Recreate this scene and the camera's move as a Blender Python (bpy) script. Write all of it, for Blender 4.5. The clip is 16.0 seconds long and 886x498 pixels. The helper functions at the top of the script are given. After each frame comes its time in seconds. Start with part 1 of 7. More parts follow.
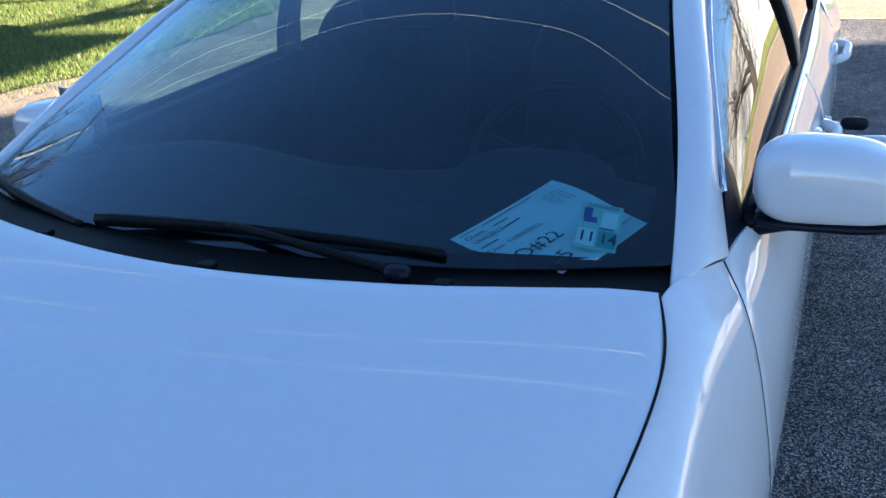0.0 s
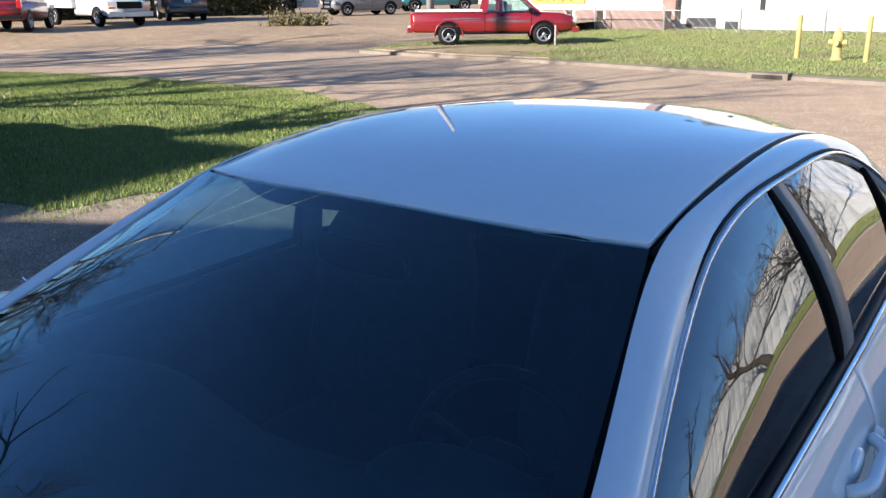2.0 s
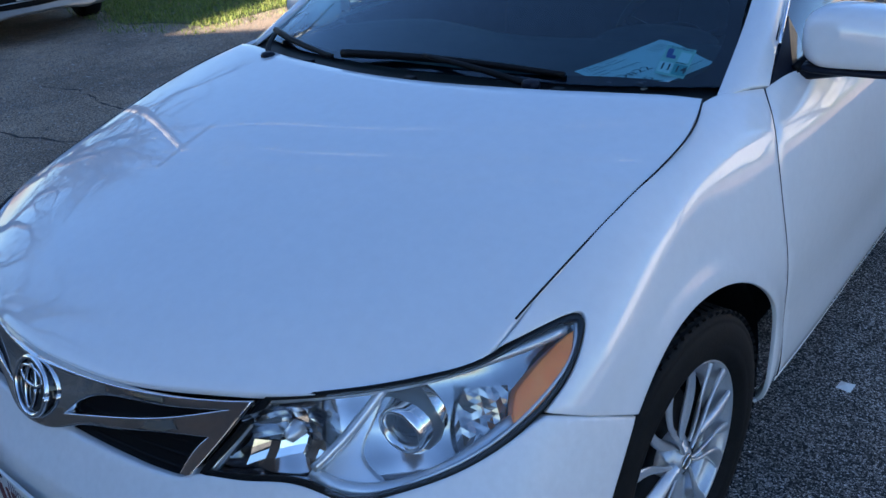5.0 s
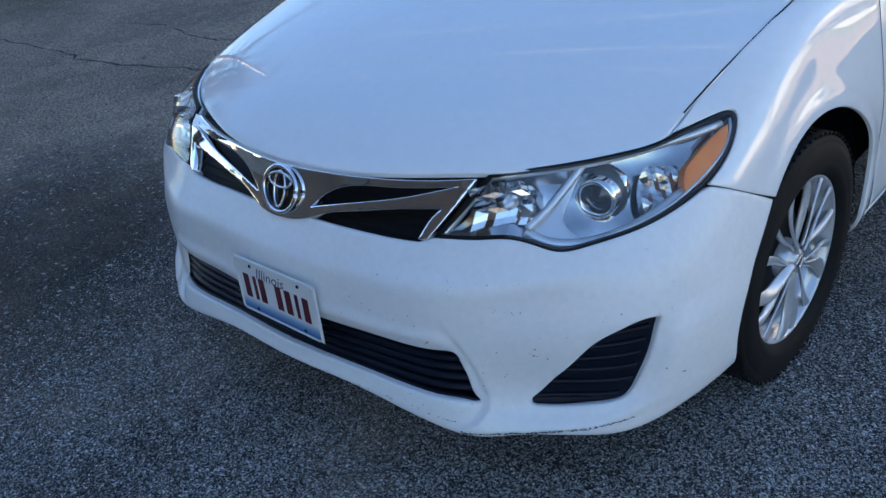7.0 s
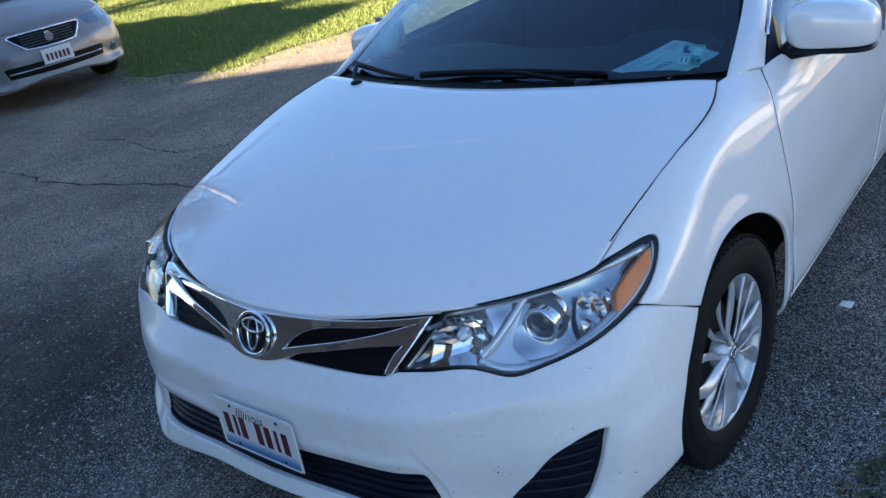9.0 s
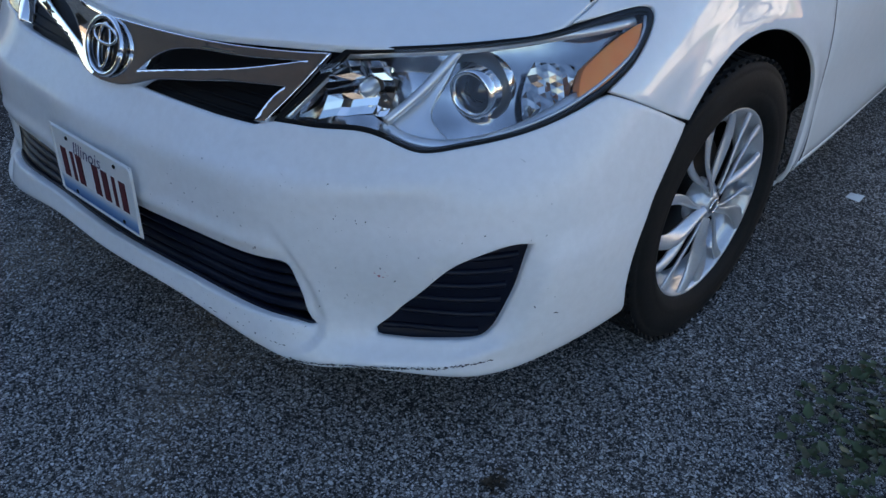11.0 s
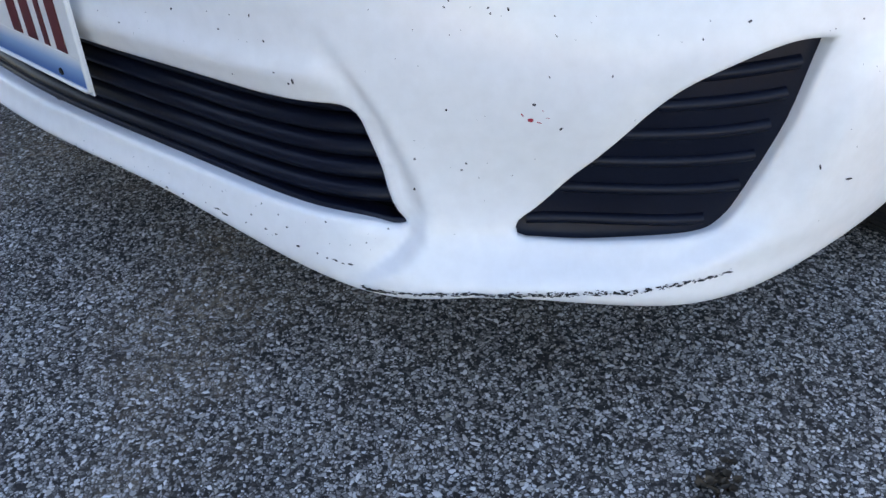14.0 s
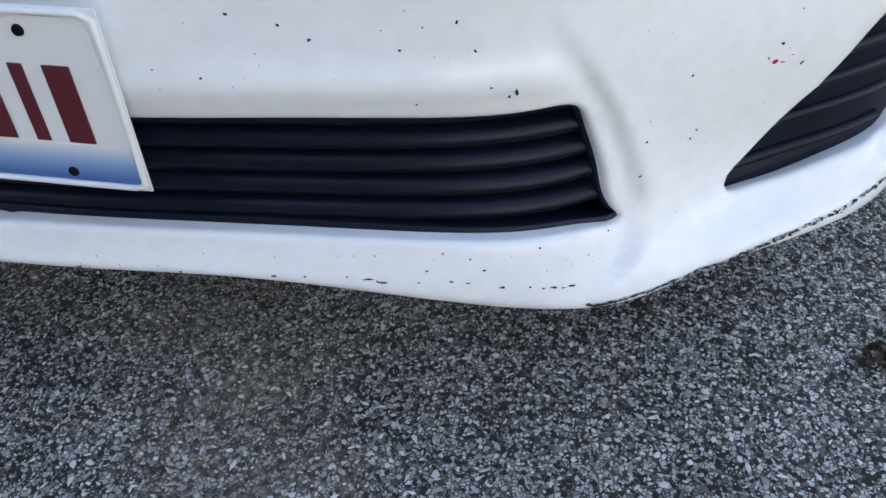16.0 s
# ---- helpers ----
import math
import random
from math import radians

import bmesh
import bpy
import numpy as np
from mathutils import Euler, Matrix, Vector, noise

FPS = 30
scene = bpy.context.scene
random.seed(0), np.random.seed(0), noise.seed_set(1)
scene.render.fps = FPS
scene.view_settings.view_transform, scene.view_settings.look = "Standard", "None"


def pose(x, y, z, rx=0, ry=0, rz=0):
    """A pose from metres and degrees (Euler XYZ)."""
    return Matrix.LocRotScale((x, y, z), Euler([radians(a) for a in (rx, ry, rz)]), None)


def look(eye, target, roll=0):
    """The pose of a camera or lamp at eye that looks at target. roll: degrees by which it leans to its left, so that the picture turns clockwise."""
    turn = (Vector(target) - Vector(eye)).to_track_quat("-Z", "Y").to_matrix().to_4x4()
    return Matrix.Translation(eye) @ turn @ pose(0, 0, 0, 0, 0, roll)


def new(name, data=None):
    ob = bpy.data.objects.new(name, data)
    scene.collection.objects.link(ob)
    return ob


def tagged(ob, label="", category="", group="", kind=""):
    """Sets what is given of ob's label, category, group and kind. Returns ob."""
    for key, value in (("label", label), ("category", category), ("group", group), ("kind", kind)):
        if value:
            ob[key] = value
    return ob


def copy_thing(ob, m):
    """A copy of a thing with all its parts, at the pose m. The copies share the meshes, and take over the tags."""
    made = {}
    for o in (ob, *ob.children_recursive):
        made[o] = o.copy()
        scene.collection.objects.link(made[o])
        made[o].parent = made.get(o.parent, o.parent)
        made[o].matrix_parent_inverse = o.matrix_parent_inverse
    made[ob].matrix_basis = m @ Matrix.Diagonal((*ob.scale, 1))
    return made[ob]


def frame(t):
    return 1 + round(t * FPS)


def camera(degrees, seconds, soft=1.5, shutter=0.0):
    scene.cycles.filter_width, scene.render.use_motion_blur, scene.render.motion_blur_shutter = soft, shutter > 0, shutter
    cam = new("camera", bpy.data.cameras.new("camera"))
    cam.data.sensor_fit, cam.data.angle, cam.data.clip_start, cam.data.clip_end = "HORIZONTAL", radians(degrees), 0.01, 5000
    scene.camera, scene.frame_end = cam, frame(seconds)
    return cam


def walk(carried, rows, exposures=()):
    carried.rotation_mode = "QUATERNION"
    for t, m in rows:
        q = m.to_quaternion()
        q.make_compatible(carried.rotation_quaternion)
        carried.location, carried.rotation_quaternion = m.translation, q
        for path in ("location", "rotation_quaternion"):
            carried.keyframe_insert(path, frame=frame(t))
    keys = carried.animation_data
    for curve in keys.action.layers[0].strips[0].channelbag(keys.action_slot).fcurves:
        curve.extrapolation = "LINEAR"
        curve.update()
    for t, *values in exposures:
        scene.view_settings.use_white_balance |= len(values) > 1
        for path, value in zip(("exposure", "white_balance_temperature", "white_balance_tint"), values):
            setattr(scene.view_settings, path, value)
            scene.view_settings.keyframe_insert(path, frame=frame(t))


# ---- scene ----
cam = camera(55.6, 16.0)
PATH = [
    (0, (0.933, -0.746, 1.579), (0.118, 0.875, 0.737), -4.4),
    (0.5, (0.969, -0.583, 1.65), (0.089, 1.068, 0.941), -3.0),
    (1, (0.908, -0.353, 1.725), (-0.017, 1.313, 1.116), -2.2),
    (1.5, (0.906, -0.221, 1.787), (-0.106, 1.399, 1.194), -0.9),
    (2, (1.093, -0.201, 1.786), (-0.028, 1.347, 1.197), -0.5),
    (2.5, (1.295, -0.301, 1.781), (0.108, 1.207, 1.219), -2.1),
    (3, (1.304, -0.496, 1.734), (0.11, 0.997, 1.148), -3.4),
    (3.5, (1.274, -0.73, 1.687), (0.102, 0.745, 1.015), -2.9),
    (4, (1.303, -0.908, 1.658), (0.124, 0.518, 0.898), -2.8),
    (4.5, (1.43, -1.097, 1.603), (0.219, 0.254, 0.761), -4.7),
    (5, (1.441, -1.289, 1.567), (0.235, 0.023, 0.659), -6.2),
    (5.2, (1.42, -1.377, 1.541), (0.219, -0.073, 0.615), -6.4),
    (7.3, (1.501, -1.883, 1.501), (0.254, -0.662, 0.525), -8.4),
    (7.5, (1.5, -1.879, 1.538), (0.25, -0.642, 0.586), -9.5),
    (8, (1.543, -1.893, 1.675), (0.359, -0.579, 0.74), -11.0),
    (8.2, (1.569, -1.907, 1.726), (0.364, -0.557, 0.872), -11.4),
    (10.3, (1.605, -1.875, 1.623), (0.459, -0.537, 0.677), -9.4),
    (10.5, (1.584, -1.817, 1.554), (0.474, -0.49, 0.551), -6.1),
    (11, (1.485, -1.582, 1.278), (0.381, -0.339, 0.166), 0.1),
    (11.5, (1.352, -1.276, 0.997), (0.005, -0.097, 0.104), -1.4),
    (12, (1.336, -1.187, 0.865), (-0.026, -0.104, -0.121), 2.7),
    (12.5, (1.316, -1.159, 0.829), (-0.078, -0.119, -0.159), 0.6),
    (13, (1.28, -1.191, 0.819), (-0.07, -0.14, -0.218), 0.0),
    (13.5, (1.153, -1.308, 0.815), (-0.064, -0.181, -0.303), -1.7),
    (14, (1.013, -1.334, 0.806), (-0.059, -0.154, -0.401), -3.0),
    (14.5, (0.865, -1.314, 0.787), (-0.006, -0.066, -0.511), -2.3),
    (15, (0.755, -1.321, 0.788), (0.037, -0.014, -0.545), -1.7),
    (15.5, (0.637, -1.375, 0.808), (0.115, 0.004, -0.545), -0.9),
    (16, (0.48, -1.403, 0.803), (0.165, 0.008, -0.579), -3.1),
]
EXPOSURE = [(0, 2.52, 5900, 11), (0.5, 2.32, 6100, 11), (1, 1.9, 6000, 12), (1.5, 1.63, 5750, 12), (2.5, 1.84, 5350, 14), (3.5, 2.15, 5600, 15), (5, 2.42, 6100, 15), (7.5, 2.77, 6900, 13), (8, 2.79, 6650, 13), (10.5, 2.49, 6550, 13), (11, 2.49, 7150, 16), (11.5, 2.92, 7500, 17.5), (12, 2.83, 7500, 18.25), (12.5, 3.1, 7800, 19), (13.5, 3.47, 8600, 21), (14.5, 3.87, 9300, 22), (16, 3.89, 10400, 22)]
walk(cam, [(t, look(eye, target, roll)) for t, eye, target, roll in PATH], EXPOSURE)


# ---- light ----
SUN_YAW, SUN_UP = 197.5, 22.0
world = bpy.data.worlds.new("world")
scene.world = world
world.use_nodes = True
sky = world.node_tree.nodes.new("ShaderNodeTexSky")
sky.sky_type, sky.sun_disc = "NISHITA", False
sky.sun_elevation, sky.sun_rotation = radians(SUN_UP), radians(SUN_YAW)
sky.air_density, sky.dust_density, sky.ozone_density = 1.0, 0.18, 4.4
background = world.node_tree.nodes["Background"]
background.inputs["Strength"].default_value = 0.056
world.node_tree.links.new(sky.outputs["Color"], background.inputs["Color"])
sun = new("sun", bpy.data.lights.new("sun", "SUN"))
sun.data.energy, sun.data.angle, sun.data.color = 5.0, radians(0.55), (1.0, 0.84, 0.64)
# the sky's sun stands SUN_YAW degrees clockwise from +y
way = Vector((math.sin(radians(SUN_YAW)) * math.cos(radians(SUN_UP)), math.cos(radians(SUN_YAW)) * math.cos(radians(SUN_UP)), math.sin(radians(SUN_UP))))
sun.matrix_world = look(way * 40, (0, 0, 0))


# ---- materials ----
def material(name, color=(0.5, 0.5, 0.5), rough=0.5, metal=0.0, coat=0.0, spec=0.5):
    m = bpy.data.materials.new(name)
    m.use_nodes = True
    b = m.node_tree.nodes["Principled BSDF"]
    b.inputs["Base Color"].default_value = (*color, 1)
    b.inputs["Roughness"].default_value, b.inputs["Metallic"].default_value = rough, metal
    b.inputs["Coat Weight"].default_value, b.inputs["Specular IOR Level"].default_value = coat, spec
    b.inputs["Coat Roughness"].default_value = 0.02
    return m


def add(m, kind, **values):
    n = m.node_tree.nodes.new("ShaderNode" + kind)
    for key, value in values.items():
        n.inputs[key.replace("_", " ")].default_value = value
    return n


def link(m, a, b):
    m.node_tree.links.new(a, b)


def place_of(m, scale=(1, 1, 1), space="Object"):
    c, p = add(m, "TexCoord"), add(m, "Mapping")
    p.inputs["Scale"].default_value = scale
    link(m, c.outputs[space], p.inputs["Vector"])
    return p.outputs["Vector"]


def noise_of(m, where, scale, detail=4.0, rough=0.55):
    n = add(m, "TexNoise", Scale=scale, Detail=detail, Roughness=rough)
    link(m, where, n.inputs["Vector"])
    return n.outputs["Fac"]


def ramp_of(m, fac, *stops):
    r = add(m, "ValToRGB")
    e = r.color_ramp.elements
    while len(e) < len(stops):
        e.new(0.5)
    for k, (at, c) in zip(e, stops):
        k.position, k.color = at, (*c, 1) if len(c) == 3 else c
    link(m, fac, r.inputs["Fac"])
    return r.outputs["Color"]


def mix_of(m, fac, a, b, kind="MIX"):
    n = m.node_tree.nodes.new("ShaderNodeMix")
    n.data_type, n.blend_type = "RGBA", kind
    for sock, v in ((n.inputs[0], fac), (n.inputs[6], a), (n.inputs[7], b)):
        if isinstance(v, (int, float)):
            sock.default_value = v
        elif isinstance(v, tuple):
            sock.default_value = (*v, 1)
        else:
            link(m, v, sock)
    return n.outputs[2]


def bump_of(m, height, strength=0.3, distance=0.01):
    b = add(m, "Bump", Strength=strength, Distance=distance)
    link(m, height, b.inputs["Height"])
    link(m, b.outputs["Normal"], m.node_tree.nodes["Principled BSDF"].inputs["Normal"])


def base(m):
    return m.node_tree.nodes["Principled BSDF"].inputs["Base Color"]


def worn(name, a, b, scale=8.0, rough=0.6, bump=0.0, metal=0.0, coat=0.0, rough_to=None, fine=None):
    """A surface that wanders between two colours at a large and a fine scale."""
    m = material(name, a, rough, metal, coat)
    where = place_of(m)
    big, small = noise_of(m, where, scale), noise_of(m, where, fine or scale * 14, 3)
    f = add(m, "Math")
    f.operation = "MULTIPLY_ADD"
    link(m, small, f.inputs[0])
    f.inputs[1].default_value = 0.5
    g = add(m, "Math")
    g.operation = "MULTIPLY"
    g.inputs[1].default_value = 0.6
    link(m, big, g.inputs[0])
    link(m, g.outputs[0], f.inputs[2])
    link(m, ramp_of(m, f.outputs[0], (0.35, a), (0.72, b)), base(m))
    if bump:
        bump_of(m, small, bump, 0.004)
    if rough_to:
        r = add(m, "MapRange", To_Min=rough, To_Max=rough_to)
        link(m, big, r.inputs["Value"])
        link(m, r.outputs[0], m.node_tree.nodes["Principled BSDF"].inputs["Roughness"])
    return m


def glass(name, tint, gloss_rough=0.0, least=0.08, power=3.8, sheen=(1, 1, 1), dust_haze=0.0):
    """A thin pane: tinted clear, with gloss that grows towards grazing sight."""
    m = bpy.data.materials.new(name)
    m.use_nodes = True
    m.node_tree.nodes.remove(m.node_tree.nodes["Principled BSDF"])
    clear, gloss, mix, edge = add(m, "BsdfTransparent"), add(m, "BsdfGlossy"), add(m, "MixShader"), add(m, "LayerWeight", Blend=0.5)
    clear.inputs["Color"].default_value = (*tint, 1)
    gloss.inputs["Roughness"].default_value, gloss.inputs["Color"].default_value = gloss_rough, (*sheen, 1)
    steep, share = add(m, "Math"), add(m, "Math")
    steep.operation, share.operation = "POWER", "MULTIPLY_ADD"
    steep.inputs[1].default_value, share.inputs[1].default_value, share.inputs[2].default_value = power, 1 - least, least
    link(m, edge.outputs["Facing"], steep.inputs[0])
    link(m, steep.outputs[0], share.inputs[0])
    link(m, share.outputs[0], mix.inputs[0])
    link(m, clear.outputs[0], mix.inputs[1])
    link(m, gloss.outputs[0], mix.inputs[2])
    out = mix.outputs[0]
    # patchy dust film, its blue also standing in for the sky's veil
    if dust_haze:
        film_, veil = add(m, "BsdfDiffuse"), add(m, "MixShader")
        film_.inputs["Color"].default_value = (0.42, 0.60, 0.80, 1)
        amount = ramp_of(m, noise_of(m, place_of(m, (1.2, 2.6, 2.6)), 2.2, 5, 0.6), (0.32, (0, 0, 0)), (0.75, (dust_haze, dust_haze, dust_haze)))
        link(m, amount, veil.inputs[0])
        link(m, out, veil.inputs[1])
        link(m, film_.outputs[0], veil.inputs[2])
        out = veil.outputs[0]
    link(m, out, m.node_tree.nodes["Material Output"].inputs["Surface"])
    return m


PAINT = worn("white_paint", (0.77, 0.77, 0.76), (0.82, 0.82, 0.81), 3.0, 0.55, coat=1.0)
BUMPER = worn("bumper_paint", (0.74, 0.735, 0.72), (0.82, 0.818, 0.81), 2.2, 0.5, coat=0.55, fine=60)
for key, value in (("Specular IOR Level", 0.15), ("Coat Roughness", 0.14)):
    BUMPER.node_tree.nodes["Principled BSDF"].inputs[key].default_value = value
for key, value in (("Specular IOR Level", 0.0), ("Coat IOR", 1.8), ("Coat Roughness", 0.018)):
    PAINT.node_tree.nodes["Principled BSDF"].inputs[key].default_value = value
BLACK = material("black_plastic", (0.004, 0.004, 0.0045), 0.5, spec=0.15)
FRIT = material("black_frit", (0.0025, 0.0025, 0.003), 0.9, spec=0.0)
PILLAR = worn("satin_pillar", (0.15, 0.142, 0.135), (0.19, 0.18, 0.17), 12, 0.4, 0.05)
GLOSSBLACK = material("gloss_black", (0.008, 0.008, 0.009), 0.12, coat=0.5)
RUBBER = worn("tyre_rubber", (0.004, 0.004, 0.004), (0.011, 0.0105, 0.010), 9, 0.7, 0.15)
RUBBER.node_tree.nodes["Principled BSDF"].inputs["Specular IOR Level"].default_value = 0.18
CHROME = material("chrome", (0.88, 0.88, 0.88), 0.04, 1.0)
SILVER = worn("hubcap_silver", (0.52, 0.53, 0.55), (0.62, 0.63, 0.65), 14, 0.30, 0.0, 0.5, 0.4)
WINDSHIELD = glass("windshield_glass", (0.46, 0.75, 0.79), least=0.055, power=3.0, sheen=(0.74, 0.90, 1.0), dust_haze=0.026)
SIDEGLASS = glass("side_glass", (0.50, 0.60, 0.64), least=0.15)
LENS = glass("lamp_lens", (0.93, 0.95, 0.95), least=0.05)


# ---- smooth surfaces drawn through a net of section points ----
def spline_weights(knots, t):
    """Weights of the knots' values in a natural cubic spline at the places t."""
    knots, t = np.asarray(knots, float), np.atleast_1d(np.asarray(t, float))
    n, h = len(knots), np.diff(knots)
    a, b = np.eye(n), np.zeros((n, n))
    for i in range(1, n - 1):
        a[i, i - 1:i + 2] = h[i - 1], 2 * (h[i - 1] + h[i]), h[i]
        b[i, i - 1:i + 2] = 6 / h[i - 1], -6 / h[i - 1] - 6 / h[i], 6 / h[i]
    bend = np.linalg.solve(a, b)
    i = np.clip(np.searchsorted(knots, t, side="right") - 1, 0, n - 2)
    hh = h[i]
    p, q = (knots[i + 1] - t) / hh, (t - knots[i]) / hh
    eye = np.eye(n)
    return (p[:, None] * eye[i] + q[:, None] * eye[i + 1]
            + ((p ** 3 - p) * hh ** 2 / 6)[:, None] * bend[i] + ((q ** 3 - q) * hh ** 2 / 6)[:, None] * bend[i + 1])


def curve(pts, n=24):
    """A smooth curve through 3D points, evenly stepped along the knots."""
    pts = np.asarray(pts, float)
    k = np.r_[0, np.cumsum(np.linalg.norm(np.diff(pts, axis=0), axis=1))]
    return spline_weights(k, np.linspace(0, k[-1], n)) @ pts


def path_of(pts, step=0.012, closed=True):
    """A line through points; it is smooth but at points that carry a fourth value, which are corners."""
    pts = list(pts)
    if closed:
        first = next((i for i, p in enumerate(pts) if len(p) > 3), 0)
        pts = pts[first:] + pts[:first] + [pts[first]]
    cuts = [0] + [i for i in range(1, len(pts) - 1) if len(pts[i]) > 3] + [len(pts) - 1]
    out = []
    for a, b in zip(cuts, cuts[1:]):
        seg = np.array([p[:3] for p in pts[a:b + 1]], float)
        length = np.linalg.norm(np.diff(seg, axis=0), axis=1).sum()
        out.append(curve(seg, max(2, int(length / step) + 1))[:-1])
    if not closed:
        out.append(np.array([pts[-1][:3]], float))
    return np.concatenate(out)


def grow(loop, d):
    """A closed line pushed outward, square to itself, in its own mean plane."""
    r = loop - loop.mean(0)
    plane = np.linalg.svd(r, full_matrices=False)[2][2]
    t = np.roll(loop, -1, 0) - np.roll(loop, 1, 0)
    n = np.cross(t, plane)
    n /= np.linalg.norm(n, axis=1, keepdims=True) + 1e-9
    return loop + d * n * np.sign((n * r).sum())


class Surf:
    def __init__(self, net):
        self.net = np.asarray(net, float)
        du = np.linalg.norm(np.diff(self.net, axis=0), axis=2).mean(1)
        dv = np.linalg.norm(np.diff(self.net, axis=1), axis=2).mean(0)
        self.ku, self.kv = np.r_[0, np.cumsum(du)], np.r_[0, np.cumsum(dv)]
        self.gu, self.gv = np.linspace(0, self.ku[-1], 361), np.linspace(0, self.kv[-1], 121)
        wu, wv = spline_weights(self.ku, self.gu), spline_weights(self.kv, self.gv)
        self.dense = np.einsum("ai,bj,ijk->abk", wu, wv, self.net)

    def at(self, uv):
        uv = np.atleast_2d(uv)
        wu, wv = spline_weights(self.ku, uv[:, 0]), spline_weights(self.kv, uv[:, 1])
        return np.einsum("ni,nj,ijk->nk", wu, wv, self.net)

    def normal(self, uv, e=2e-3):
        uv = np.atleast_2d(uv)
        n = np.cross(self.at(uv + [e, 0]) - self.at(uv - [e, 0]), self.at(uv + [0, e]) - self.at(uv - [0, e]))
        return n / (np.linalg.norm(n, axis=1, keepdims=True) + 1e-12)

    def near(self, pts):
        """The uv of the surface's places nearest to 3D points."""
        out = []
        for p in np.atleast_2d(np.asarray(pts, float)[:, :3]):
            d = ((self.dense - p) ** 2).sum(2)
            a, b = np.unravel_index(d.argmin(), d.shape)
            uv = np.array([self.gu[a], self.gv[b]])
            for _ in range(4):
                e = 1e-3
                q = self.at([uv, uv + [e, 0], uv + [0, e]])
                jac = np.stack([(q[1] - q[0]) / e, (q[2] - q[0]) / e], 1)
                step = np.linalg.lstsq(jac, p - q[0], rcond=None)[0]
                uv = np.clip(uv + np.clip(step, -0.02, 0.02), 0, [self.ku[-1], self.kv[-1]])
            out.append(uv)
        return np.array(out)


def inside(poly, pts):
    x, y = pts[:, 0], pts[:, 1]
    hit = np.zeros(len(pts), bool)
    for (ax, ay), (bx, by) in zip(poly, np.roll(poly, -1, 0)):
        if ay == by:
            continue
        hit ^= ((ay > y) != (by > y)) & (x < (bx - ax) * (y - ay) / (by - ay) + ax)
    return hit


def edge_gap(poly, pts):
    best = np.full(len(pts), 9.0)
    for a, b in zip(poly, np.roll(poly, -1, 0)):
        ab = b - a
        s = np.clip(((pts - a) @ ab) / (ab @ ab + 1e-12), 0, 1)
        best = np.minimum(best, np.linalg.norm(pts - a - s[:, None] * ab, axis=1))
    return best


# ---- sections of the car: x to its left, y to its rear, z up, from under the front axle ----
def section(*pts):
    return pts


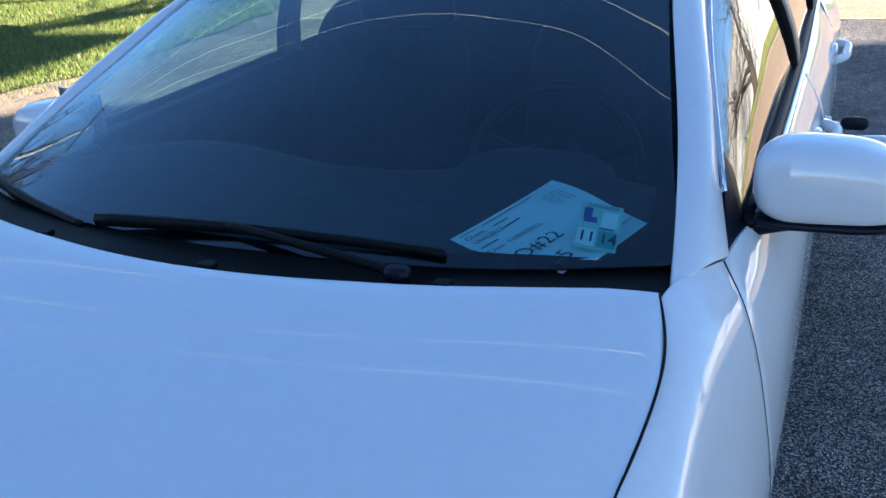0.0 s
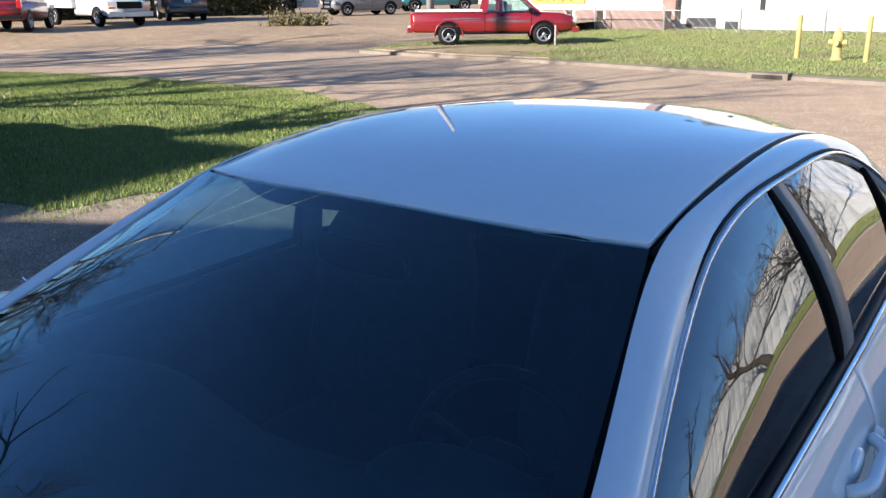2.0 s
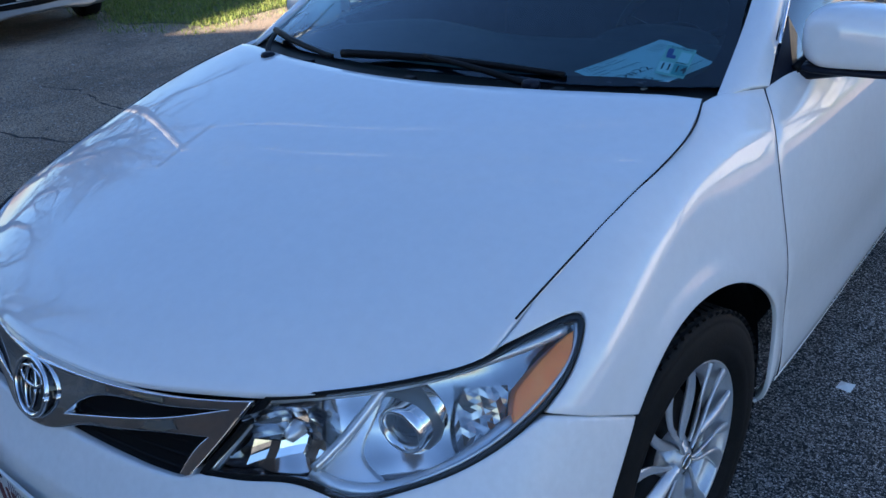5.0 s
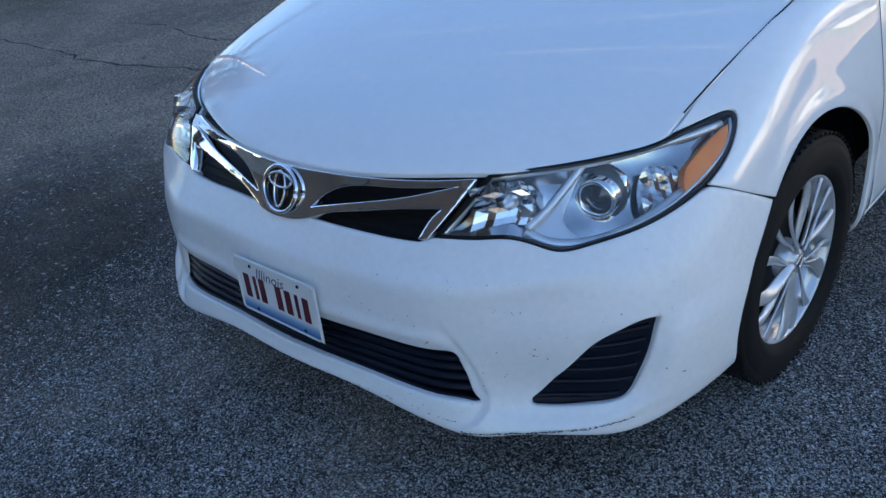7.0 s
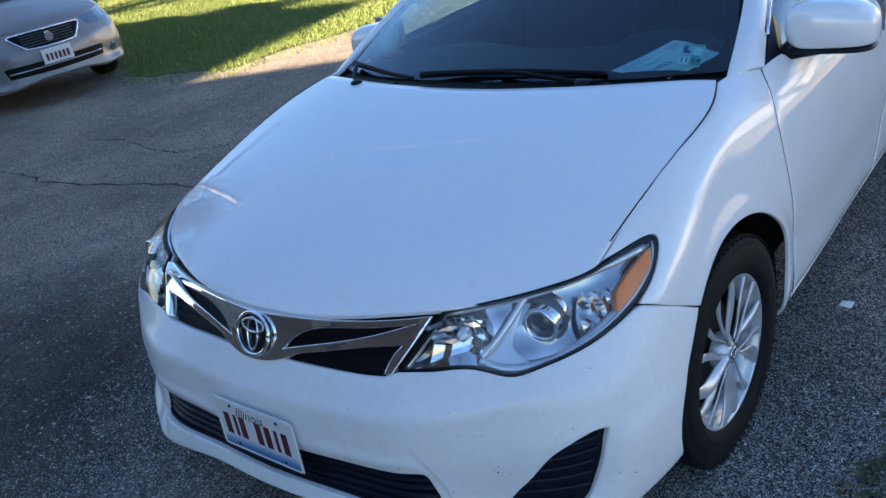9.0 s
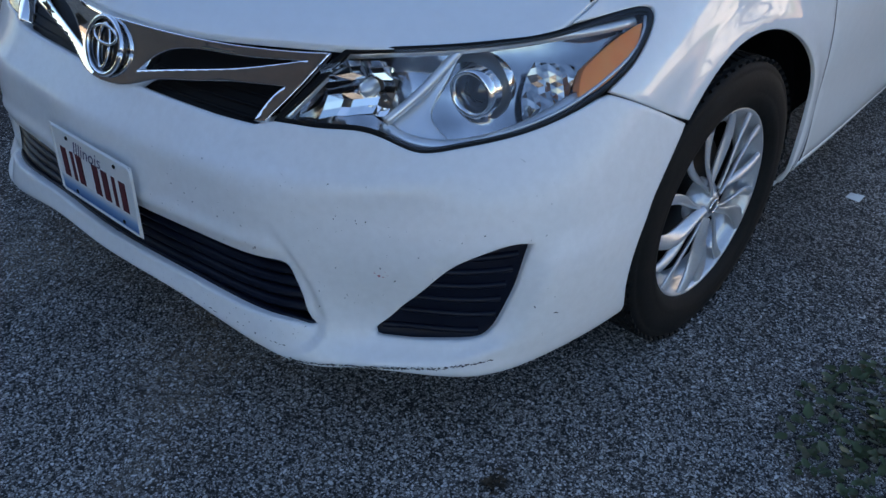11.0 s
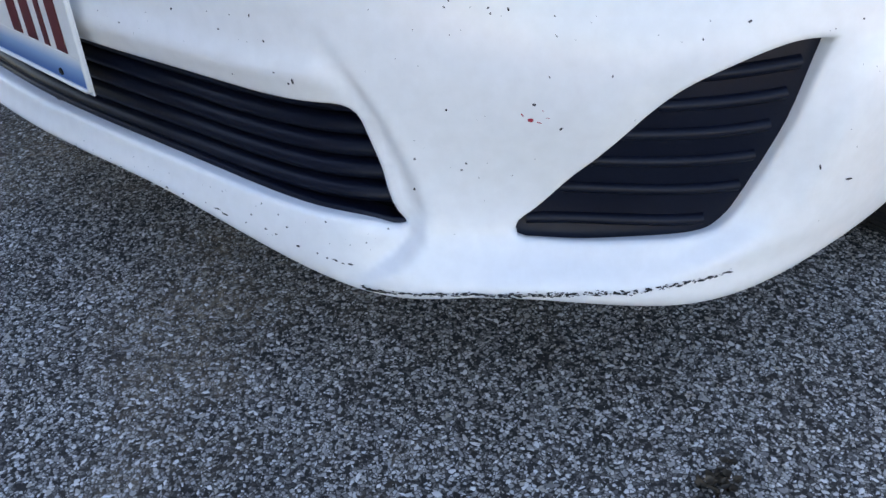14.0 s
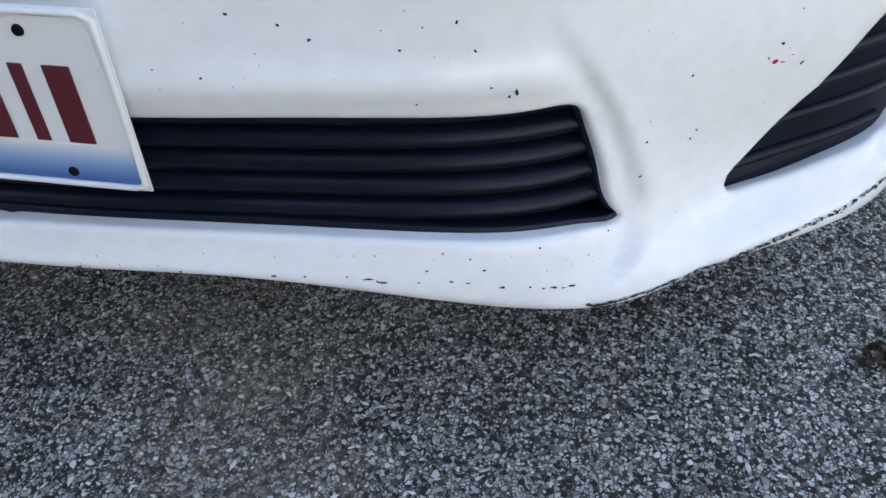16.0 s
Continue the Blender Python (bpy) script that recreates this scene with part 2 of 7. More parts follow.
SKIN = [
    section((0, -.915, .262), (0, -.945, .284), (0, -.940, .318), (0, -.935, .44), (0, -.925, .54), (0, -.905, .60), (0, -.86, .665), (0, -.82, .775)),
    section((.25, -.897, .262), (.25, -.928, .279), (.25, -.921, .318), (.25, -.915, .44), (.25, -.905, .54), (.25, -.885, .60), (.235, -.84, .665), (.22, -.79, .774)),
    section((.488, -.858, .226), (.498, -.886, .243), (.480, -.876, .31), (.45, -.87, .44), (.44, -.868, .54), (.43, -.845, .60), (.41, -.79, .668), (.40, -.72, .777)),
    section((.60, -.77, .222), (.628, -.803, .247), (.62, -.772, .30), (.62, -.775, .43), (.61, -.765, .54), (.60, -.75, .60), (.58, -.705, .67), (.54, -.645, .789)),
    section((.74, -.66, .208), (.768, -.69, .236), (.765, -.675, .31), (.765, -.68, .43), (.755, -.665, .54), (.74, -.645, .61), (.71, -.60, .68), (.65, -.56, .80)),
    section((.80, -.52, .203), (.832, -.535, .233), (.845, -.545, .32), (.85, -.555, .43), (.84, -.55, .54), (.825, -.53, .62), (.79, -.48, .71), (.735, -.455, .811)),
    section((.835, -.33, .20), (.865, -.34, .235), (.885, -.345, .32), (.89, -.35, .43), (.885, -.345, .55), (.870, -.335, .65), (.842, -.315, .756), (.742, -.29, .86)),
    section((.84, 0, .19), (.87, 0, .235), (.895, 0, .33), (.905, 0, .45), (.905, 0, .57), (.884, 0, .70), (.848, 0, .827), (.763, 0, .935)),
    section((.84, .33, .175), (.872, .33, .23), (.895, .33, .33), (.90, .33, .45), (.905, .33, .60), (.886, .33, .75), (.852, .33, .884), (.74, .33, .995)),
    section((.84, .55, .17), (.875, .55, .22), (.895, .55, .33), (.90, .55, .45), (.908, .55, .60), (.899, .55, .75), (.878, .55, .868), (.80, .53, .99)),
    section((.84, 1.0, .17), (.875, 1.0, .22), (.895, 1.0, .33), (.90, 1.0, .45), (.912, 1.0, .60), (.908, 1.0, .75), (.892, 1.0, .87), (.83, 1.0, .985)),
    section((.84, 1.7, .17), (.875, 1.7, .22), (.895, 1.7, .33), (.90, 1.7, .45), (.912, 1.7, .60), (.908, 1.7, .76), (.892, 1.7, .885), (.83, 1.7, 1.0)),
    section((.84, 2.4, .17), (.875, 2.4, .22), (.895, 2.4, .33), (.90, 2.4, .45), (.912, 2.4, .60), (.908, 2.4, .77), (.888, 2.4, .90), (.82, 2.4, 1.01)),
    section((.83, 3.0, .19), (.865, 3.0, .24), (.885, 3.0, .33), (.895, 3.0, .45), (.902, 3.0, .60), (.898, 3.0, .77), (.87, 3.0, .91), (.78, 3.0, 1.02)),
    section((.76, 3.5, .22), (.80, 3.5, .27), (.83, 3.5, .36), (.845, 3.5, .47), (.85, 3.5, .61), (.84, 3.5, .77), (.81, 3.47, .91), (.70, 3.42, 1.02)),
    section((.48, 3.72, .22), (.50, 3.77, .27), (.52, 3.80, .36), (.52, 3.82, .47), (.52, 3.83, .61), (.51, 3.82, .77), (.48, 3.79, .91), (.42, 3.70, 1.02)),
    section((0, 3.76, .22), (0, 3.81, .27), (0, 3.84, .36), (0, 3.86, .47), (0, 3.86, .61), (0, 3.85, .77), (0, 3.82, .91), (0, 3.74, 1.02)),
]


def shouldered(s, full):
    """A section with one more point before its top, pushed outward by full."""
    s = np.array(s, float)
    k = np.r_[0, np.cumsum(np.linalg.norm(np.diff(s, axis=0), axis=1))]
    mid = (spline_weights(k, [(k[-2] + k[-1]) / 2]) @ s)[0]
    d = s[-1] - s[-2]
    out = np.array([d[2], 0, -d[0]]) / math.hypot(d[0], d[2])
    return np.concatenate([s[:-1], [mid + out * full], s[-1:]])


# the front fenders stand full beside the hood
SKIN = [shouldered(s, {6: .004, 7: .015, 8: .013, 9: .004}.get(i, 0)) for i, s in enumerate(SKIN)]
HOOD = [
    section((0, -.82, .775), (0, -.72, .835), (0, -.45, .905), (0, -.15, .965), (0, .17, 1.01)),
    section((.22, -.79, .774), (.24, -.69, .83), (.27, -.43, .90), (.28, -.13, .962), (.29, .20, 1.012)),
    section((.40, -.72, .777), (.44, -.62, .82), (.50, -.37, .895), (.52, -.08, .96), (.52, .255, 1.012)),
    section((.60, -.60, .794), (.625, -.51, .825), (.66, -.27, .89), (.675, .0, .95), (.655, .30, 1.006)),
    section((.733, -.459, .811), (.737, -.38, .836), (.752, -.16, .895), (.77, .10, .957), (.73, .327, .998)),
]
SHIELD = [
    section((0, .25, .995), (0, .50, 1.14), (0, .77, 1.275), (0, 1.04, 1.39)),
    section((.30, .275, .995), (.28, .52, 1.135), (.26, .79, 1.268), (.25, 1.055, 1.383)),
    section((.58, .345, .993), (.535, .58, 1.125), (.49, .84, 1.255), (.45, 1.10, 1.371)),
    section((.75, .42, .99), (.69, .64, 1.11), (.63, .89, 1.235), (.575, 1.145, 1.36)),
]
ROOF = [
    section((0, 1.04, 1.39), (0, 1.30, 1.44), (0, 1.75, 1.472), (0, 2.2, 1.459), (0, 2.55, 1.415)),
    section((.25, 1.055, 1.383), (.25, 1.31, 1.433), (.26, 1.75, 1.465), (.26, 2.2, 1.450), (.26, 2.54, 1.407)),
    section((.45, 1.10, 1.371), (.45, 1.34, 1.42), (.46, 1.76, 1.448), (.46, 2.2, 1.422), (.46, 2.52, 1.375)),
    section((.575, 1.145, 1.36), (.57, 1.37, 1.397), (.565, 1.77, 1.425), (.565, 2.2, 1.41), (.58, 2.5, 1.36)),
]
# pillar and roof rail: from the inner edge to the top of the side windows
RAIL = [
    section((.743, .366, .988), (.695, .64, 1.112), (.635, .89, 1.237), (.585, 1.145, 1.357), (.575, 1.37, 1.394), (.572, 1.77, 1.422), (.572, 2.2, 1.408), (.59, 2.5, 1.355), (.62, 2.80, 1.22), (.65, 3.05, 1.08)),
    section((.777, .430, .998), (.73, .70, 1.138), (.667, .95, 1.262), (.615, 1.20, 1.355), (.602, 1.42, 1.395), (.605, 1.77, 1.418), (.62, 2.2, 1.398), (.655, 2.5, 1.33), (.70, 2.80, 1.19), (.74, 3.05, 1.06)),
    section((.804, .500, .987), (.73, .78, 1.125), (.672, 1.03, 1.245), (.637, 1.26, 1.335), (.632, 1.46, 1.375), (.645, 1.77, 1.39), (.665, 2.15, 1.372), (.72, 2.43, 1.27), (.765, 2.72, 1.13), (.80, 2.95, 1.03)),
]


def mirrored(net):
    """The whole net from its left half, whose first section lies on the middle."""
    net = [np.asarray(s, float) for s in net]
    return [s * [-1, 1, 1] for s in net[:0:-1]] + net


skin, hood_surf, shield_surf, roof_surf = (Surf(mirrored(n)) for n in (SKIN, HOOD, SHIELD, ROOF))


def even_out(surf, net):
    """The same sheet with its height drawn as one plain crown and a rolled nose, for clean reflections."""
    def terms(p):
        x2, y = p[..., 0] ** 2, p[..., 1]
        roll = np.clip(1 - (y + .82 - .553 * x2 - .212 * x2 * x2) / .18, 0, 1) ** 2
        return np.stack([1 + 0 * y, y, y * y, x2, x2 * y, x2 * x2, roll, roll * x2], -1)
    pts = np.array(net, float).reshape(-1, 3)
    fit = np.linalg.lstsq(terms(pts), pts[:, 2], rcond=None)[0]
    grid = surf.dense[::12, ::6].copy()
    grid[..., 2] = terms(grid) @ fit
    return Surf(grid)


hood_surf = even_out(hood_surf, HOOD)
rail_surf = Surf(RAIL)


# ---- meshes ----
from mathutils.geometry import delaunay_2d_cdt


def obj(name, verts, faces, mat, parent=None, label="", smooth=True):
    me = bpy.data.meshes.new(name)
    me.from_pydata([tuple(map(float, v)) for v in verts], [], [tuple(map(int, f)) for f in faces])
    me.materials.append(mat)
    if smooth:
        me.shade_smooth()
    me.update()
    ob = new(name, me)
    ob.parent = parent
    if label:
        tagged(ob, label)
    return ob


def part(name, bm, mat, parent=None, label="", smooth=False, bevel=0.0, segments=2):
    """A bmesh as one mesh object under a thing or a part."""
    if bevel:
        bmesh.ops.bevel(bm, geom=list(bm.edges), offset=bevel, segments=segments, affect="EDGES", profile=0.5, clamp_overlap=True)
    bmesh.ops.recalc_face_normals(bm, faces=list(bm.faces))
    me = bpy.data.meshes.new(name)
    bm.to_mesh(me)
    bm.free()
    me.materials.append(mat)
    if smooth:
        me.shade_smooth()
    ob = new(name, me)
    ob.parent = parent
    if label:
        tagged(ob, label)
    return ob


def thing(name, label, category, at=None, group="", kind=""):
    ob = new(name)
    ob.empty_display_size = 0.1
    if at is not None:
        ob.matrix_basis = at
    return tagged(ob, label, category, group, kind)


def box(x0, x1, y0, y1, z0, z1, bm=None):
    bm = bm or bmesh.new()
    bmesh.ops.create_cube(bm, size=1, matrix=Matrix.LocRotScale(((x0 + x1) / 2, (y0 + y1) / 2, (z0 + z1) / 2), None, (x1 - x0, y1 - y0, z1 - z0)))
    return bm


def cone(p, q, r0, r1, n=12, bm=None, caps=True):
    bm = bm or bmesh.new()
    p, q = Vector(p), Vector(q)
    m = Matrix.Translation((p + q) / 2) @ (q - p).to_track_quat("Z", "Y").to_matrix().to_4x4()
    bmesh.ops.create_cone(bm, cap_ends=caps, segments=n, radius1=r0, radius2=r1, depth=(q - p).length, matrix=m)
    return bm


def lathe(profile, n=48, axis="x", arc=(0, 360)):
    """Turns (radius, along) pairs about an axis: verts and faces."""
    full = arc[1] - arc[0] >= 360
    k = n if full else n + 1
    verts, faces = [], []
    for i in range(k):
        a = radians(arc[0] + (arc[1] - arc[0]) * i / n)
        for r, h in profile:
            c, s = r * math.cos(a), r * math.sin(a)
            verts.append((h, c, s) if axis == "x" else (c, h, s) if axis == "y" else (c, s, h))
    m = len(profile)
    for i in range(n):
        for j in range(m - 1):
            a, b = i * m + j, ((i + 1) % k) * m + j
            faces.append((a, a + 1, b + 1, b))
    return verts, faces


def tube(pts, radius, n=8, taper=None):
    """A round bar along points: verts and faces."""
    pts = [Vector(p) for p in pts]
    verts, faces = [], []
    side = None
    for i, p in enumerate(pts):
        d = (pts[min(i + 1, len(pts) - 1)] - pts[max(i - 1, 0)]).normalized()
        side = d.orthogonal().normalized() if side is None else (side - d * side.dot(d)).normalized()
        up = d.cross(side)
        r = radius if taper is None else radius + (taper - radius) * i / (len(pts) - 1)
        for j in range(n):
            a = 2 * math.pi * j / n
            verts.append(p + r * (math.cos(a) * side + math.sin(a) * up))
    for i in range(len(pts) - 1):
        for j in range(n):
            faces.append((i * n + j, i * n + (j + 1) % n, (i + 1) * n + (j + 1) % n, (i + 1) * n + j))
    faces += [tuple(range(n))[::-1], tuple(range((len(pts) - 1) * n, len(pts) * n))]
    return verts, faces


def trim(surf, outer, holes=(), step=0.02, offset=0.0, rim=0.01, fillet=0.0025, relief=None, whole_half=False):
    """The part of a surface inside a closed line of 3D points and outside others: verts and faces, with an edge turned inward."""
    from_uv = lambda loop: surf.near(loop)
    loops = [from_uv(outer)] + [from_uv(h) for h in holes]
    if whole_half:
        loops[0][np.abs(np.asarray(outer)[:, 0]) < 1e-3, 0] = surf.ku[-1] / 2
    for k, l in enumerate(loops):
        full = []
        for a, b in zip(l, np.roll(l, -1, 0)):
            m = max(1, int(np.linalg.norm(b - a) / (1.2 * step)))
            full += [a + (b - a) * i / m for i in range(m)]
        loops[k] = np.array(full)
    lo, hi = loops[0].min(0), loops[0].max(0)
    g = np.stack(np.meshgrid(np.arange(lo[0], hi[0], step), np.arange(lo[1], hi[1], step), indexing="ij"), -1).reshape(-1, 2)
    keep = inside(loops[0], g) & (edge_gap(loops[0], g) > step * 0.45)
    for h in loops[1:]:
        keep &= ~inside(h, g) & (edge_gap(h, g) > step * 0.45)
    pts = [Vector(p) for l in loops for p in l] + [Vector(p) for p in g[keep]]
    edges, n = [], 0
    for l in loops:
        edges += [(n + i, n + (i + 1) % len(l)) for i in range(len(l))]
        n += len(l)
    v2, _, tris, orig, _, _ = delaunay_2d_cdt(pts, edges, [], 0, 1e-6)
    uv = np.array([tuple(v) for v in v2])
    tri = np.array([t for t in tris if len(t) == 3])
    mid = uv[tri].mean(1)
    ok = inside(loops[0], mid)
    for h in loops[1:]:
        ok &= ~inside(h, mid)
    tri = tri[ok]
    nrm = surf.normal(uv)
    xyz = surf.at(uv)
    if whole_half:
        xyz[np.abs(uv[:, 0] - surf.ku[-1] / 2) < 1e-5, 0] = 0
        nrm[np.abs(uv[:, 0] - surf.ku[-1] / 2) < 1e-5, 0] = 0
    if offset:
        xyz = xyz + nrm * offset
    if relief is not None:
        xyz = xyz + nrm * relief(xyz)[:, None]
    # faces look along the surface's normal
    a, b, c = (uv[tri[:, i]] for i in range(3))
    flip = ((b - a)[:, 0] * (c - a)[:, 1] - (b - a)[:, 1] * (c - a)[:, 0]) < 0
    tri[flip] = tri[flip][:, ::-1]
    verts, faces = [xyz], [tuple(t) for t in tri]
    count = {}
    for t in faces:
        for e in ((t[0], t[1]), (t[1], t[2]), (t[2], t[0])):
            count[tuple(sorted(e))] = count.get(tuple(sorted(e)), []) + [e]
    if rim:
        border = [v[0] for v in count.values() if len(v) == 1]
        out, num = np.zeros_like(xyz), np.zeros(len(xyz))
        for p, q in border:
            d = np.cross(xyz[q] - xyz[p], nrm[p])
            d /= np.linalg.norm(d) + 1e-9
            for i in (p, q):
                out[i] += d
                num[i] += 1
        ids = sorted({i for e in border for i in e})
        at = {i: k for k, i in enumerate(ids)}
        o = out[ids] / (np.linalg.norm(out[ids], axis=1, keepdims=True) + 1e-9)
        if whole_half:
            o[np.abs(xyz[ids][:, 0]) < 1e-4, 0] = 0
        nn, k, n0 = nrm[ids], len(ids), len(xyz)
        f = fillet
        rings = [xyz[ids] + o * f * 0.7 - nn * f * 0.3, xyz[ids] + o * f - nn * f, xyz[ids] + o * f - nn * rim]
        verts += rings
        for a, b in border:
            if whole_half and abs(xyz[a][0]) < 1e-5 and abs(xyz[b][0]) < 1e-5:
                continue
            row = lambda r, i: i if r == 0 else n0 + (r - 1) * k + at[i]
            faces += [(row(r, a), row(r + 1, a), row(r + 1, b), row(r, b)) for r in range(3)]
    return np.concatenate(verts), faces


def halves(verts, faces):
    """A half that ends on the middle, made whole."""
    n = len(verts)
    return np.concatenate([verts, verts * [-1, 1, 1]]), list(faces) + [tuple(i + n for i in f[::-1]) for f in faces]


def twin(name, data, mat, parent, label=""):
    """The part for the left and, mirrored, for the right side."""
    v, f = data
    v = np.asarray([tuple(p) for p in v], float)
    return obj(name, v, f, mat, parent, label), obj(name, v * [-1, 1, 1], [t[::-1] for t in f], mat, parent, label)


def whole(name, data, mat, parent, label=""):
    v, f = halves(*data)
    ob = obj(name, v, f, mat, parent, label)
    bm = bmesh.new()
    bm.from_mesh(ob.data)
    mid = [p for p in bm.verts if abs(p.co.x) < 1e-4]
    bmesh.ops.remove_doubles(bm, verts=mid, dist=2e-4)
    bmesh.ops.delete(bm, geom=[f for f in bm.faces if all(abs(p.co.x) < 2e-4 for p in f.verts)], context="FACES_ONLY")
    bm.to_mesh(ob.data)
    bm.free()
    return ob


def words(text, size, at, mat, parent, name="lettering", bold=0.0, label="", shear=0.0, width=1.0):
    """Flat writing as a mesh."""
    c = bpy.data.curves.new(name, "FONT")
    c.body, c.size, c.offset, c.shear, c.align_x, c.align_y = text, size, bold, shear, "LEFT", "CENTER"
    c.resolution_u = 3
    tmp = bpy.data.objects.new(name, c)
    scene.collection.objects.link(tmp)
    me = bpy.data.meshes.new_from_object(tmp.evaluated_get(bpy.context.evaluated_depsgraph_get()))
    bpy.data.objects.remove(tmp)
    me.materials.clear()
    me.materials.append(mat)
    me.transform(at @ Matrix.Diagonal((width, 1, 1, 1)))
    ob = new(name, me)
    ob.parent = parent
    if label:
        tagged(ob, label)
    return ob


def superblob(a, b, c, e1=0.5, e2=0.5, nu=28, nv=16):
    """A rounded block: verts and faces."""
    f = lambda v, e: math.copysign(abs(v) ** e, v)
    verts, faces = [], []
    for j in range(nv + 1):
        p = -math.pi / 2 + math.pi * j / nv
        for i in range(nu):
            q = 2 * math.pi * i / nu
            verts.append(Vector((a * f(math.cos(p), e1) * f(math.cos(q), e2), b * f(math.cos(p), e1) * f(math.sin(q), e2), c * f(math.sin(p), e1))))
    for j in range(nv):
        for i in range(nu):
            faces.append((j * nu + i, j * nu + (i + 1) % nu, (j + 1) * nu + (i + 1) % nu, (j + 1) * nu + i))
    return verts, faces


# ---- the white sedan ----
AXLE_REAR = 2.776
car = thing("car", "white four-door sedan parked on worn asphalt in shade", "car")
LAMP = [(.404, -.792, .667, 1), (.479, -.76, .668), (.545, -.725, .670), (.583, -.709, .663), (.64, -.685, .648), (.678, -.652, .654), (.747, -.573, .672),
        (.797, -.482, .70), (.824, -.384, .742), (.818, -.305, .793), (.803, -.282, .814), (.78, -.32, .819), (.735, -.45, .806), (.65, -.555, .793), (.54, -.642, .782), (.475, -.682, .776, 1)]
lamp_line = path_of(LAMP, 0.01)
# bumper, half: along the bottom, up the wheel arch, under the lamp and the grille
ARCH_FRONT = [(.872, -.345, .235), (.884, -.376, .315), (.889, -.374, .41), (.89, -.335, .50), (.891, -.245, .617)]
bumper_half = np.concatenate([
    path_of([(0, -.915, .266), (.25, -.902, .266), (.38, -.886, .252), (.489, -.861, .228, 1), (.60, -.77, .220), (.74, -.66, .208), (.80, -.52, .203), (.835, -.36, .207)], 0.02, False),
    path_of(ARCH_FRONT, 0.015, False),
    path_of([(.886, -.258, .622), (.862, -.33, .662), (.826, -.42, .708)], 0.015, False),
    path_of([(.818, -.442, .705), (.803, -.482, .693), (.75, -.577, .666), (.68, -.657, .647), (.64, -.69, .641), (.583, -.714, .656), (.545, -.729, .663), (.479, -.764, .661), (.404, -.797, .66), (.372, -.815, .65)], 0.012, False),
    path_of([(.29, -.838, .652), (.169, -.856, .654), (0, -.865, .653)], 0.02, False)])
LOW_GRILLE = [(0, -.93, .446), (.168, -.925, .445), (.338, -.902, .445), (.446, -.872, .443), (.470, -.864, .441), (.481, -.861, .433), (.491, -.858, .411), (.506, -.852, .366), (.523, -.848, .324), (.530, -.847, .315), (.524, -.853, .310), (.50, -.864, .310), (.44, -.89, .314), (.34, -.911, .318), (.202, -.927, .322), (0, -.945, .324)]
low_grille = path_of(LOW_GRILLE, 0.01, False)
low_grille_whole = np.concatenate([low_grille, low_grille[-2:0:-1] * [-1, 1, 1]])
FOG = [(.815, -.600, .500), (.803, -.622, .503), (.764, -.672, .488), (.737, -.699, .469), (.688, -.734, .409), (.650, -.753, .363), (.616, -.770, .322), (.607, -.777, .309), (.609, -.777, .301), (.622, -.772, .299), (.66, -.750, .300), (.71, -.712, .302), (.748, -.680, .305), (.768, -.662, .312), (.780, -.650, .328), (.793, -.640, .358), (.806, -.624, .415), (.813, -.611, .47)]
fog_line = grow(path_of(FOG, 0.008), 0.006)


def bell(t, at, wide):
    return np.exp(-((t - at) / wide) ** 2)


def ease(t):
    t = np.clip(t, 0, 1)
    return t * t * (3 - 2 * t)


def bumper_relief(p):
    """Forms of the bumper: brow and blade about the lower grille, the dished sill at its end, rims round the lamp pocket, the shelf crease."""
    x, z = np.abs(p[:, 0]), p[:, 2]
    q = np.stack([x, z], 1)
    dg, df = edge_gap(low_grille_whole[:, [0, 2]], q), edge_gap(fog_line[:, [0, 2]], q)
    # the blade's edge runs past the grille's end and hooks under it
    s_ = x - np.interp(z, (.255, .265, .278, .298, .329, .383, .434, .466, .494, .53), (.495, .508, .523, .533, .531, .513, .493, .476, .459, .44))
    deep = np.interp(z, (.245, .262, .285, .32, .40, .45, .48, .52), (0, .006, .011, .010, .008, .006, .003, 0))
    step = -deep * ease(.5 - s_ / .008) * np.exp(-(np.minimum(s_, 0) / np.interp(z, (.30, .36), (.038, .018))) ** 2)
    edge = .12 * deep * bell(s_, .010, .012)
    top = ease((z - .437) / .012) * ease((.485 - x) / .05)
    brow = top * (.006 * bell(dg, .024, .016) - .003 * bell(dg, 0, .012))
    # lamp pocket
    right = ease((x - np.interp(z, (.28, .40, .50), (.735, .775, .795))) / .02) * ease((z - .26) / .04) * ease((.515 - z) / .06)
    flare = right * (.010 * np.where(df < .024, bell(df, .024, .011), bell(df, .024, .045)) - .006 * bell(df, 0, .010))
    low = ease((.305 - z) / .012) * ease((x - .585) / .03) * ease((.80 - x) / .05)
    ledge = low * (.005 * bell(df, .034, .016))
    scoop = -.007 * bell(df, 0, .013) * bell(x, .712, .030) * (z > .40)
    crease = z - np.interp(x, (0, .2, .38, .55, .66, .75), (.575, .575, .583, .588, .602, .63))
    shelf = .005 * np.where(crease > 0, bell(crease, 0, .020), bell(crease, 0, .030)) * ease((.76 - x) / .12)
    return step + edge + brow + flare + ledge + scoop + shelf


bumper_line = np.concatenate([path_of([(0, -.945, .324), (0, -.945, .30), (0, -.915, .266)], 0.01, False)[:-1], bumper_half, path_of([(0, -.865, .653), (0, -.92, .56), (0, -.93, .446)], 0.02, False)[1:-1], low_grille])
v, f = trim(skin, bumper_line, [fog_line], 0.008, rim=0.03, fillet=0.006, relief=bumper_relief, whole_half=True)
whole("front_bumper", (v, f), BUMPER, car, "white front bumper with scuffed lower edge and chips")
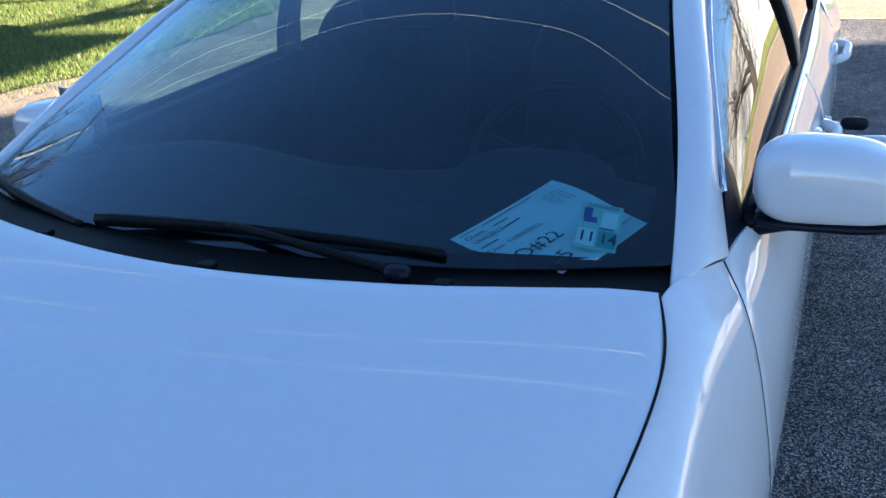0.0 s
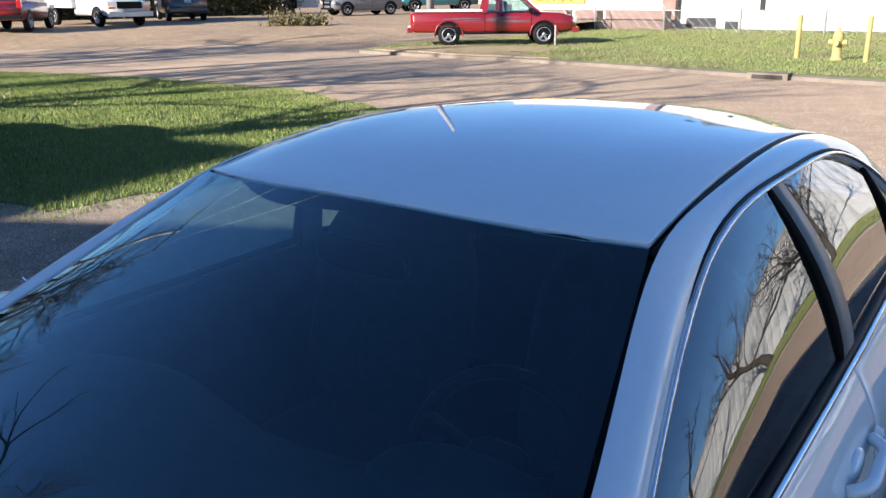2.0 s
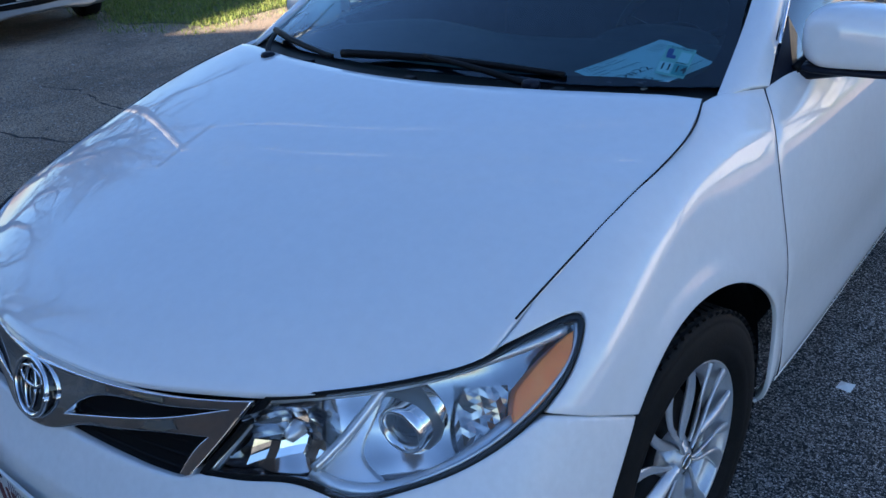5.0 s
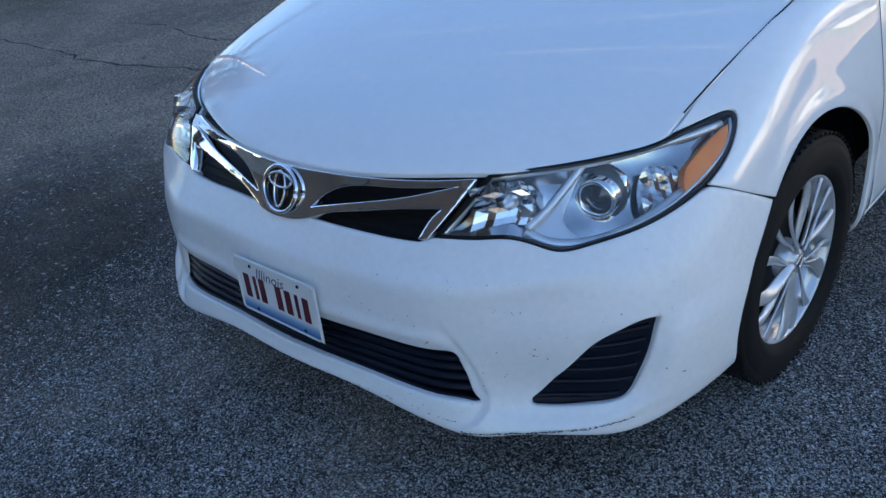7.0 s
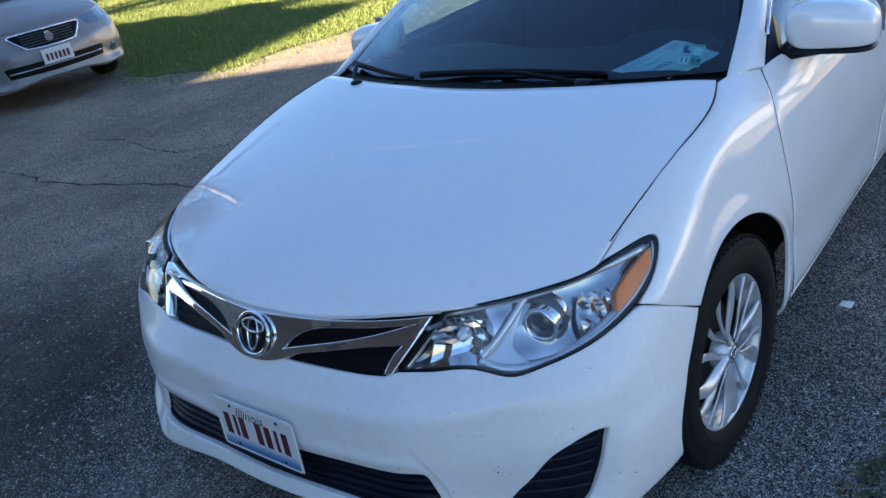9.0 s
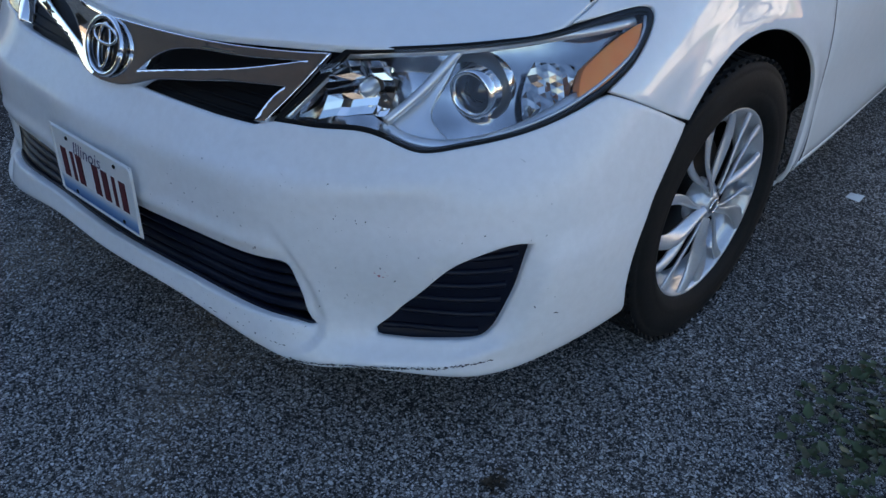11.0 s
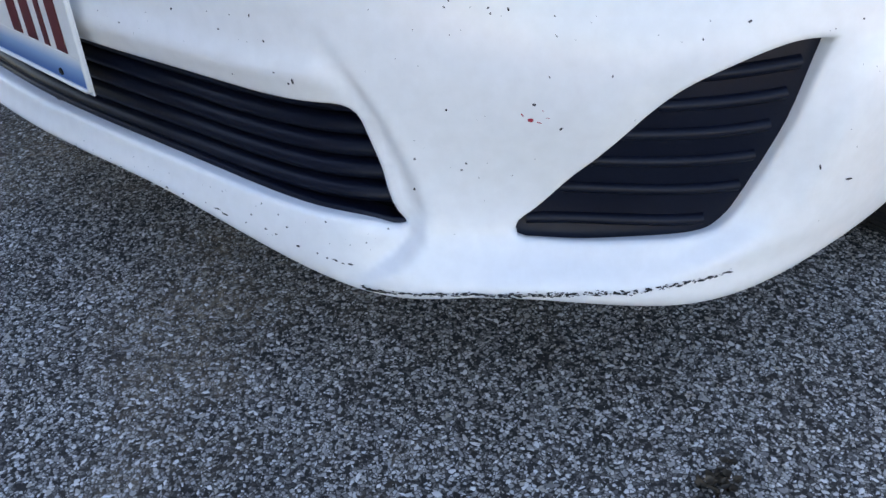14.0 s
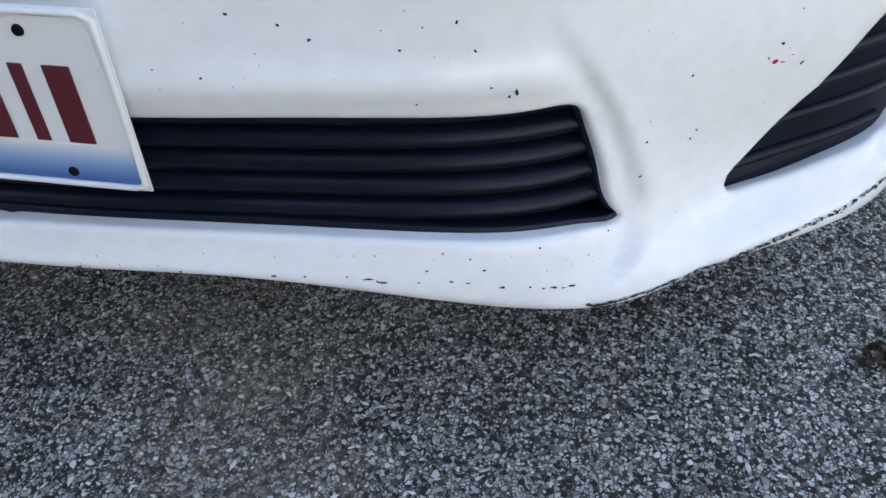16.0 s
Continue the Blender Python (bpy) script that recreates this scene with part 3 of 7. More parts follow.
# fender
FENDER = [(.829, -.418, .722, 1), (.838, -.37, .748), (.832, -.303, .796), (.805, -.272, .822), (.778, -.318, .826), (.745, -.425, .822, 1), (.744, -.29, .861), (.763, 0, .935), (.771, .10, .957), (.766, .20, .972), (.736, .318, .994), (.733, .345, .996, 1),
          (.80, .485, .985, 1), (.845, .4325, .923), (.884, .4055, .858), (.904, .4055, .711), (.903, .4355, .524), (.897, .4655, .365), (.872, .4875, .21, 1), (.872, .43, .205, 1),
          (.892, .405, .303), (.902, .398, .40), (.904, .375, .50), (.904, .30, .60), (.90, .17, .687), (.896, .03, .722), (.893, -.10, .708), (.891, -.19, .665), (.891, -.24, .627, 1), (.862, -.328, .672)]
def arch_lip(p):
    """The fender swells towards the wheel arch, with a hollow above."""
    d = np.hypot(p[:, 1] - .02, p[:, 2] - .33) - .40
    fade = ease((.86 - p[:, 2]) / .08)
    return fade * .006 * bell(d, .0, .030)


twin("front_fender", trim(skin, path_of(FENDER, 0.012), (), 0.014, relief=arch_lip), PAINT, car)
# hood
hood_edge = path_of([(0, -.82, .775), (.22, -.79, .774), (.40, -.72, .777), (.50, -.672, .785), (.60, -.60, .794), (.69, -.52, .804), (.727, -.462, .811), (.736, -.38, .837), (.7445, -.24, .875), (.757, -.05, .923), (.767, .10, .958), (.759, .22, .979), (.731, .320, .997, 1),
                     (.655, .30, 1.006), (.52, .255, 1.012), (.29, .20, 1.012), (0, .17, 1.01, 1)], 0.015, False)
whole("hood", trim(hood_surf, hood_edge, (), 0.025, rim=0.015, fillet=0.0045, whole_half=True), PAINT, car, "smooth white painted hood")
# doors, quarter and rear
front_door = path_of([(.803, .492, .982, 1), (.848, .4375, .923), (.888, .4105, .858), (.905, .4105, .711), (.905, .4405, .524), (.899, .4705, .365), (.89, .50, .255, 1), (.89, 1.0, .245), (.89, 1.50, .25, 1), (.91, 1.60, .50), (.91, 1.66, .75), (.86, 1.68, .955), (.833, 1.68, .997, 1), (.83, 1.2, .988), (.828, 1.0, .983), (.812, .70, .983)], 0.02)
twin("front_door", trim(skin, front_door, (), 0.03), PAINT, car)
rear_door = path_of([(.833, 1.69, .997, 1), (.86, 1.69, .955), (.91, 1.67, .75), (.91, 1.61, .50), (.89, 1.51, .25, 1), (.89, 2.25, .25, 1), (.905, 2.36, .45), (.91, 2.45, .60), (.905, 2.62, .78), (.85, 2.70, .96), (.815, 2.72, 1.008, 1), (.82, 2.4, 1.008), (.83, 1.9, 1.0)], 0.02)
twin("rear_door", trim(skin, rear_door, (), 0.03), PAINT, car)
twin("rocker_panel", trim(skin, path_of([(.85, .44, .168, 1), (.865, .43, .20, 1), (.882, .49, .24, 1), (.887, 1.3, .237), (.882, 2.26, .24, 1), (.865, 2.34, .2, 1), (.85, 2.33, .168, 1), (.85, 1.3, .168)], 0.03), (), 0.02), PAINT, car)
arch_back = [(.90, AXLE_REAR - .39 * math.cos(radians(a)), .33 + .39 * math.sin(radians(a))) for a in range(0, 181, 12)]
quarter = path_of([(.86, 2.735, .96, 1), (.905, 2.63, .78), (.91, 2.46, .60), (.90, 2.40, .47, 1)] + [(*p[:3],) for p in arch_back[2:-1]] + [(.885, 3.17, .27, 1), (.84, 3.45, .27), (.60, 3.72, .27), (.02, 3.81, .27, 1), (.02, 3.84, .80), (.02, 3.75, 1.01, 1), (.42, 3.70, 1.012), (.70, 3.42, 1.015), (.79, 2.95, 1.012)], 0.02)
twin("rear_quarter", trim(skin, quarter, (), 0.03), PAINT, car)
# roof, rails, trunk
whole("roof", trim(roof_surf, path_of([(0, 1.04, 1.39, 1), (.25, 1.055, 1.383), (.45, 1.10, 1.371), (.56, 1.145, 1.36, 1), (.558, 1.37, 1.397), (.552, 1.77, 1.425), (.552, 2.2, 1.41), (.565, 2.5, 1.36, 1), (.26, 2.54, 1.407), (0, 2.55, 1.415, 1)], 0.02, False), (), 0.035, rim=0.012, whole_half=True), PAINT, car)
rail_in, rail_out = np.array(RAIL[0]), np.array(RAIL[2])
rail_line = np.concatenate([curve(rail_in, 60), curve(rail_out, 60)[::-1]])
twin("roof_rail", trim(rail_surf, rail_line, (), 0.02, rim=0.012, fillet=0.002), PAINT, car)
ditch = curve(np.concatenate([[rail_in[3] + [-.012, -.012, -.016]], rail_in[3:8] + [-.009, .012, -.009]]), 34)
twin("roof_seam", tube(ditch, 0.0095, 6), BLACK, car, "black rubber strip along the roof")
trunk = Surf(mirrored([section((0, 3.02, 1.10), (0, 3.3, 1.115), (0, 3.6, 1.10), (0, 3.76, 1.03)), section((.35, 3.02, 1.095), (.35, 3.3, 1.11), (.33, 3.57, 1.095), (.32, 3.74, 1.025)), section((.68, 3.0, 1.06), (.66, 3.2, 1.075), (.62, 3.42, 1.065), (.60, 3.56, 1.02))]))
tg = [(0, 3.02, 1.10, 1), (.35, 3.02, 1.095), (.68, 3.0, 1.06, 1), (.66, 3.2, 1.075), (.60, 3.56, 1.02, 1), (.32, 3.74, 1.025), (0, 3.76, 1.03, 1)]
whole("trunk_lid", trim(trunk, path_of(tg, 0.03, False), (), 0.04, whole_half=True), PAINT, car)
back = Surf(mirrored([section((0, 2.56, 1.40), (0, 2.80, 1.28), (0, 3.03, 1.10)), section((.3, 2.55, 1.39), (.32, 2.79, 1.27), (.34, 3.03, 1.095)), section((.58, 2.51, 1.35), (.61, 2.76, 1.23), (.64, 3.02, 1.075))]))
whole("rear_window", trim(back, path_of([(0, 2.565, 1.40, 1), (.3, 2.555, 1.39), (.57, 2.52, 1.35, 1), (.60, 2.76, 1.23), (.63, 3.01, 1.075, 1), (.34, 3.02, 1.095), (0, 3.02, 1.10, 1)], 0.03, False), (), 0.04, rim=0, whole_half=True), SIDEGLASS, car)
# inner body behind the gaps
twin("inner_body", trim(skin, path_of([(.05, -.87, .47, 1), (.46, -.85, .47), (.56, -.79, .44), (.57, -.78, .27, 1), (.74, -.60, .26, 1), (.80, -.45, .45), (.80, -.42, .62, 1), (.88, -.2, .74), (.88, .0, .76), (.88, .2, .74), (.89, .44, .50), (.87, .46, .20, 1), (.85, 1.3, .18), (.87, 2.33, .20, 1), (.89, 2.38, .5), (.89, 2.77, .75), (.88, 3.15, .5, 1), (.6, 3.7, .4), (.05, 3.8, .4, 1), (.05, 3.8, .98, 1), (.66, 3.4, 1.0), (.80, 2.4, .99), (.80, 1.0, .96), (.78, .5, .97), (.735, .30, .985), (.75, 0, .92), (.735, -.30, .85), (.72, -.44, .80), (.60, -.60, .77), (.40, -.70, .76), (.05, -.80, .76, 1)], 0.03), [grow(lamp_line, .012), grow(fog_line, .012)], 0.05, offset=-0.022, rim=0), BLACK, car)
# windows
shield_line = path_of([(0, .262, 1.002, 1), (.30, .287, 1.002), (.58, .357, .999), (.742, .428, .995, 1), (.685, .64, 1.11), (.625, .89, 1.235), (.568, 1.135, 1.355, 1), (.45, 1.09, 1.366), (.25, 1.047, 1.379), (0, 1.032, 1.386, 1)], 0.02, False)
v, f = trim(shield_surf, shield_line, (), 0.03, rim=0, whole_half=True)
whole("windshield", (v, f), WINDSHIELD, car, "lightly tinted laminated windshield")
band_in = path_of([(0, .285, 1.015, 1), (.30, .308, 1.015), (.56, .376, 1.012), (.665, .43, 1.01), (.685, .49, 1.045), (.64, .66, 1.125), (.585, .89, 1.238), (.545, 1.06, 1.32), (.52, 1.09, 1.335), (.25, 1.01, 1.362), (0, .995, 1.37, 1)], 0.02, False)
band = np.concatenate([shield_line, band_in[::-1]])
whole("windshield_band", trim(shield_surf, band, (), 0.02, offset=-0.004, rim=0, whole_half=True), FRIT, car, "black printed border of the windshield")
glass_top = curve(RAIL[2], 80)
WIN_LOW = lambda y: (.828 - .02 * max(0, y - 1.8), y, .985 + .014 * (y - 1))


def side_glass(y0, y1):
    """A pane between the belt and the rail, a little inside both and bowed outward."""
    cols, m = [], 10
    for s in np.linspace(0, 1, 16):
        yb, yt = y0[0] + (y1[0] - y0[0]) * s, y0[1] + (y1[1] - y0[1]) * s
        top = np.array([np.interp(yt, glass_top[:, 1], glass_top[:, k]) for k in range(3)])
        low = np.array(WIN_LOW(yb))
        w = np.linspace(0, 1, m)[:, None]
        c = low * (1 - w) + top * w
        c[:, 0] += 0.027 * (w * (1 - w) * 4)[:, 0] * min(1, (top[2] - low[2]) * 3) - 0.014
        cols.append(c)
    v = np.concatenate(cols)
    return v, [(i * m + j, (i + 1) * m + j, (i + 1) * m + j + 1, i * m + j + 1) for i in range(15) for j in range(m - 1)]


twin("front_side_window", side_glass((.62, .60), (1.66, 1.62)), SIDEGLASS, car)
twin("rear_side_window", side_glass((1.77, 1.69), (2.42, 2.30)), SIDEGLASS, car)
twin("quarter_window", side_glass((2.46, 2.36), (2.74, 2.62)), SIDEGLASS, car)


# ---- fittings of the sedan ----
def on_skin(x, z, y=-.8, offset=0.0):
    for _ in range(4):
        uv = skin.near([(x, y, z)])
        y = skin.at(uv)[0][1]
    return skin.at(uv)[0] + skin.normal(uv)[0] * offset, skin.normal(uv)[0]


def slat(z0, z1, x0, x1, offset, deep, high, n=24):
    """A bar across an opening that follows the bumper's bow."""
    verts, faces = [], []
    for s in np.linspace(0, 1, n):
        x, z = x0 + (x1 - x0) * s, z0 + (z1 - z0) * s
        p, nn = on_skin(x, z, -.95 + .38 * abs(x) ** 2.2, offset)
        d = np.array([nn[0], nn[1], 0]) / math.hypot(nn[0], nn[1])
        up = np.array([0, 0, 1.0])
        verts += [p + up * high / 2 - d * deep * .35, p + up * high * .12, p - up * high / 2 - d * .004, p - d * deep - up * high / 2, p - d * deep + up * high * .8]
    for i in range(n - 1):
        faces += [(i * 5 + j, (i + 1) * 5 + j, (i + 1) * 5 + (j + 1) % 5, i * 5 + (j + 1) % 5) for j in range(5)]
    return verts, faces


DARKPLASTIC = worn("grained_black_plastic", (0.003, 0.005, 0.012), (0.006, 0.009, 0.019), 20, 0.36, 0.1)
DARKPLASTIC.node_tree.nodes["Principled BSDF"].inputs["Specular IOR Level"].default_value = 0.2
# lower grille
grille_low = obj("lower_grille", *trim(skin, grow(low_grille_whole, .025), (), 0.03, offset=-0.056, rim=0), BLACK, car, "black slatted lower grille")
for i, z in enumerate((.336, .359, .382, .405, .428)):
    xe = .512 - (z - .33) * .30
    obj("slat", *slat(z, z, -xe, xe, -0.020, 0.03, 0.015, 40), DARKPLASTIC, grille_low)
obj("grille_surround", *trim(skin, grow(low_grille_whole, .006), [grow(low_grille_whole, -.009)], .012, offset=-.0175, rim=.03, fillet=.002), DARKPLASTIC, grille_low)
# lamp pockets
for side in (1, -1):
    v, f = trim(skin, grow(fog_line, .004), (), 0.02, offset=-0.020, rim=0)
    pocket = obj("fog_cover", v * [side, 1, 1], f if side > 0 else [t[::-1] for t in f], DARKPLASTIC, car, "black ribbed plastic cover in the bumper")
    for z in (.312, .345, .378, .411, .444, .474):
        x0 = np.interp(z, (.30, .398, .481, .503), (.608, .682, .750, .795))
        x1 = np.interp(z, (.29, .318, .345, .455, .505), (.752, .780, .798, .826, .834))
        v, f = slat(z, z + .006, x0, x1 - .008, -0.013, 0.010, 0.010, 14)
        v = np.array(v) * [side, 1, 1]
        obj("rib", v, f if side > 0 else [t[::-1] for t in f], DARKPLASTIC, pocket)
# upper grille with its chrome wing
WING = [(0, -.824, .760, 1), (.22, -.792, .761), (.40, -.722, .764), (.450, -.697, .767, 1), (.388, -.80, .660, 1), (.372, -.81, .660, 1), (.392, -.765, .706), (.40, -.757, .714, 1), (.308, -.795, .709), (.20, -.83, .692), (.14, -.845, .680), (.09, -.858, .660), (.05, -.868, .650), (0, -.872, .646, 1)]
SLOT = [(.088, -.849, .682, 1), (.122, -.835, .714), (.165, -.82, .737), (.289, -.784, .751), (.424, -.723, .757, 1), (.31, -.784, .729), (.191, -.826, .706)]
grille = whole("upper_grille", trim(skin, path_of([(0, -.82, .766, 1), (.22, -.79, .767), (.40, -.72, .77), (.46, -.69, .773, 1), (.384, -.81, .65, 1), (.29, -.838, .645), (.169, -.855, .645), (0, -.866, .643, 1)], .02, False), (), .03, offset=-.03, rim=0, whole_half=True), BLACK, car, "black upper grille with a chrome wing")
whole("chrome_wing", trim(skin, path_of(WING, .006, False), [path_of(SLOT, .006)], .006, offset=.004, rim=.03, fillet=.0014, whole_half=True,
      relief=lambda p: .006 * np.exp(-((np.abs(p[:, 0]) - .0) / .09) ** 2)), CHROME, grille, "polished chrome wing")
for z in (.668, .684, .700):
    xe = .385 + (z - .66) * .3
    obj("slat", *slat(z, z, -xe, xe, -0.016, 0.02, 0.005, 30), BLACK, grille)
# badge: plain rings on a dark disc
p0, n0 = on_skin(0, .705, -.86)
badge_m = Matrix.Translation(Vector((-.019, 0, 0)) + Vector(p0) + Vector(n0) * .014) @ Vector(n0).to_track_quat("Z", "Y").to_matrix().to_4x4()
badge = part("badge", cone((0, 0, -.014), (0, 0, .002), .055, .052, 40), GLOSSBLACK, car, "round chrome badge on a black disc")
badge.data.transform(Matrix.Diagonal((1.08, 1, 1, 1)))
badge.matrix_basis = badge_m
for rx, ry, cy in ((.058, .054, 0), (.019, .042, 0), (.040, .017, .021)):
    ring = [(rx * math.cos(a), ry * math.sin(a) + cy, .005) for a in np.linspace(0, 2 * math.pi, 41)]
    obj("ring", *tube(ring, .0052 if rx > .05 else .0034, 8), CHROME, badge)
# head lamps
SATIN = worn("lamp_silver", (0.70, 0.71, 0.73), (0.80, 0.81, 0.83), 30, 0.22, 0, 0.6, 0.5)
AMBER = worn("amber_lens", (1.0, 0.20, 0.012), (1.0, 0.32, 0.05), 26, 0.3, 0.1, 0.0, 0.5, fine=240)
LAMPCHROME = worn("lamp_chrome", (0.42, 0.42, 0.43), (0.60, 0.60, 0.61), 30, 0.12, 0, 1.0)
SIDECHROME = worn("side_chrome", (0.30, 0.30, 0.31), (0.46, 0.46, 0.47), 30, 0.10, 0, 1.0)
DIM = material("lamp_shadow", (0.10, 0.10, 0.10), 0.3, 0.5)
def lamp_parts(side):
    """One head lamp: tub, reflectors, projector, turn lamp and clear lens."""
    flip = lambda vf: (np.array([tuple(p) for p in vf[0]]) * [side, 1, 1], vf[1] if side > 0 else [t[::-1] for t in vf[1]])
    lamp = obj("headlight", *flip(trim(skin, grow(lamp_line, .002), (), .02, offset=-.055, rim=0, relief=lambda p: .006 * np.sin(p[:, 0] * 55 + p[:, 2] * 30) + .004 * np.sin(p[:, 2] * 90))), LAMPCHROME, car, "clear headlight with projector and amber turn lamp")
    n = len(lamp_line)
    uv = skin.near(lamp_line)
    p, nn = skin.at(uv), skin.normal(uv)
    rows = np.concatenate([p - nn * .002, p - nn * .03, p - nn * .058])
    obj("lamp_wall", *flip((rows, [(k * n + i, k * n + (i + 1) % n, (k + 1) * n + (i + 1) % n, (k + 1) * n + i)[::-1] for i in range(n) for k in range(2)])), LAMPCHROME, lamp)
    obj("lamp_gasket", *flip(trim(skin, grow(lamp_line, .003), [grow(lamp_line, -.003)], .02, offset=-.001, rim=.01)), BLACK, lamp, "black rubber gasket")
    def at(x, y, z, deep):
        u = skin.near([(x, y, z)])
        return Vector(skin.at(u)[0] - skin.normal(u)[0] * deep)
    aim = Vector((.12, -1, -.03)).normalized()
    turn = aim.to_track_quat("Z", "Y").to_matrix().to_4x4()
    # projector: bowl, ring and lens
    c = at(.672, -.59, .732, .029)
    for name, prof, mat in (("projector_ring", [(.031, -.002), (.034, .009), (.038, .013), (.042, .010), (.044, .0), (.045, -.03), (.048, -.034), (.049, -.055)], CHROME), ("projector_lens", [(.0005, .010), (.012, .008), (.022, .003), (.032, -.004)], GLOSSBLACK)):
        v, f = lathe(prof, 32, "z")
        v = [Matrix.Translation(c) @ turn @ Vector(q) for q in v]
        obj(name, *flip((v, [t[::-1] for t in f])), mat, lamp)
    v, f = lathe([(.052, .002), (.060, -.002), (.064, -.02), (.054, -.05)], 32, "z")
    for k in range(14):
        a = radians(150 + k * 10)
        q = [Matrix.Translation(c + Vector((-.016, .014, -.006))) @ turn @ Vector((r * math.cos(a), r * math.sin(a), h)) for r, h in ((.055, .0035), (.061, -.002), (.065, -.014))]
        obj("bowl_rib", *flip(tube(q, .0014, 4)), LAMPCHROME, lamp)
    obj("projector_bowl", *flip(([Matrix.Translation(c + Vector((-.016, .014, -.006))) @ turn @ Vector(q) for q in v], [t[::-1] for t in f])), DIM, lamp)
    # high-beam reflector: a bowl of flat facets
    c2 = at(.515, -.69, .722, .02)
    v, f = [], []
    for i in range(9):
        for j in range(9):
            a, b = (i - 4) / 4 * .064, (j - 4) / 4 * .048
            jig = .006 * math.sin(i * 2.1 + (j // 3) * 1.3) + .003 * math.sin(j * .9)
            v.append(c2 + Vector((a, .03 - (a * a + b * b) * 9 + jig + .42 * a, b + .1 * a)))
    obj("reflector", *flip((v, [(i * 9 + j, i * 9 + j + 1, (i + 1) * 9 + j + 1, (i + 1) * 9 + j)[::-1] for i in range(8) for j in range(8)])), CHROME, lamp, smooth=False)
    v, f = lathe([(.0005, .012), (.012, .006), (.016, -.02)], 16, "z")
    obj("bulb_cap", *flip(([Matrix.Translation(c2) @ turn @ Vector(q) for q in v], [t[::-1] for t in f])), SATIN, lamp)
    # slanted divider, lower silver blade, brow
    strips = (("divider", [(.632, -.58, .790), (.605, -.64, .735), (.568, -.70, .684)], .009, .010, SATIN), ("lower_blade", [(.566, -.705, .680), (.60, -.695, .665), (.64, -.675, .658), (.70, -.63, .665), (.76, -.55, .688), (.80, -.46, .72)], .012, .012, SATIN),
              ("brow", [(.47, -.682, .768), (.55, -.63, .778), (.65, -.55, .788), (.74, -.44, .803), (.795, -.31, .808)], .009, .007, SATIN), ("bezel", [(.70, -.635, .668), (.745, -.57, .680), (.792, -.482, .708), (.817, -.39, .747), (.812, -.31, .79), (.80, -.292, .808)], .0032, .003, SATIN), ("inner_edge", [(.412, -.785, .672), (.44, -.735, .72), (.47, -.684, .768)], .008, .007, SATIN))
    for name, line, r, deep, mat in strips:
        pts = []
        for q in curve(line, 20):
            u = skin.near([q])
            pts.append(skin.at(u)[0] - skin.normal(u)[0] * (deep + r))
        obj(name, *flip(tube(pts, r, 8)), mat, lamp)
    blade = [(.57, -.70, .684, 1), (.632, -.585, .785, 1), (.626, -.612, .745), (.624, -.652, .70), (.675, -.650, .664, 1), (.64, -.683, .655)]
    obj("silver_panel", *flip(trim(skin, path_of(blade, .012), (), .012, offset=-.028, rim=.03, relief=lambda p: -.010 * np.sin((p[:, 2] - .66) * 24))), SATIN, lamp)
    # turn lamp
    amb = [(.787, -.437, .757, 1), (.794, -.37, .785), (.806, -.306, .803, 1), (.82, -.345, .77), (.818, -.40, .738), (.797, -.464, .714, 1), (.786, -.45, .735)]
    obj("turn_signal", *flip(trim(skin, path_of(amb, .01), (), .012, offset=-.006, rim=.03)), AMBER, lamp, "amber turn lamp")
    clear = [(.735, -.50, .775, 1), (.782, -.438, .768, 1), (.782, -.452, .735), (.79, -.468, .712, 1), (.745, -.545, .690, 1), (.732, -.53, .73)]
    obj("side_reflector", *flip(trim(skin, path_of(clear, .012), (), .012, offset=-.037, rim=0, relief=lambda p: .003 * np.sin(p[:, 1] * 260) + .003 * np.sin(p[:, 2] * 95 + 40 * p[:, 1]))), SIDECHROME, lamp, smooth=False)
    lens = obj("lens", *flip(trim(skin, lamp_line, (), .02, offset=.001, rim=0)), LENS, lamp, "clear plastic lens")
    lens.visible_shadow = False
lamp_parts(1)
lamp_parts(-1)
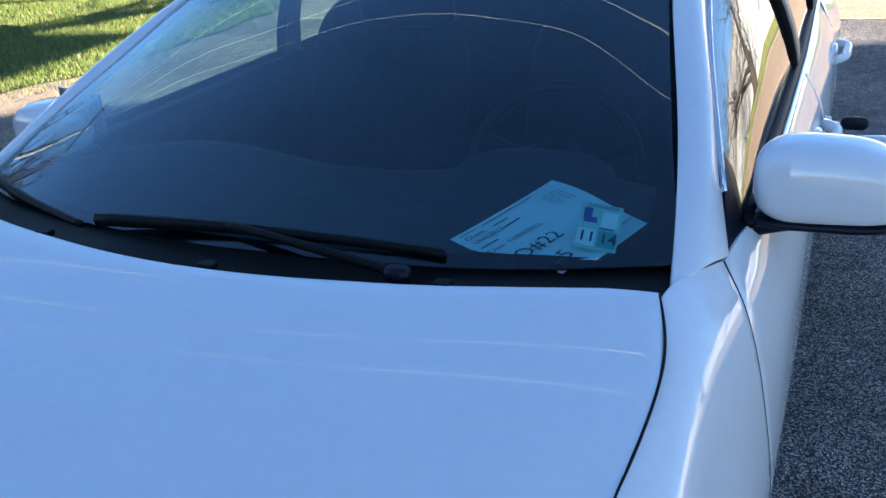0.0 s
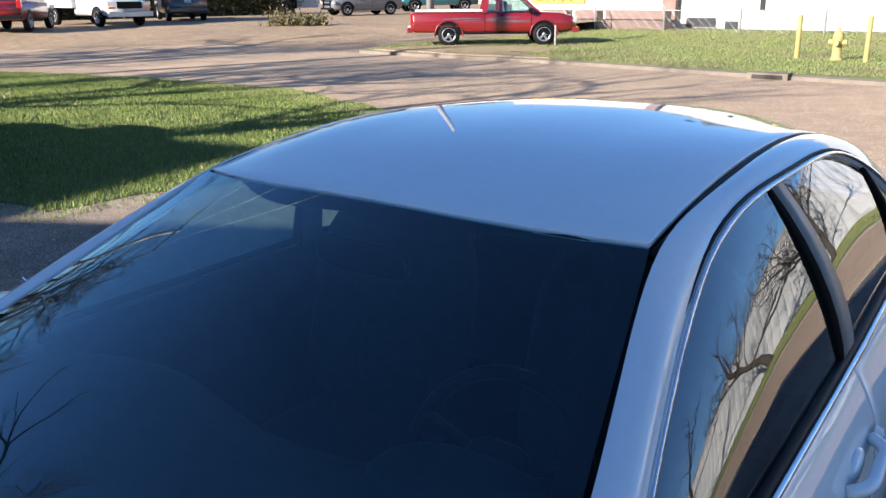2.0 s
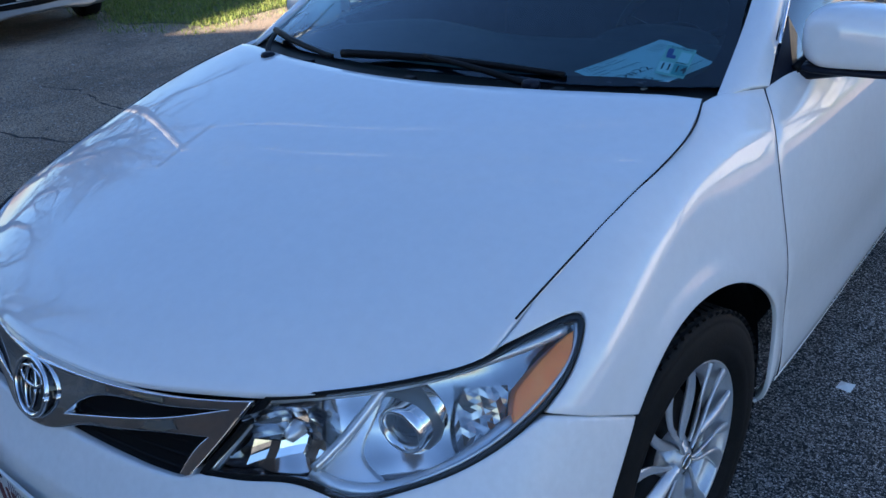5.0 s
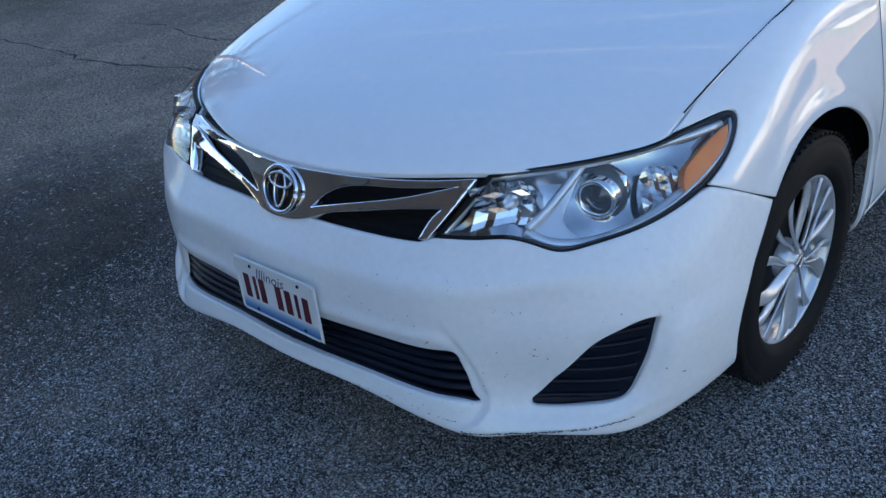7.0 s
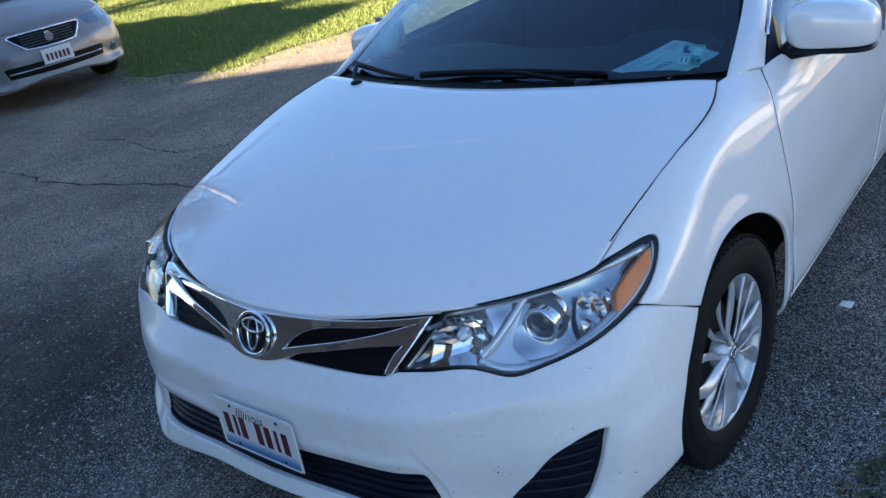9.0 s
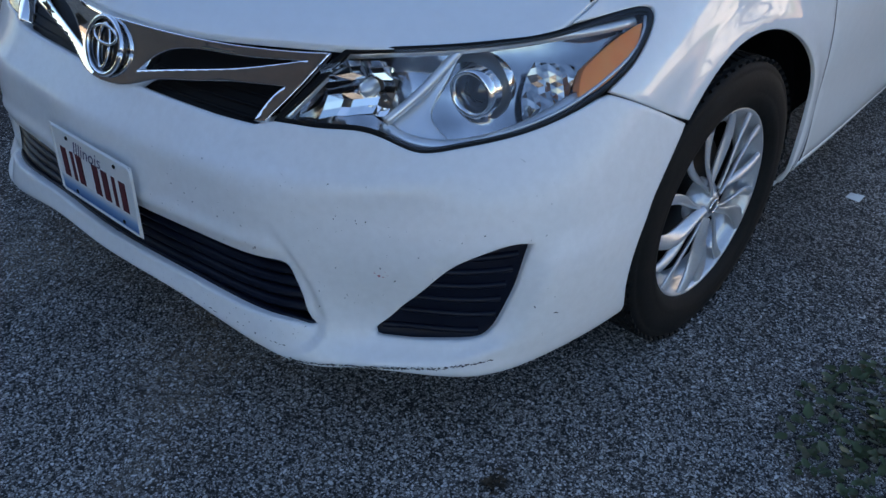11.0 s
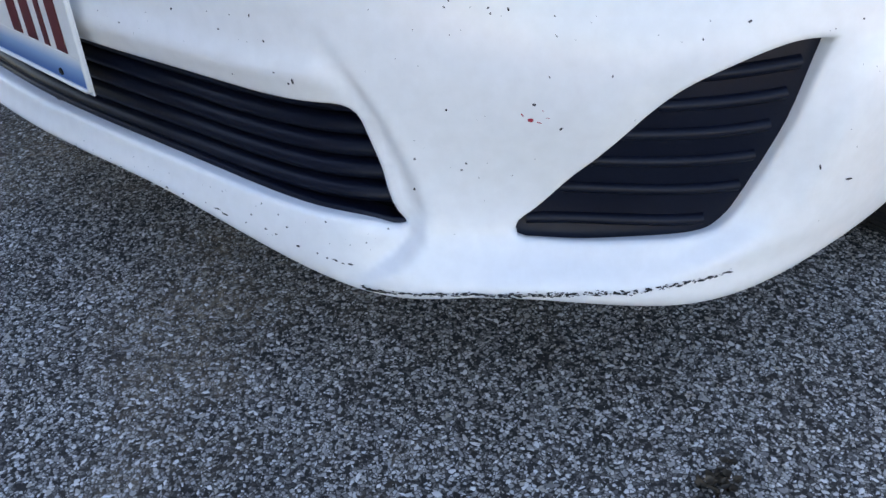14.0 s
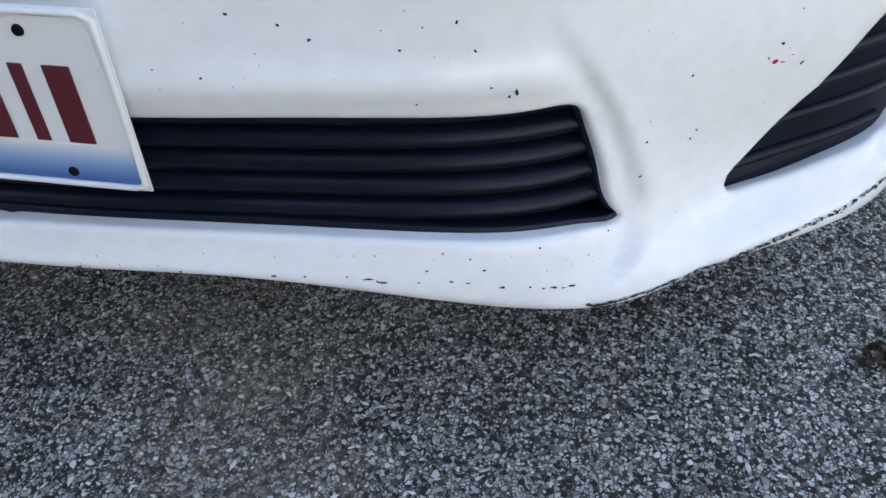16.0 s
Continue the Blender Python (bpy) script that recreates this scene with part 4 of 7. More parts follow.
# wheels
def build_wheel(name):
    w = thing(name, "", "")
    w.parent = car
    tread = [(.215, -.20), (.235, -.205), (.285, -.205), (.315, -.198), (.326, -.185), (.328, -.165), (.328, -.045), (.3265, -.022), (.318, -.010), (.309, -.006), (.306, -.0065), (.303, -.0035), (.285, .001), (.262, .0025), (.258, .0015), (.254, .0025), (.240, -.002), (.228, -.010), (.222, -.016), (.218, -.03)]
    obj("tyre", *lathe([(r, h) for r, h in tread], 96), RUBBER, w, "black rubber tyre")
    bm = bmesh.new()
    for i in range(72):
        for k, h in enumerate((-.17, -.13, -.085, -.04)):
            a = radians(i * 5 + (2.5 if k % 2 else 0))
            m = Matrix.Rotation(a, 4, "X") @ Matrix.Translation((h + (.012 if k < 2 else 0), 0, .3285)) @ Matrix.Rotation(radians(18 if k < 2 else -18), 4, "Z")
            bmesh.ops.create_cube(bm, size=1, matrix=m @ Matrix.Diagonal((.034, .018, .006, 1)))
        a = radians(i * 5 + 1)
        m = Matrix.Rotation(a, 4, "X") @ Matrix.Translation((-.016, 0, .3225)) @ Matrix.Rotation(radians(-50), 4, "Y")
        bmesh.ops.create_cube(bm, size=1, matrix=m @ Matrix.Diagonal((.018, .013, .005, 1)))
    part("tread", bm, RUBBER, w)
    obj("rim_barrel", *lathe([(.218, -.03), (.20, -.06), (.19, -.18)], 48), BLACK, w)
    obj("brake_disc", *lathe([(.0005, -.085), (.14, -.085), (.145, -.10)], 40), BLACK, w)
    cap = obj("hubcap", *lathe([(.221, -.026), (.2235, -.019), (.2215, -.016), (.217, -.017), (.213, -.024), (.206, -.034), (.196, -.042), (.184, -.046), (.182, -.07)], 96), SILVER, w, "silver plastic hubcap with curved split spokes")
    obj("centre_cap", *lathe([(.0005, -.012), (.022, -.013), (.029, -.016), (.032, -.022), (.040, -.026), (.050, -.036), (.052, -.06)], 40), SILVER, cap)
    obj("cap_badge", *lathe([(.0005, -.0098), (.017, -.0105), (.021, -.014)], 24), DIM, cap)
    obj("badge_ring", *tube([(-.011, .018 * math.cos(a), .014 * math.sin(a)) for a in np.linspace(0, 2 * math.pi, 25)], .0022, 6), CHROME, cap)
    # five curved forks: a high twisted arm with a low tine on each side that leaves it near the hub
    # turn at the root and at the rim, width at both, root radius, height, tilt across, sweep
    arms = ((0, 4, .014, .034, .030, .006, .016, 9), (-8, -21, .009, .025, .045, -.002, -.010, -6), (9, 26, .009, .024, .042, -.001, .010, 8))
    for k in range(5):
        for a0, a1, wide0, wide1, r0, rise, tilt, sweep in arms:
            rows = []
            for s in np.linspace(0, 1, 13):
                r = r0 + (.214 - r0) * s
                a = radians(72 * k + 18 + a0 + (a1 - a0) * s ** .8 + sweep * math.sin(math.pi * s))
                wd = wide0 + (wide1 - wide0) * math.sin(math.pi / 2 * min(1, s * 1.15)) ** 1.3
                h = -.018 + rise * (1 - s * .6) + .006 * s ** 1.5 - .004 * s ** 6
                d, t = Vector((0, math.cos(a), math.sin(a))), Vector((0, -math.sin(a), math.cos(a)))
                lift = tilt * math.sin(math.pi * min(1, .15 + s * .85))
                for across, deep in ((.5, -.009), (.5, -.004), (.36, -.001), (.08, 0), (-.22, -.002), (-.42, -.004), (-.5, -.006), (-.5, -.009)):
                    rows.append(d * r + t * wd * across + Vector((h + deep + lift * across, 0, 0)))
            obj("spoke", rows, [(i * 8 + j, i * 8 + (j + 1) % 8, (i + 1) * 8 + (j + 1) % 8, (i + 1) * 8 + j)[::-1] for i in range(12) for j in range(8)], SILVER, cap)
    return w
wheel = build_wheel("front_wheel")
wheel.matrix_basis = pose(.884, .006, .327, 14, 0, -2.5)
for nm, m in (("front_wheel", pose(-.928, -.02, .328, 0, 0, 177.5)), ("rear_wheel", pose(.872, AXLE_REAR, .328, 40)), ("rear_wheel", pose(-.908, AXLE_REAR, .328, 0, 0, 180))):
    w = copy_thing(wheel, m)
    w.name = nm
for y in (0, AXLE_REAR):
    v, f = lathe([(.40, -.02), (.405, -.30), (.05, -.32)], 36, "x", (-8, 188))
    twin("wheel_liner", ([Vector((p[0] + .885, p[1] + y, p[2] + .33)) for p in v], f), BLACK, car)
part("underbody", box(-.62, .62, -.62, 3.5, .27, .31), BLACK, car)
# mirrors
def mirror_parts(side):
    out, low_z = (.936, 0) if side > 0 else (.822, -.02)
    v, f = superblob(.120, .075, .072, .62, .62, 36, 20)
    cap, low = [], []
    for p in v:
        q = Vector(p)
        q.z += -.10 * q.x - .9 * max(0, q.x) ** 2
        q.y += .25 * q.x
        if q.z < -.052:
            q.z = -.052 + (q.z + .052) * .3
        cap.append((side * (q.x + out), q.y + .70, q.z + 1.050 + low_z))
    m = obj("side_mirror", cap, f if side > 0 else [t[::-1] for t in f], PAINT, car, "white side mirror on a black foot")
    v, f = superblob(.113, .066, .012, .7, .6, 36, 12)
    low = [(side * (p.x + out - (.02 if p.x < 0 else 0)), p.y + .25 * p.x + .702, p.z - .06 * p.x + .986 + low_z) for p in v]
    obj("mirror_base", low, f if side > 0 else [t[::-1] for t in f], DARKPLASTIC, m)
    stalk = [(.802, .640, .975), (.84, .66, .982), (.90, .69, .986)]
    obj("mirror_arm", *(lambda vf: (np.array([tuple(p) for p in vf[0]]) * [side, 1, 1], vf[1] if side > 0 else [t[::-1] for t in vf[1]]))(tube(stalk, .022, 10)), DARKPLASTIC, m)
    sail = [(.797, .505, .968), (.752, .715, 1.085), (.80, .74, .985), (.815, .60, .972)]
    w = [(side * (x + dx), y, z) for dx in (0.006, -.02) for x, y, z in sail]
    fs = [(0, 1, 2, 3), (7, 6, 5, 4), (0, 4, 5, 1), (1, 5, 6, 2), (2, 6, 7, 3), (3, 7, 4, 0)]
    obj("sail_panel", w, [t[::-1] for t in fs] if side > 0 else fs, DARKPLASTIC, m, smooth=False)
    g = box(-.10, .10, -.002, .002, -.05, .05)
    g = part("mirror_glass", g, CHROME, m)
    g.matrix_basis = pose(side * (out + .019), .775, 1.055, 0, 0, side * 14)
mirror_parts(1)
mirror_parts(-1)
# pillars and bright trim of the side windows
def belt(y):
    x, yy, z = WIN_LOW(y)
    return (x + .004, yy, z + .004)
for nm, y0, y1, mat in (("door_pillar", 1.655, 1.664, BLACK), ("door_pillar", 1.666, 1.765, PILLAR), ("window_divider", 2.425, 2.447, BLACK)):
    v = []
    for yb in (y0, y1):
        yt = 1.615 + (yb - 1.655) * .62 if yb < 2 else yb - .10
        top = np.array([np.interp(yt, glass_top[:, 1], glass_top[:, k]) for k in range(3)])
        low = np.array(WIN_LOW(yb))
        for s in np.linspace(0, 1, 8):
            c = low * (1 - s) + top * s
            c[0] += .035 * s * (1 - s) * 4 * min(1, (top[2] - low[2]) * 3) - .006
            v += [c, c - [.03, 0, 0]]
    f = []
    for j in range(7):
        a, b, c, d = 2 * j, 2 * j + 2, 16 + 2 * j, 16 + 2 * j + 2
        f += [(a, c, d, b), (a + 1, b + 1, d + 1, c + 1), (a, b, b + 1, a + 1), (c, c + 1, d + 1, d)]
    twin(nm, (v, f), mat, car)
trim_top = [q + [.004, 0, .001] for q in curve(RAIL[2], 40)[2:37]]
twin("window_trim", tube(trim_top, .0055, 6), CHROME, car, "bright chrome window surround")
twin("belt_trim", tube([belt(y) for y in np.linspace(.70, 2.80, 24)], .008, 6), CHROME, car, "bright chrome belt strip")
twin("window_seal", tube([(p[0] - .016, p[1], p[2] + .008) for p in (belt(y) for y in np.linspace(.62, 2.78, 24))], .012, 6), BLACK, car)
twin("rail_seal", tube([q + [-.006, 0, .008] for q in curve(RAIL[2], 40)[2:37]], .0045, 5), BLACK, car)
seam = []
for q in curve([(.8015, .4885, .9835), (.8465, .435, .923), (.886, .408, .858), (.9045, .408, .711), (.904, .438, .524), (.898, .468, .365), (.889, .495, .25)], 40):
    u = skin.near([q])
    seam.append(skin.at(u)[0] - skin.normal(u)[0] * .0012)
hood_gap = []
for q in curve([(.7375, -.37, .8395), (.7455, -.245, .8745), (.7585, -.05, .9230), (.7690, .10, .9575), (.7625, .22, .9765), (.7335, .319, .9950)], 40):
    z_ = max(g.at(g.near([q]))[0][2] for g in (hood_surf, skin))
    hood_gap.append((q[0], q[1], z_ - .0012))
twin("hood_seam", tube(hood_gap, .0022, 6), BLACK, car)
twin("door_seam", tube(seam, .0018, 6), BLACK, car)
# handles
for side in (1, -1):
    for y in (1.50, 2.52):
        flip = lambda vf: (np.array([tuple(p) for p in vf[0]]) * [side, 1, 1], vf[1] if side > 0 else [t[::-1] for t in vf[1]])
        h = obj("door_handle", *flip(tube(curve([(.895, y - .125, .862), (.925, y - .09, .866), (.932, y, .872), (.928, y + .07, .876), (.90, y + .10, .877)], 16), .0145, 10)), PAINT, car)
        v, f = superblob(.016, .055, .030, .8, .8, 20, 10)
        obj("handle_cup", *flip(([Vector((.889, y - .02, .868)) + p for p in v], f)), PAINT, h)
key = obj("car_key", *tube([(.905, 1.635, .872), (.95, 1.635, .872)], .005, 6), CHROME)
tagged(key, "black car key stuck in the front door lock", "key")
v, f = superblob(.034, .010, .018, .6, .6, 18, 10)
obj("key_head", [Vector((.972, 1.635, .872)) + p for p in v], f, DARKPLASTIC, key)
obj("lock_barrel", *(lambda vf: ([Vector((p[0] + .90, p[1] + 1.635, p[2] + .872)) for p in vf[0]], vf[1]))(lathe([(.0005, .018), (.014, .016), (.017, .0)], 20)), PAINT, key)
# cowl, wipers, washer jets
rear_edge = curve([(.735, .318, .985), (.655, .292, .994), (.52, .247, .999), (.29, .192, .999), (0, .162, .997)], 24)
glass_low = curve([(.76, .43, .985), (.58, .362, .994), (.44, .325, .997), (.30, .292, .997), (0, .267, .997)], 24)
rows = np.concatenate([rear_edge + [0, -.02, -.012], rear_edge, rear_edge * .6 + glass_low * .4 + [0, 0, -.012], glass_low + [0, 0, -.004], glass_low + [0, .03, .004]])
whole("cowl", (rows, [(k * 24 + i, k * 24 + i + 1, (k + 1) * 24 + i + 1, (k + 1) * 24 + i) for k in range(4) for i in range(23)]), BLACK, car, "black plastic cowl under the windshield")
def wiper(arm, blade, r=.011):
    w = obj("wiper", *tube(curve(arm, 14), .0085, 8, .007), BLACK, car, "black wiper arm and blade")
    obj("wiper_blade", *tube(curve(blade, 24), r, 6, r * .6), BLACK, w)
    obj("wiper_pivot", *(lambda vf: ([Vector(arm[0]) + Vector(p) for p in vf[0]], vf[1]))(superblob(.022, .018, .014, .7, .8, 16, 8)), DARKPLASTIC, w)
wiper([(-.50, .225, 1.005), (-.55, .275, 1.022), (-.59, .335, 1.036)], [(-.655, .395, 1.030), (-.58, .352, 1.034), (-.46, .305, 1.028), (-.27, .25, 1.018)])
wiper([(.35, .258, 1.005), (.22, .26, 1.025), (.02, .285, 1.036)], [(-.24, .262, 1.026), (0, .283, 1.030), (.20, .30, 1.027), (.40, .318, 1.018)], .013)
for x, y in ((.05, .185), (.43, .238), (-.33, .215)):
    part("washer_jet", box(x - .014, x + .014, y - .006, y + .016, 1.0, 1.012), BLACK, car, bevel=.003)
# number plate: state name as seen, the number as plain bars
PLATE = material("plate_white", (0.72, 0.72, 0.70), 0.4)
PLATEBLUE = material("plate_blue", (0.05, 0.16, 0.36), 0.4)
fade = add(PLATEBLUE, "SeparateXYZ")
link(PLATEBLUE, place_of(PLATEBLUE), fade.inputs[0])
rise_ = add(PLATEBLUE, "MapRange")
rise_.inputs["From Min"].default_value, rise_.inputs["From Max"].default_value = -.070, -.036
link(PLATEBLUE, fade.outputs["Y"], rise_.inputs["Value"])
link(PLATEBLUE, ramp_of(PLATEBLUE, rise_.outputs[0], (0.1, (0.03, 0.13, 0.34)), (0.55, (0.20, 0.36, 0.56)), (1.0, (0.70, 0.71, 0.70))), base(PLATEBLUE))
PLATERED = material("plate_red", (0.11, 0.012, 0.018), 0.45)
INK = material("navy_ink", (0.02, 0.035, 0.11), 0.5)
plate = part("number_plate", box(-.152, .152, -.076, .076, -.001, .001), PLATE, None, bevel=0)
tagged(plate, "white metal number plate with raised rim and blue band", "number plate")
plate.matrix_basis = Matrix.Translation((-.003, -.946, .466)) @ pose(0, 0, 0, 88, 0, 0)
rim_line = [(-.149, -.073), (.149, -.073), (.149, .073), (-.149, .073)]
pts = []
for (ax, ay), (bx, by) in zip(rim_line, rim_line[1:] + rim_line[:1]):
    for s in np.linspace(0.03, .97, 8):
        pts.append((ax + (bx - ax) * s, ay + (by - ay) * s, .002))
obj("plate_rim", *tube(pts + pts[:1], .0028, 6), PLATE, plate)
part("blue_band", box(-.145, .145, -.070, -.036, .001, .0016), PLATEBLUE, plate)
for i, x in enumerate((-.115, -.082, -.055, .008, .043, .076, .108)):
    part("number_bar", box(x - (.006 if i in (1, 5) else .011), x + (.006 if i in (1, 5) else .011), -.034, .032, .001, .0024), PLATERED, plate, bevel=.0006, segments=1)
words("Illinois", .042, pose(-.074, .044, .0015), INK, plate, "state_name", shear=.3)
for x, y in ((-.09, .058), (.09, .058), (-.09, -.062), (.09, -.062)):
    part("bolt", cone((x, y, 0), (x, y, .003), .005, .004, 12), BLACK, plate)
part("sticker_box", box(.102, .142, .034, .066, .001, .0014), PLATE, plate)
# paper and permit behind the glass
PAPER = worn("paper", (0.74, 0.75, 0.73), (0.82, 0.83, 0.81), 10, 0.8)
PRINT = material("black_print", (0.02, 0.02, 0.025), 0.7)
PALEGREEN = material("permit_green", (0.45, 0.60, 0.50), 0.6)
TEAL = material("permit_teal", (0.10, 0.35, 0.33), 0.6)
left_c, ax_u, ax_v = Vector((.364, .414, .996)), Vector((.098, .251, .016)), Vector((.212, -.153, .006))


def on_sheet(a, b, lift=0.0):
    """A place on the notice: a along its short side, b along its printed lines."""
    return left_c + ax_v * a + ax_u * b + Vector((0, 0, .005 * math.sin(a * 5) + .008 * b * b + lift))


verts = []
for i in range(13):
    short = max(0.0, (i / 12 - .30) / .70) * .50
    for j in range(13):
        verts.append(on_sheet(i / 12, short + (1 - short) * j / 12))
paper = obj("paper_notice", verts, [(i * 13 + j, (i + 1) * 13 + j, (i + 1) * 13 + j + 1, i * 13 + j + 1) for i in range(12) for j in range(12)], PAPER)
tagged(paper, "white printed notice lying on the dashboard under the glass", "notice")


def print_line(text, a, b, size, bold=0.0):
    x = ax_u.normalized()
    y = -(ax_v - x * ax_v.dot(x)).normalized()
    m = Matrix((x, y, x.cross(y))).transposed().to_4x4()
    m.translation = on_sheet(a, b, .0032)
    words(text, size, m, PRINT, paper, "printed_line", bold)


def print_bar(a, b0, b1, thick):
    p, q, w = on_sheet(a, b0, .0014), on_sheet(a, b1, .0014), ax_v.normalized() * thick
    obj("printed_bar", [p, q, q + w, p + w], [(0, 1, 2, 3)], PRINT, paper, smooth=False)


print_bar(.055, .05, .20, .0016)
print_bar(.055, .25, .72, .0022)
print_line("Client:", .150, .04, .018)
print_bar(.140, .28, .42, .0026)
print_line("Unit:2012", .235, .045, .018)
print_bar(.225, .32, .47, .0036)
print_bar(.315, .05, .20, .0036)
print_line("Date: 11/09/2016", .415, .05, .018)
print_line("RO#22", .590, .06, .043)
print_line("#5", .80, .27, .043)
for k in range(6):
    # small print across the sheet's upper end
    p, q, w = on_sheet(.14 + .01 * (k % 2), .90 - k * .030, .0014), on_sheet(.37 - .02 * (k % 3), .90 - k * .030, .0014), ax_u.normalized() * .0013
    obj("printed_bar", [p, q, q + w, p + w], [(3, 2, 1, 0)], PRINT, paper, smooth=False)
print_bar(.86, .80, .98, .0018)
# permit sticker on the inside of the glass
def on_glass(x, y, z, lift):
    u = shield_surf.near([(x, y, z)])
    return Vector(shield_surf.at(u)[0] - shield_surf.normal(u)[0] * lift)
c00, c10, c01 = on_glass(.581, .403, 1.017, .004), on_glass(.647, .411, 1.011, .004), on_glass(.576, .478, 1.069, .004)
su, sv = c10 - c00, c01 - c00
def on_permit(a, b, lift=0.0):
    return c00 + su * a + sv * b + su.cross(sv).normalized() * lift
def permit_patch(name, a0, a1, b0, b1, mat, lift, parent):
    return obj(name, [on_permit(a0, b0, lift), on_permit(a1, b0, lift), on_permit(a1, b1, lift), on_permit(a0, b1, lift)], [(0, 1, 2, 3)], mat, parent, smooth=False)
permit = permit_patch("permit_sticker", 0, 1, 0, 1, PALEGREEN, 0, None)
tagged(permit, "pale green permit sticker with month and year squares", "sticker")
permit_patch("year_square", .52, .97, .06, .42, TEAL, .001, permit)
permit_patch("month_square", .03, .48, .06, .42, PAPER, .001, permit)
PERMITBLUE = material("permit_blue", (.03, .06, .25), .6)
permit_patch("state_shape", .10, .30, .66, .88, PERMITBLUE, .001, permit)
permit_patch("state_foot", .12, .44, .56, .68, PERMITBLUE, .0012, permit)
permit_patch("pale_square", .55, .92, .50, .84, PAPER, .0008, permit)
for t, a in (("11", .06), ("14", .56)):
    x, y = su.normalized(), sv.normalized()
    m = Matrix((x, y, x.cross(y).normalized())).transposed().to_4x4()
    m.translation = on_permit(a, .24, .002)
    words(t, .028, m, PRINT, permit, "permit_number", .0004)
permit_patch("lettering_bar", .52, .86, .45, .475, PRINT, .001, permit)
m = Matrix((su.normalized(), sv.normalized(), su.cross(sv).normalized())).transposed().to_4x4()
m.translation = on_permit(.15, .94, .002)
words("Louisiana", .0135, m, INK, permit, "state_name", shear=.25)
vin = Vector((.567, .360, .996))
obj("number_label", [vin + Vector(q) for q in ((-.024, .010, .0), (-.016, -.006, -.006), (.012, .0, -.006), (.024, .020, .0), (.006, .012, -.002), (-.004, .012, -.001))], [(0, 1, 2, 4, 5), (4, 2, 3)], PAPER, car, "white notched label under the glass", smooth=False)

# wear on the bumper: chips, scuffs, an insect mark
MARK = material("bare_black", (0.015, 0.015, 0.016), 0.8)
BUG = material("insect_red", (0.42, 0.02, 0.04), 0.6)
def marks(name, spots, mat, label):
    """Small ragged flecks on the skin: (x, z, size, turn, stretch)."""
    rng = random.Random(11)
    v, f = [], []
    for x, z, s, a, st, *y in spots:
        u = skin.near([(x, y[0] if y else -.95 + .62 * abs(x) ** 2.6, z)])
        p, n = Vector(skin.at(u)[0]), Vector(skin.normal(u)[0])
        p += n * (float(bumper_relief(np.array([p]))[0]) + .0009)
        t = n.cross(Vector((0, 0, 1))).normalized()
        w = t.cross(n)
        t, w = t * math.cos(a) + w * math.sin(a), w * math.cos(a) - t * math.sin(a)
        k = len(v)
        m = 6
        for i in range(m):
            q = 2 * math.pi * i / m
            r = s * rng.uniform(.5, 1.3)
            v.append(p + t * r * st * math.cos(q) + w * r * math.sin(q))
        f.append(tuple(range(k, k + m)))
    o = tagged(obj(name, v, f, mat, car, label, smooth=False), label, kind="stuff")
    bm = bmesh.new()
    bm.from_mesh(o.data)
    bmesh.ops.recalc_face_normals(bm, faces=list(bm.faces))
    bm.to_mesh(o.data)
    bm.free()
rng = random.Random(5)
spots = []
for _ in range(190):
    x, z = rng.uniform(.17, .84), rng.uniform(.30, .62)
    if .315 < z < .455 and x < .52 or (.29 < z < .51 and x > .60 + (z - .29) * .72 and x < .80):
        continue
    s = .0004 + .0011 * rng.random() ** 4
    spots.append((x, z, s, rng.uniform(0, 3.1), rng.uniform(.8, 2.0)))
for _ in range(40):
    spots.append((rng.uniform(.05, .50), rng.uniform(.275, .315), .0004 + .0008 * rng.random() ** 3, rng.uniform(0, 3.1), 1.2))
spots += [(.824, .379, .0012, 1.1, 4, -.60), (.838, .352, .0014, .3, 4), (.425, .461, .0022, 1.5, 1.5), (.774, .636, .0004, .55, 16, -.584), (.42, .458, .0014, 0, 1)]
marks("chipped_paint", spots, MARK, "scattered small black chips in the paint")
spots = []
for i in range(420):
    s = rng.random() ** 1.25
    x = .495 + .295 * s
    spots.append((x, np.interp(x, (.475, .50, .555, .628, .72, .79), (.256, .246, .249, .253, .258, .272)) + rng.gauss(0, .0012), .0004 + .0010 * rng.random() ** 2, rng.gauss(0, .15), rng.uniform(1, 4.2), np.interp(x, (.444, .509, .555, .638, .72, .788), (-.913, -.89, -.86, -.798, -.736, -.666))))
for i in range(26):
    x = rng.uniform(.05, .49)
    spots.append((x, np.interp(x, (0, .25, .398, .475), (.292, .290, .287, .274)) + rng.gauss(0, .001), .0005 + .0009 * rng.random(), 0, rng.uniform(1, 3), np.interp(x, (0, .398, .444, .509), (-.945, -.922, -.913, -.89))))
marks("scuffing", spots, MARK, "dark scrapes along the bumper's lower edge")
marks("insect_mark", [(.619, .435, .0022, .2, 1.5), (.625, .433, .0008, .3, 4), (.613, .440, .0006, .9, 5), (.632, .438, .0005, .1, 5), (.628, .445, .0005, .7, 3)], BUG, "small red insect splash")


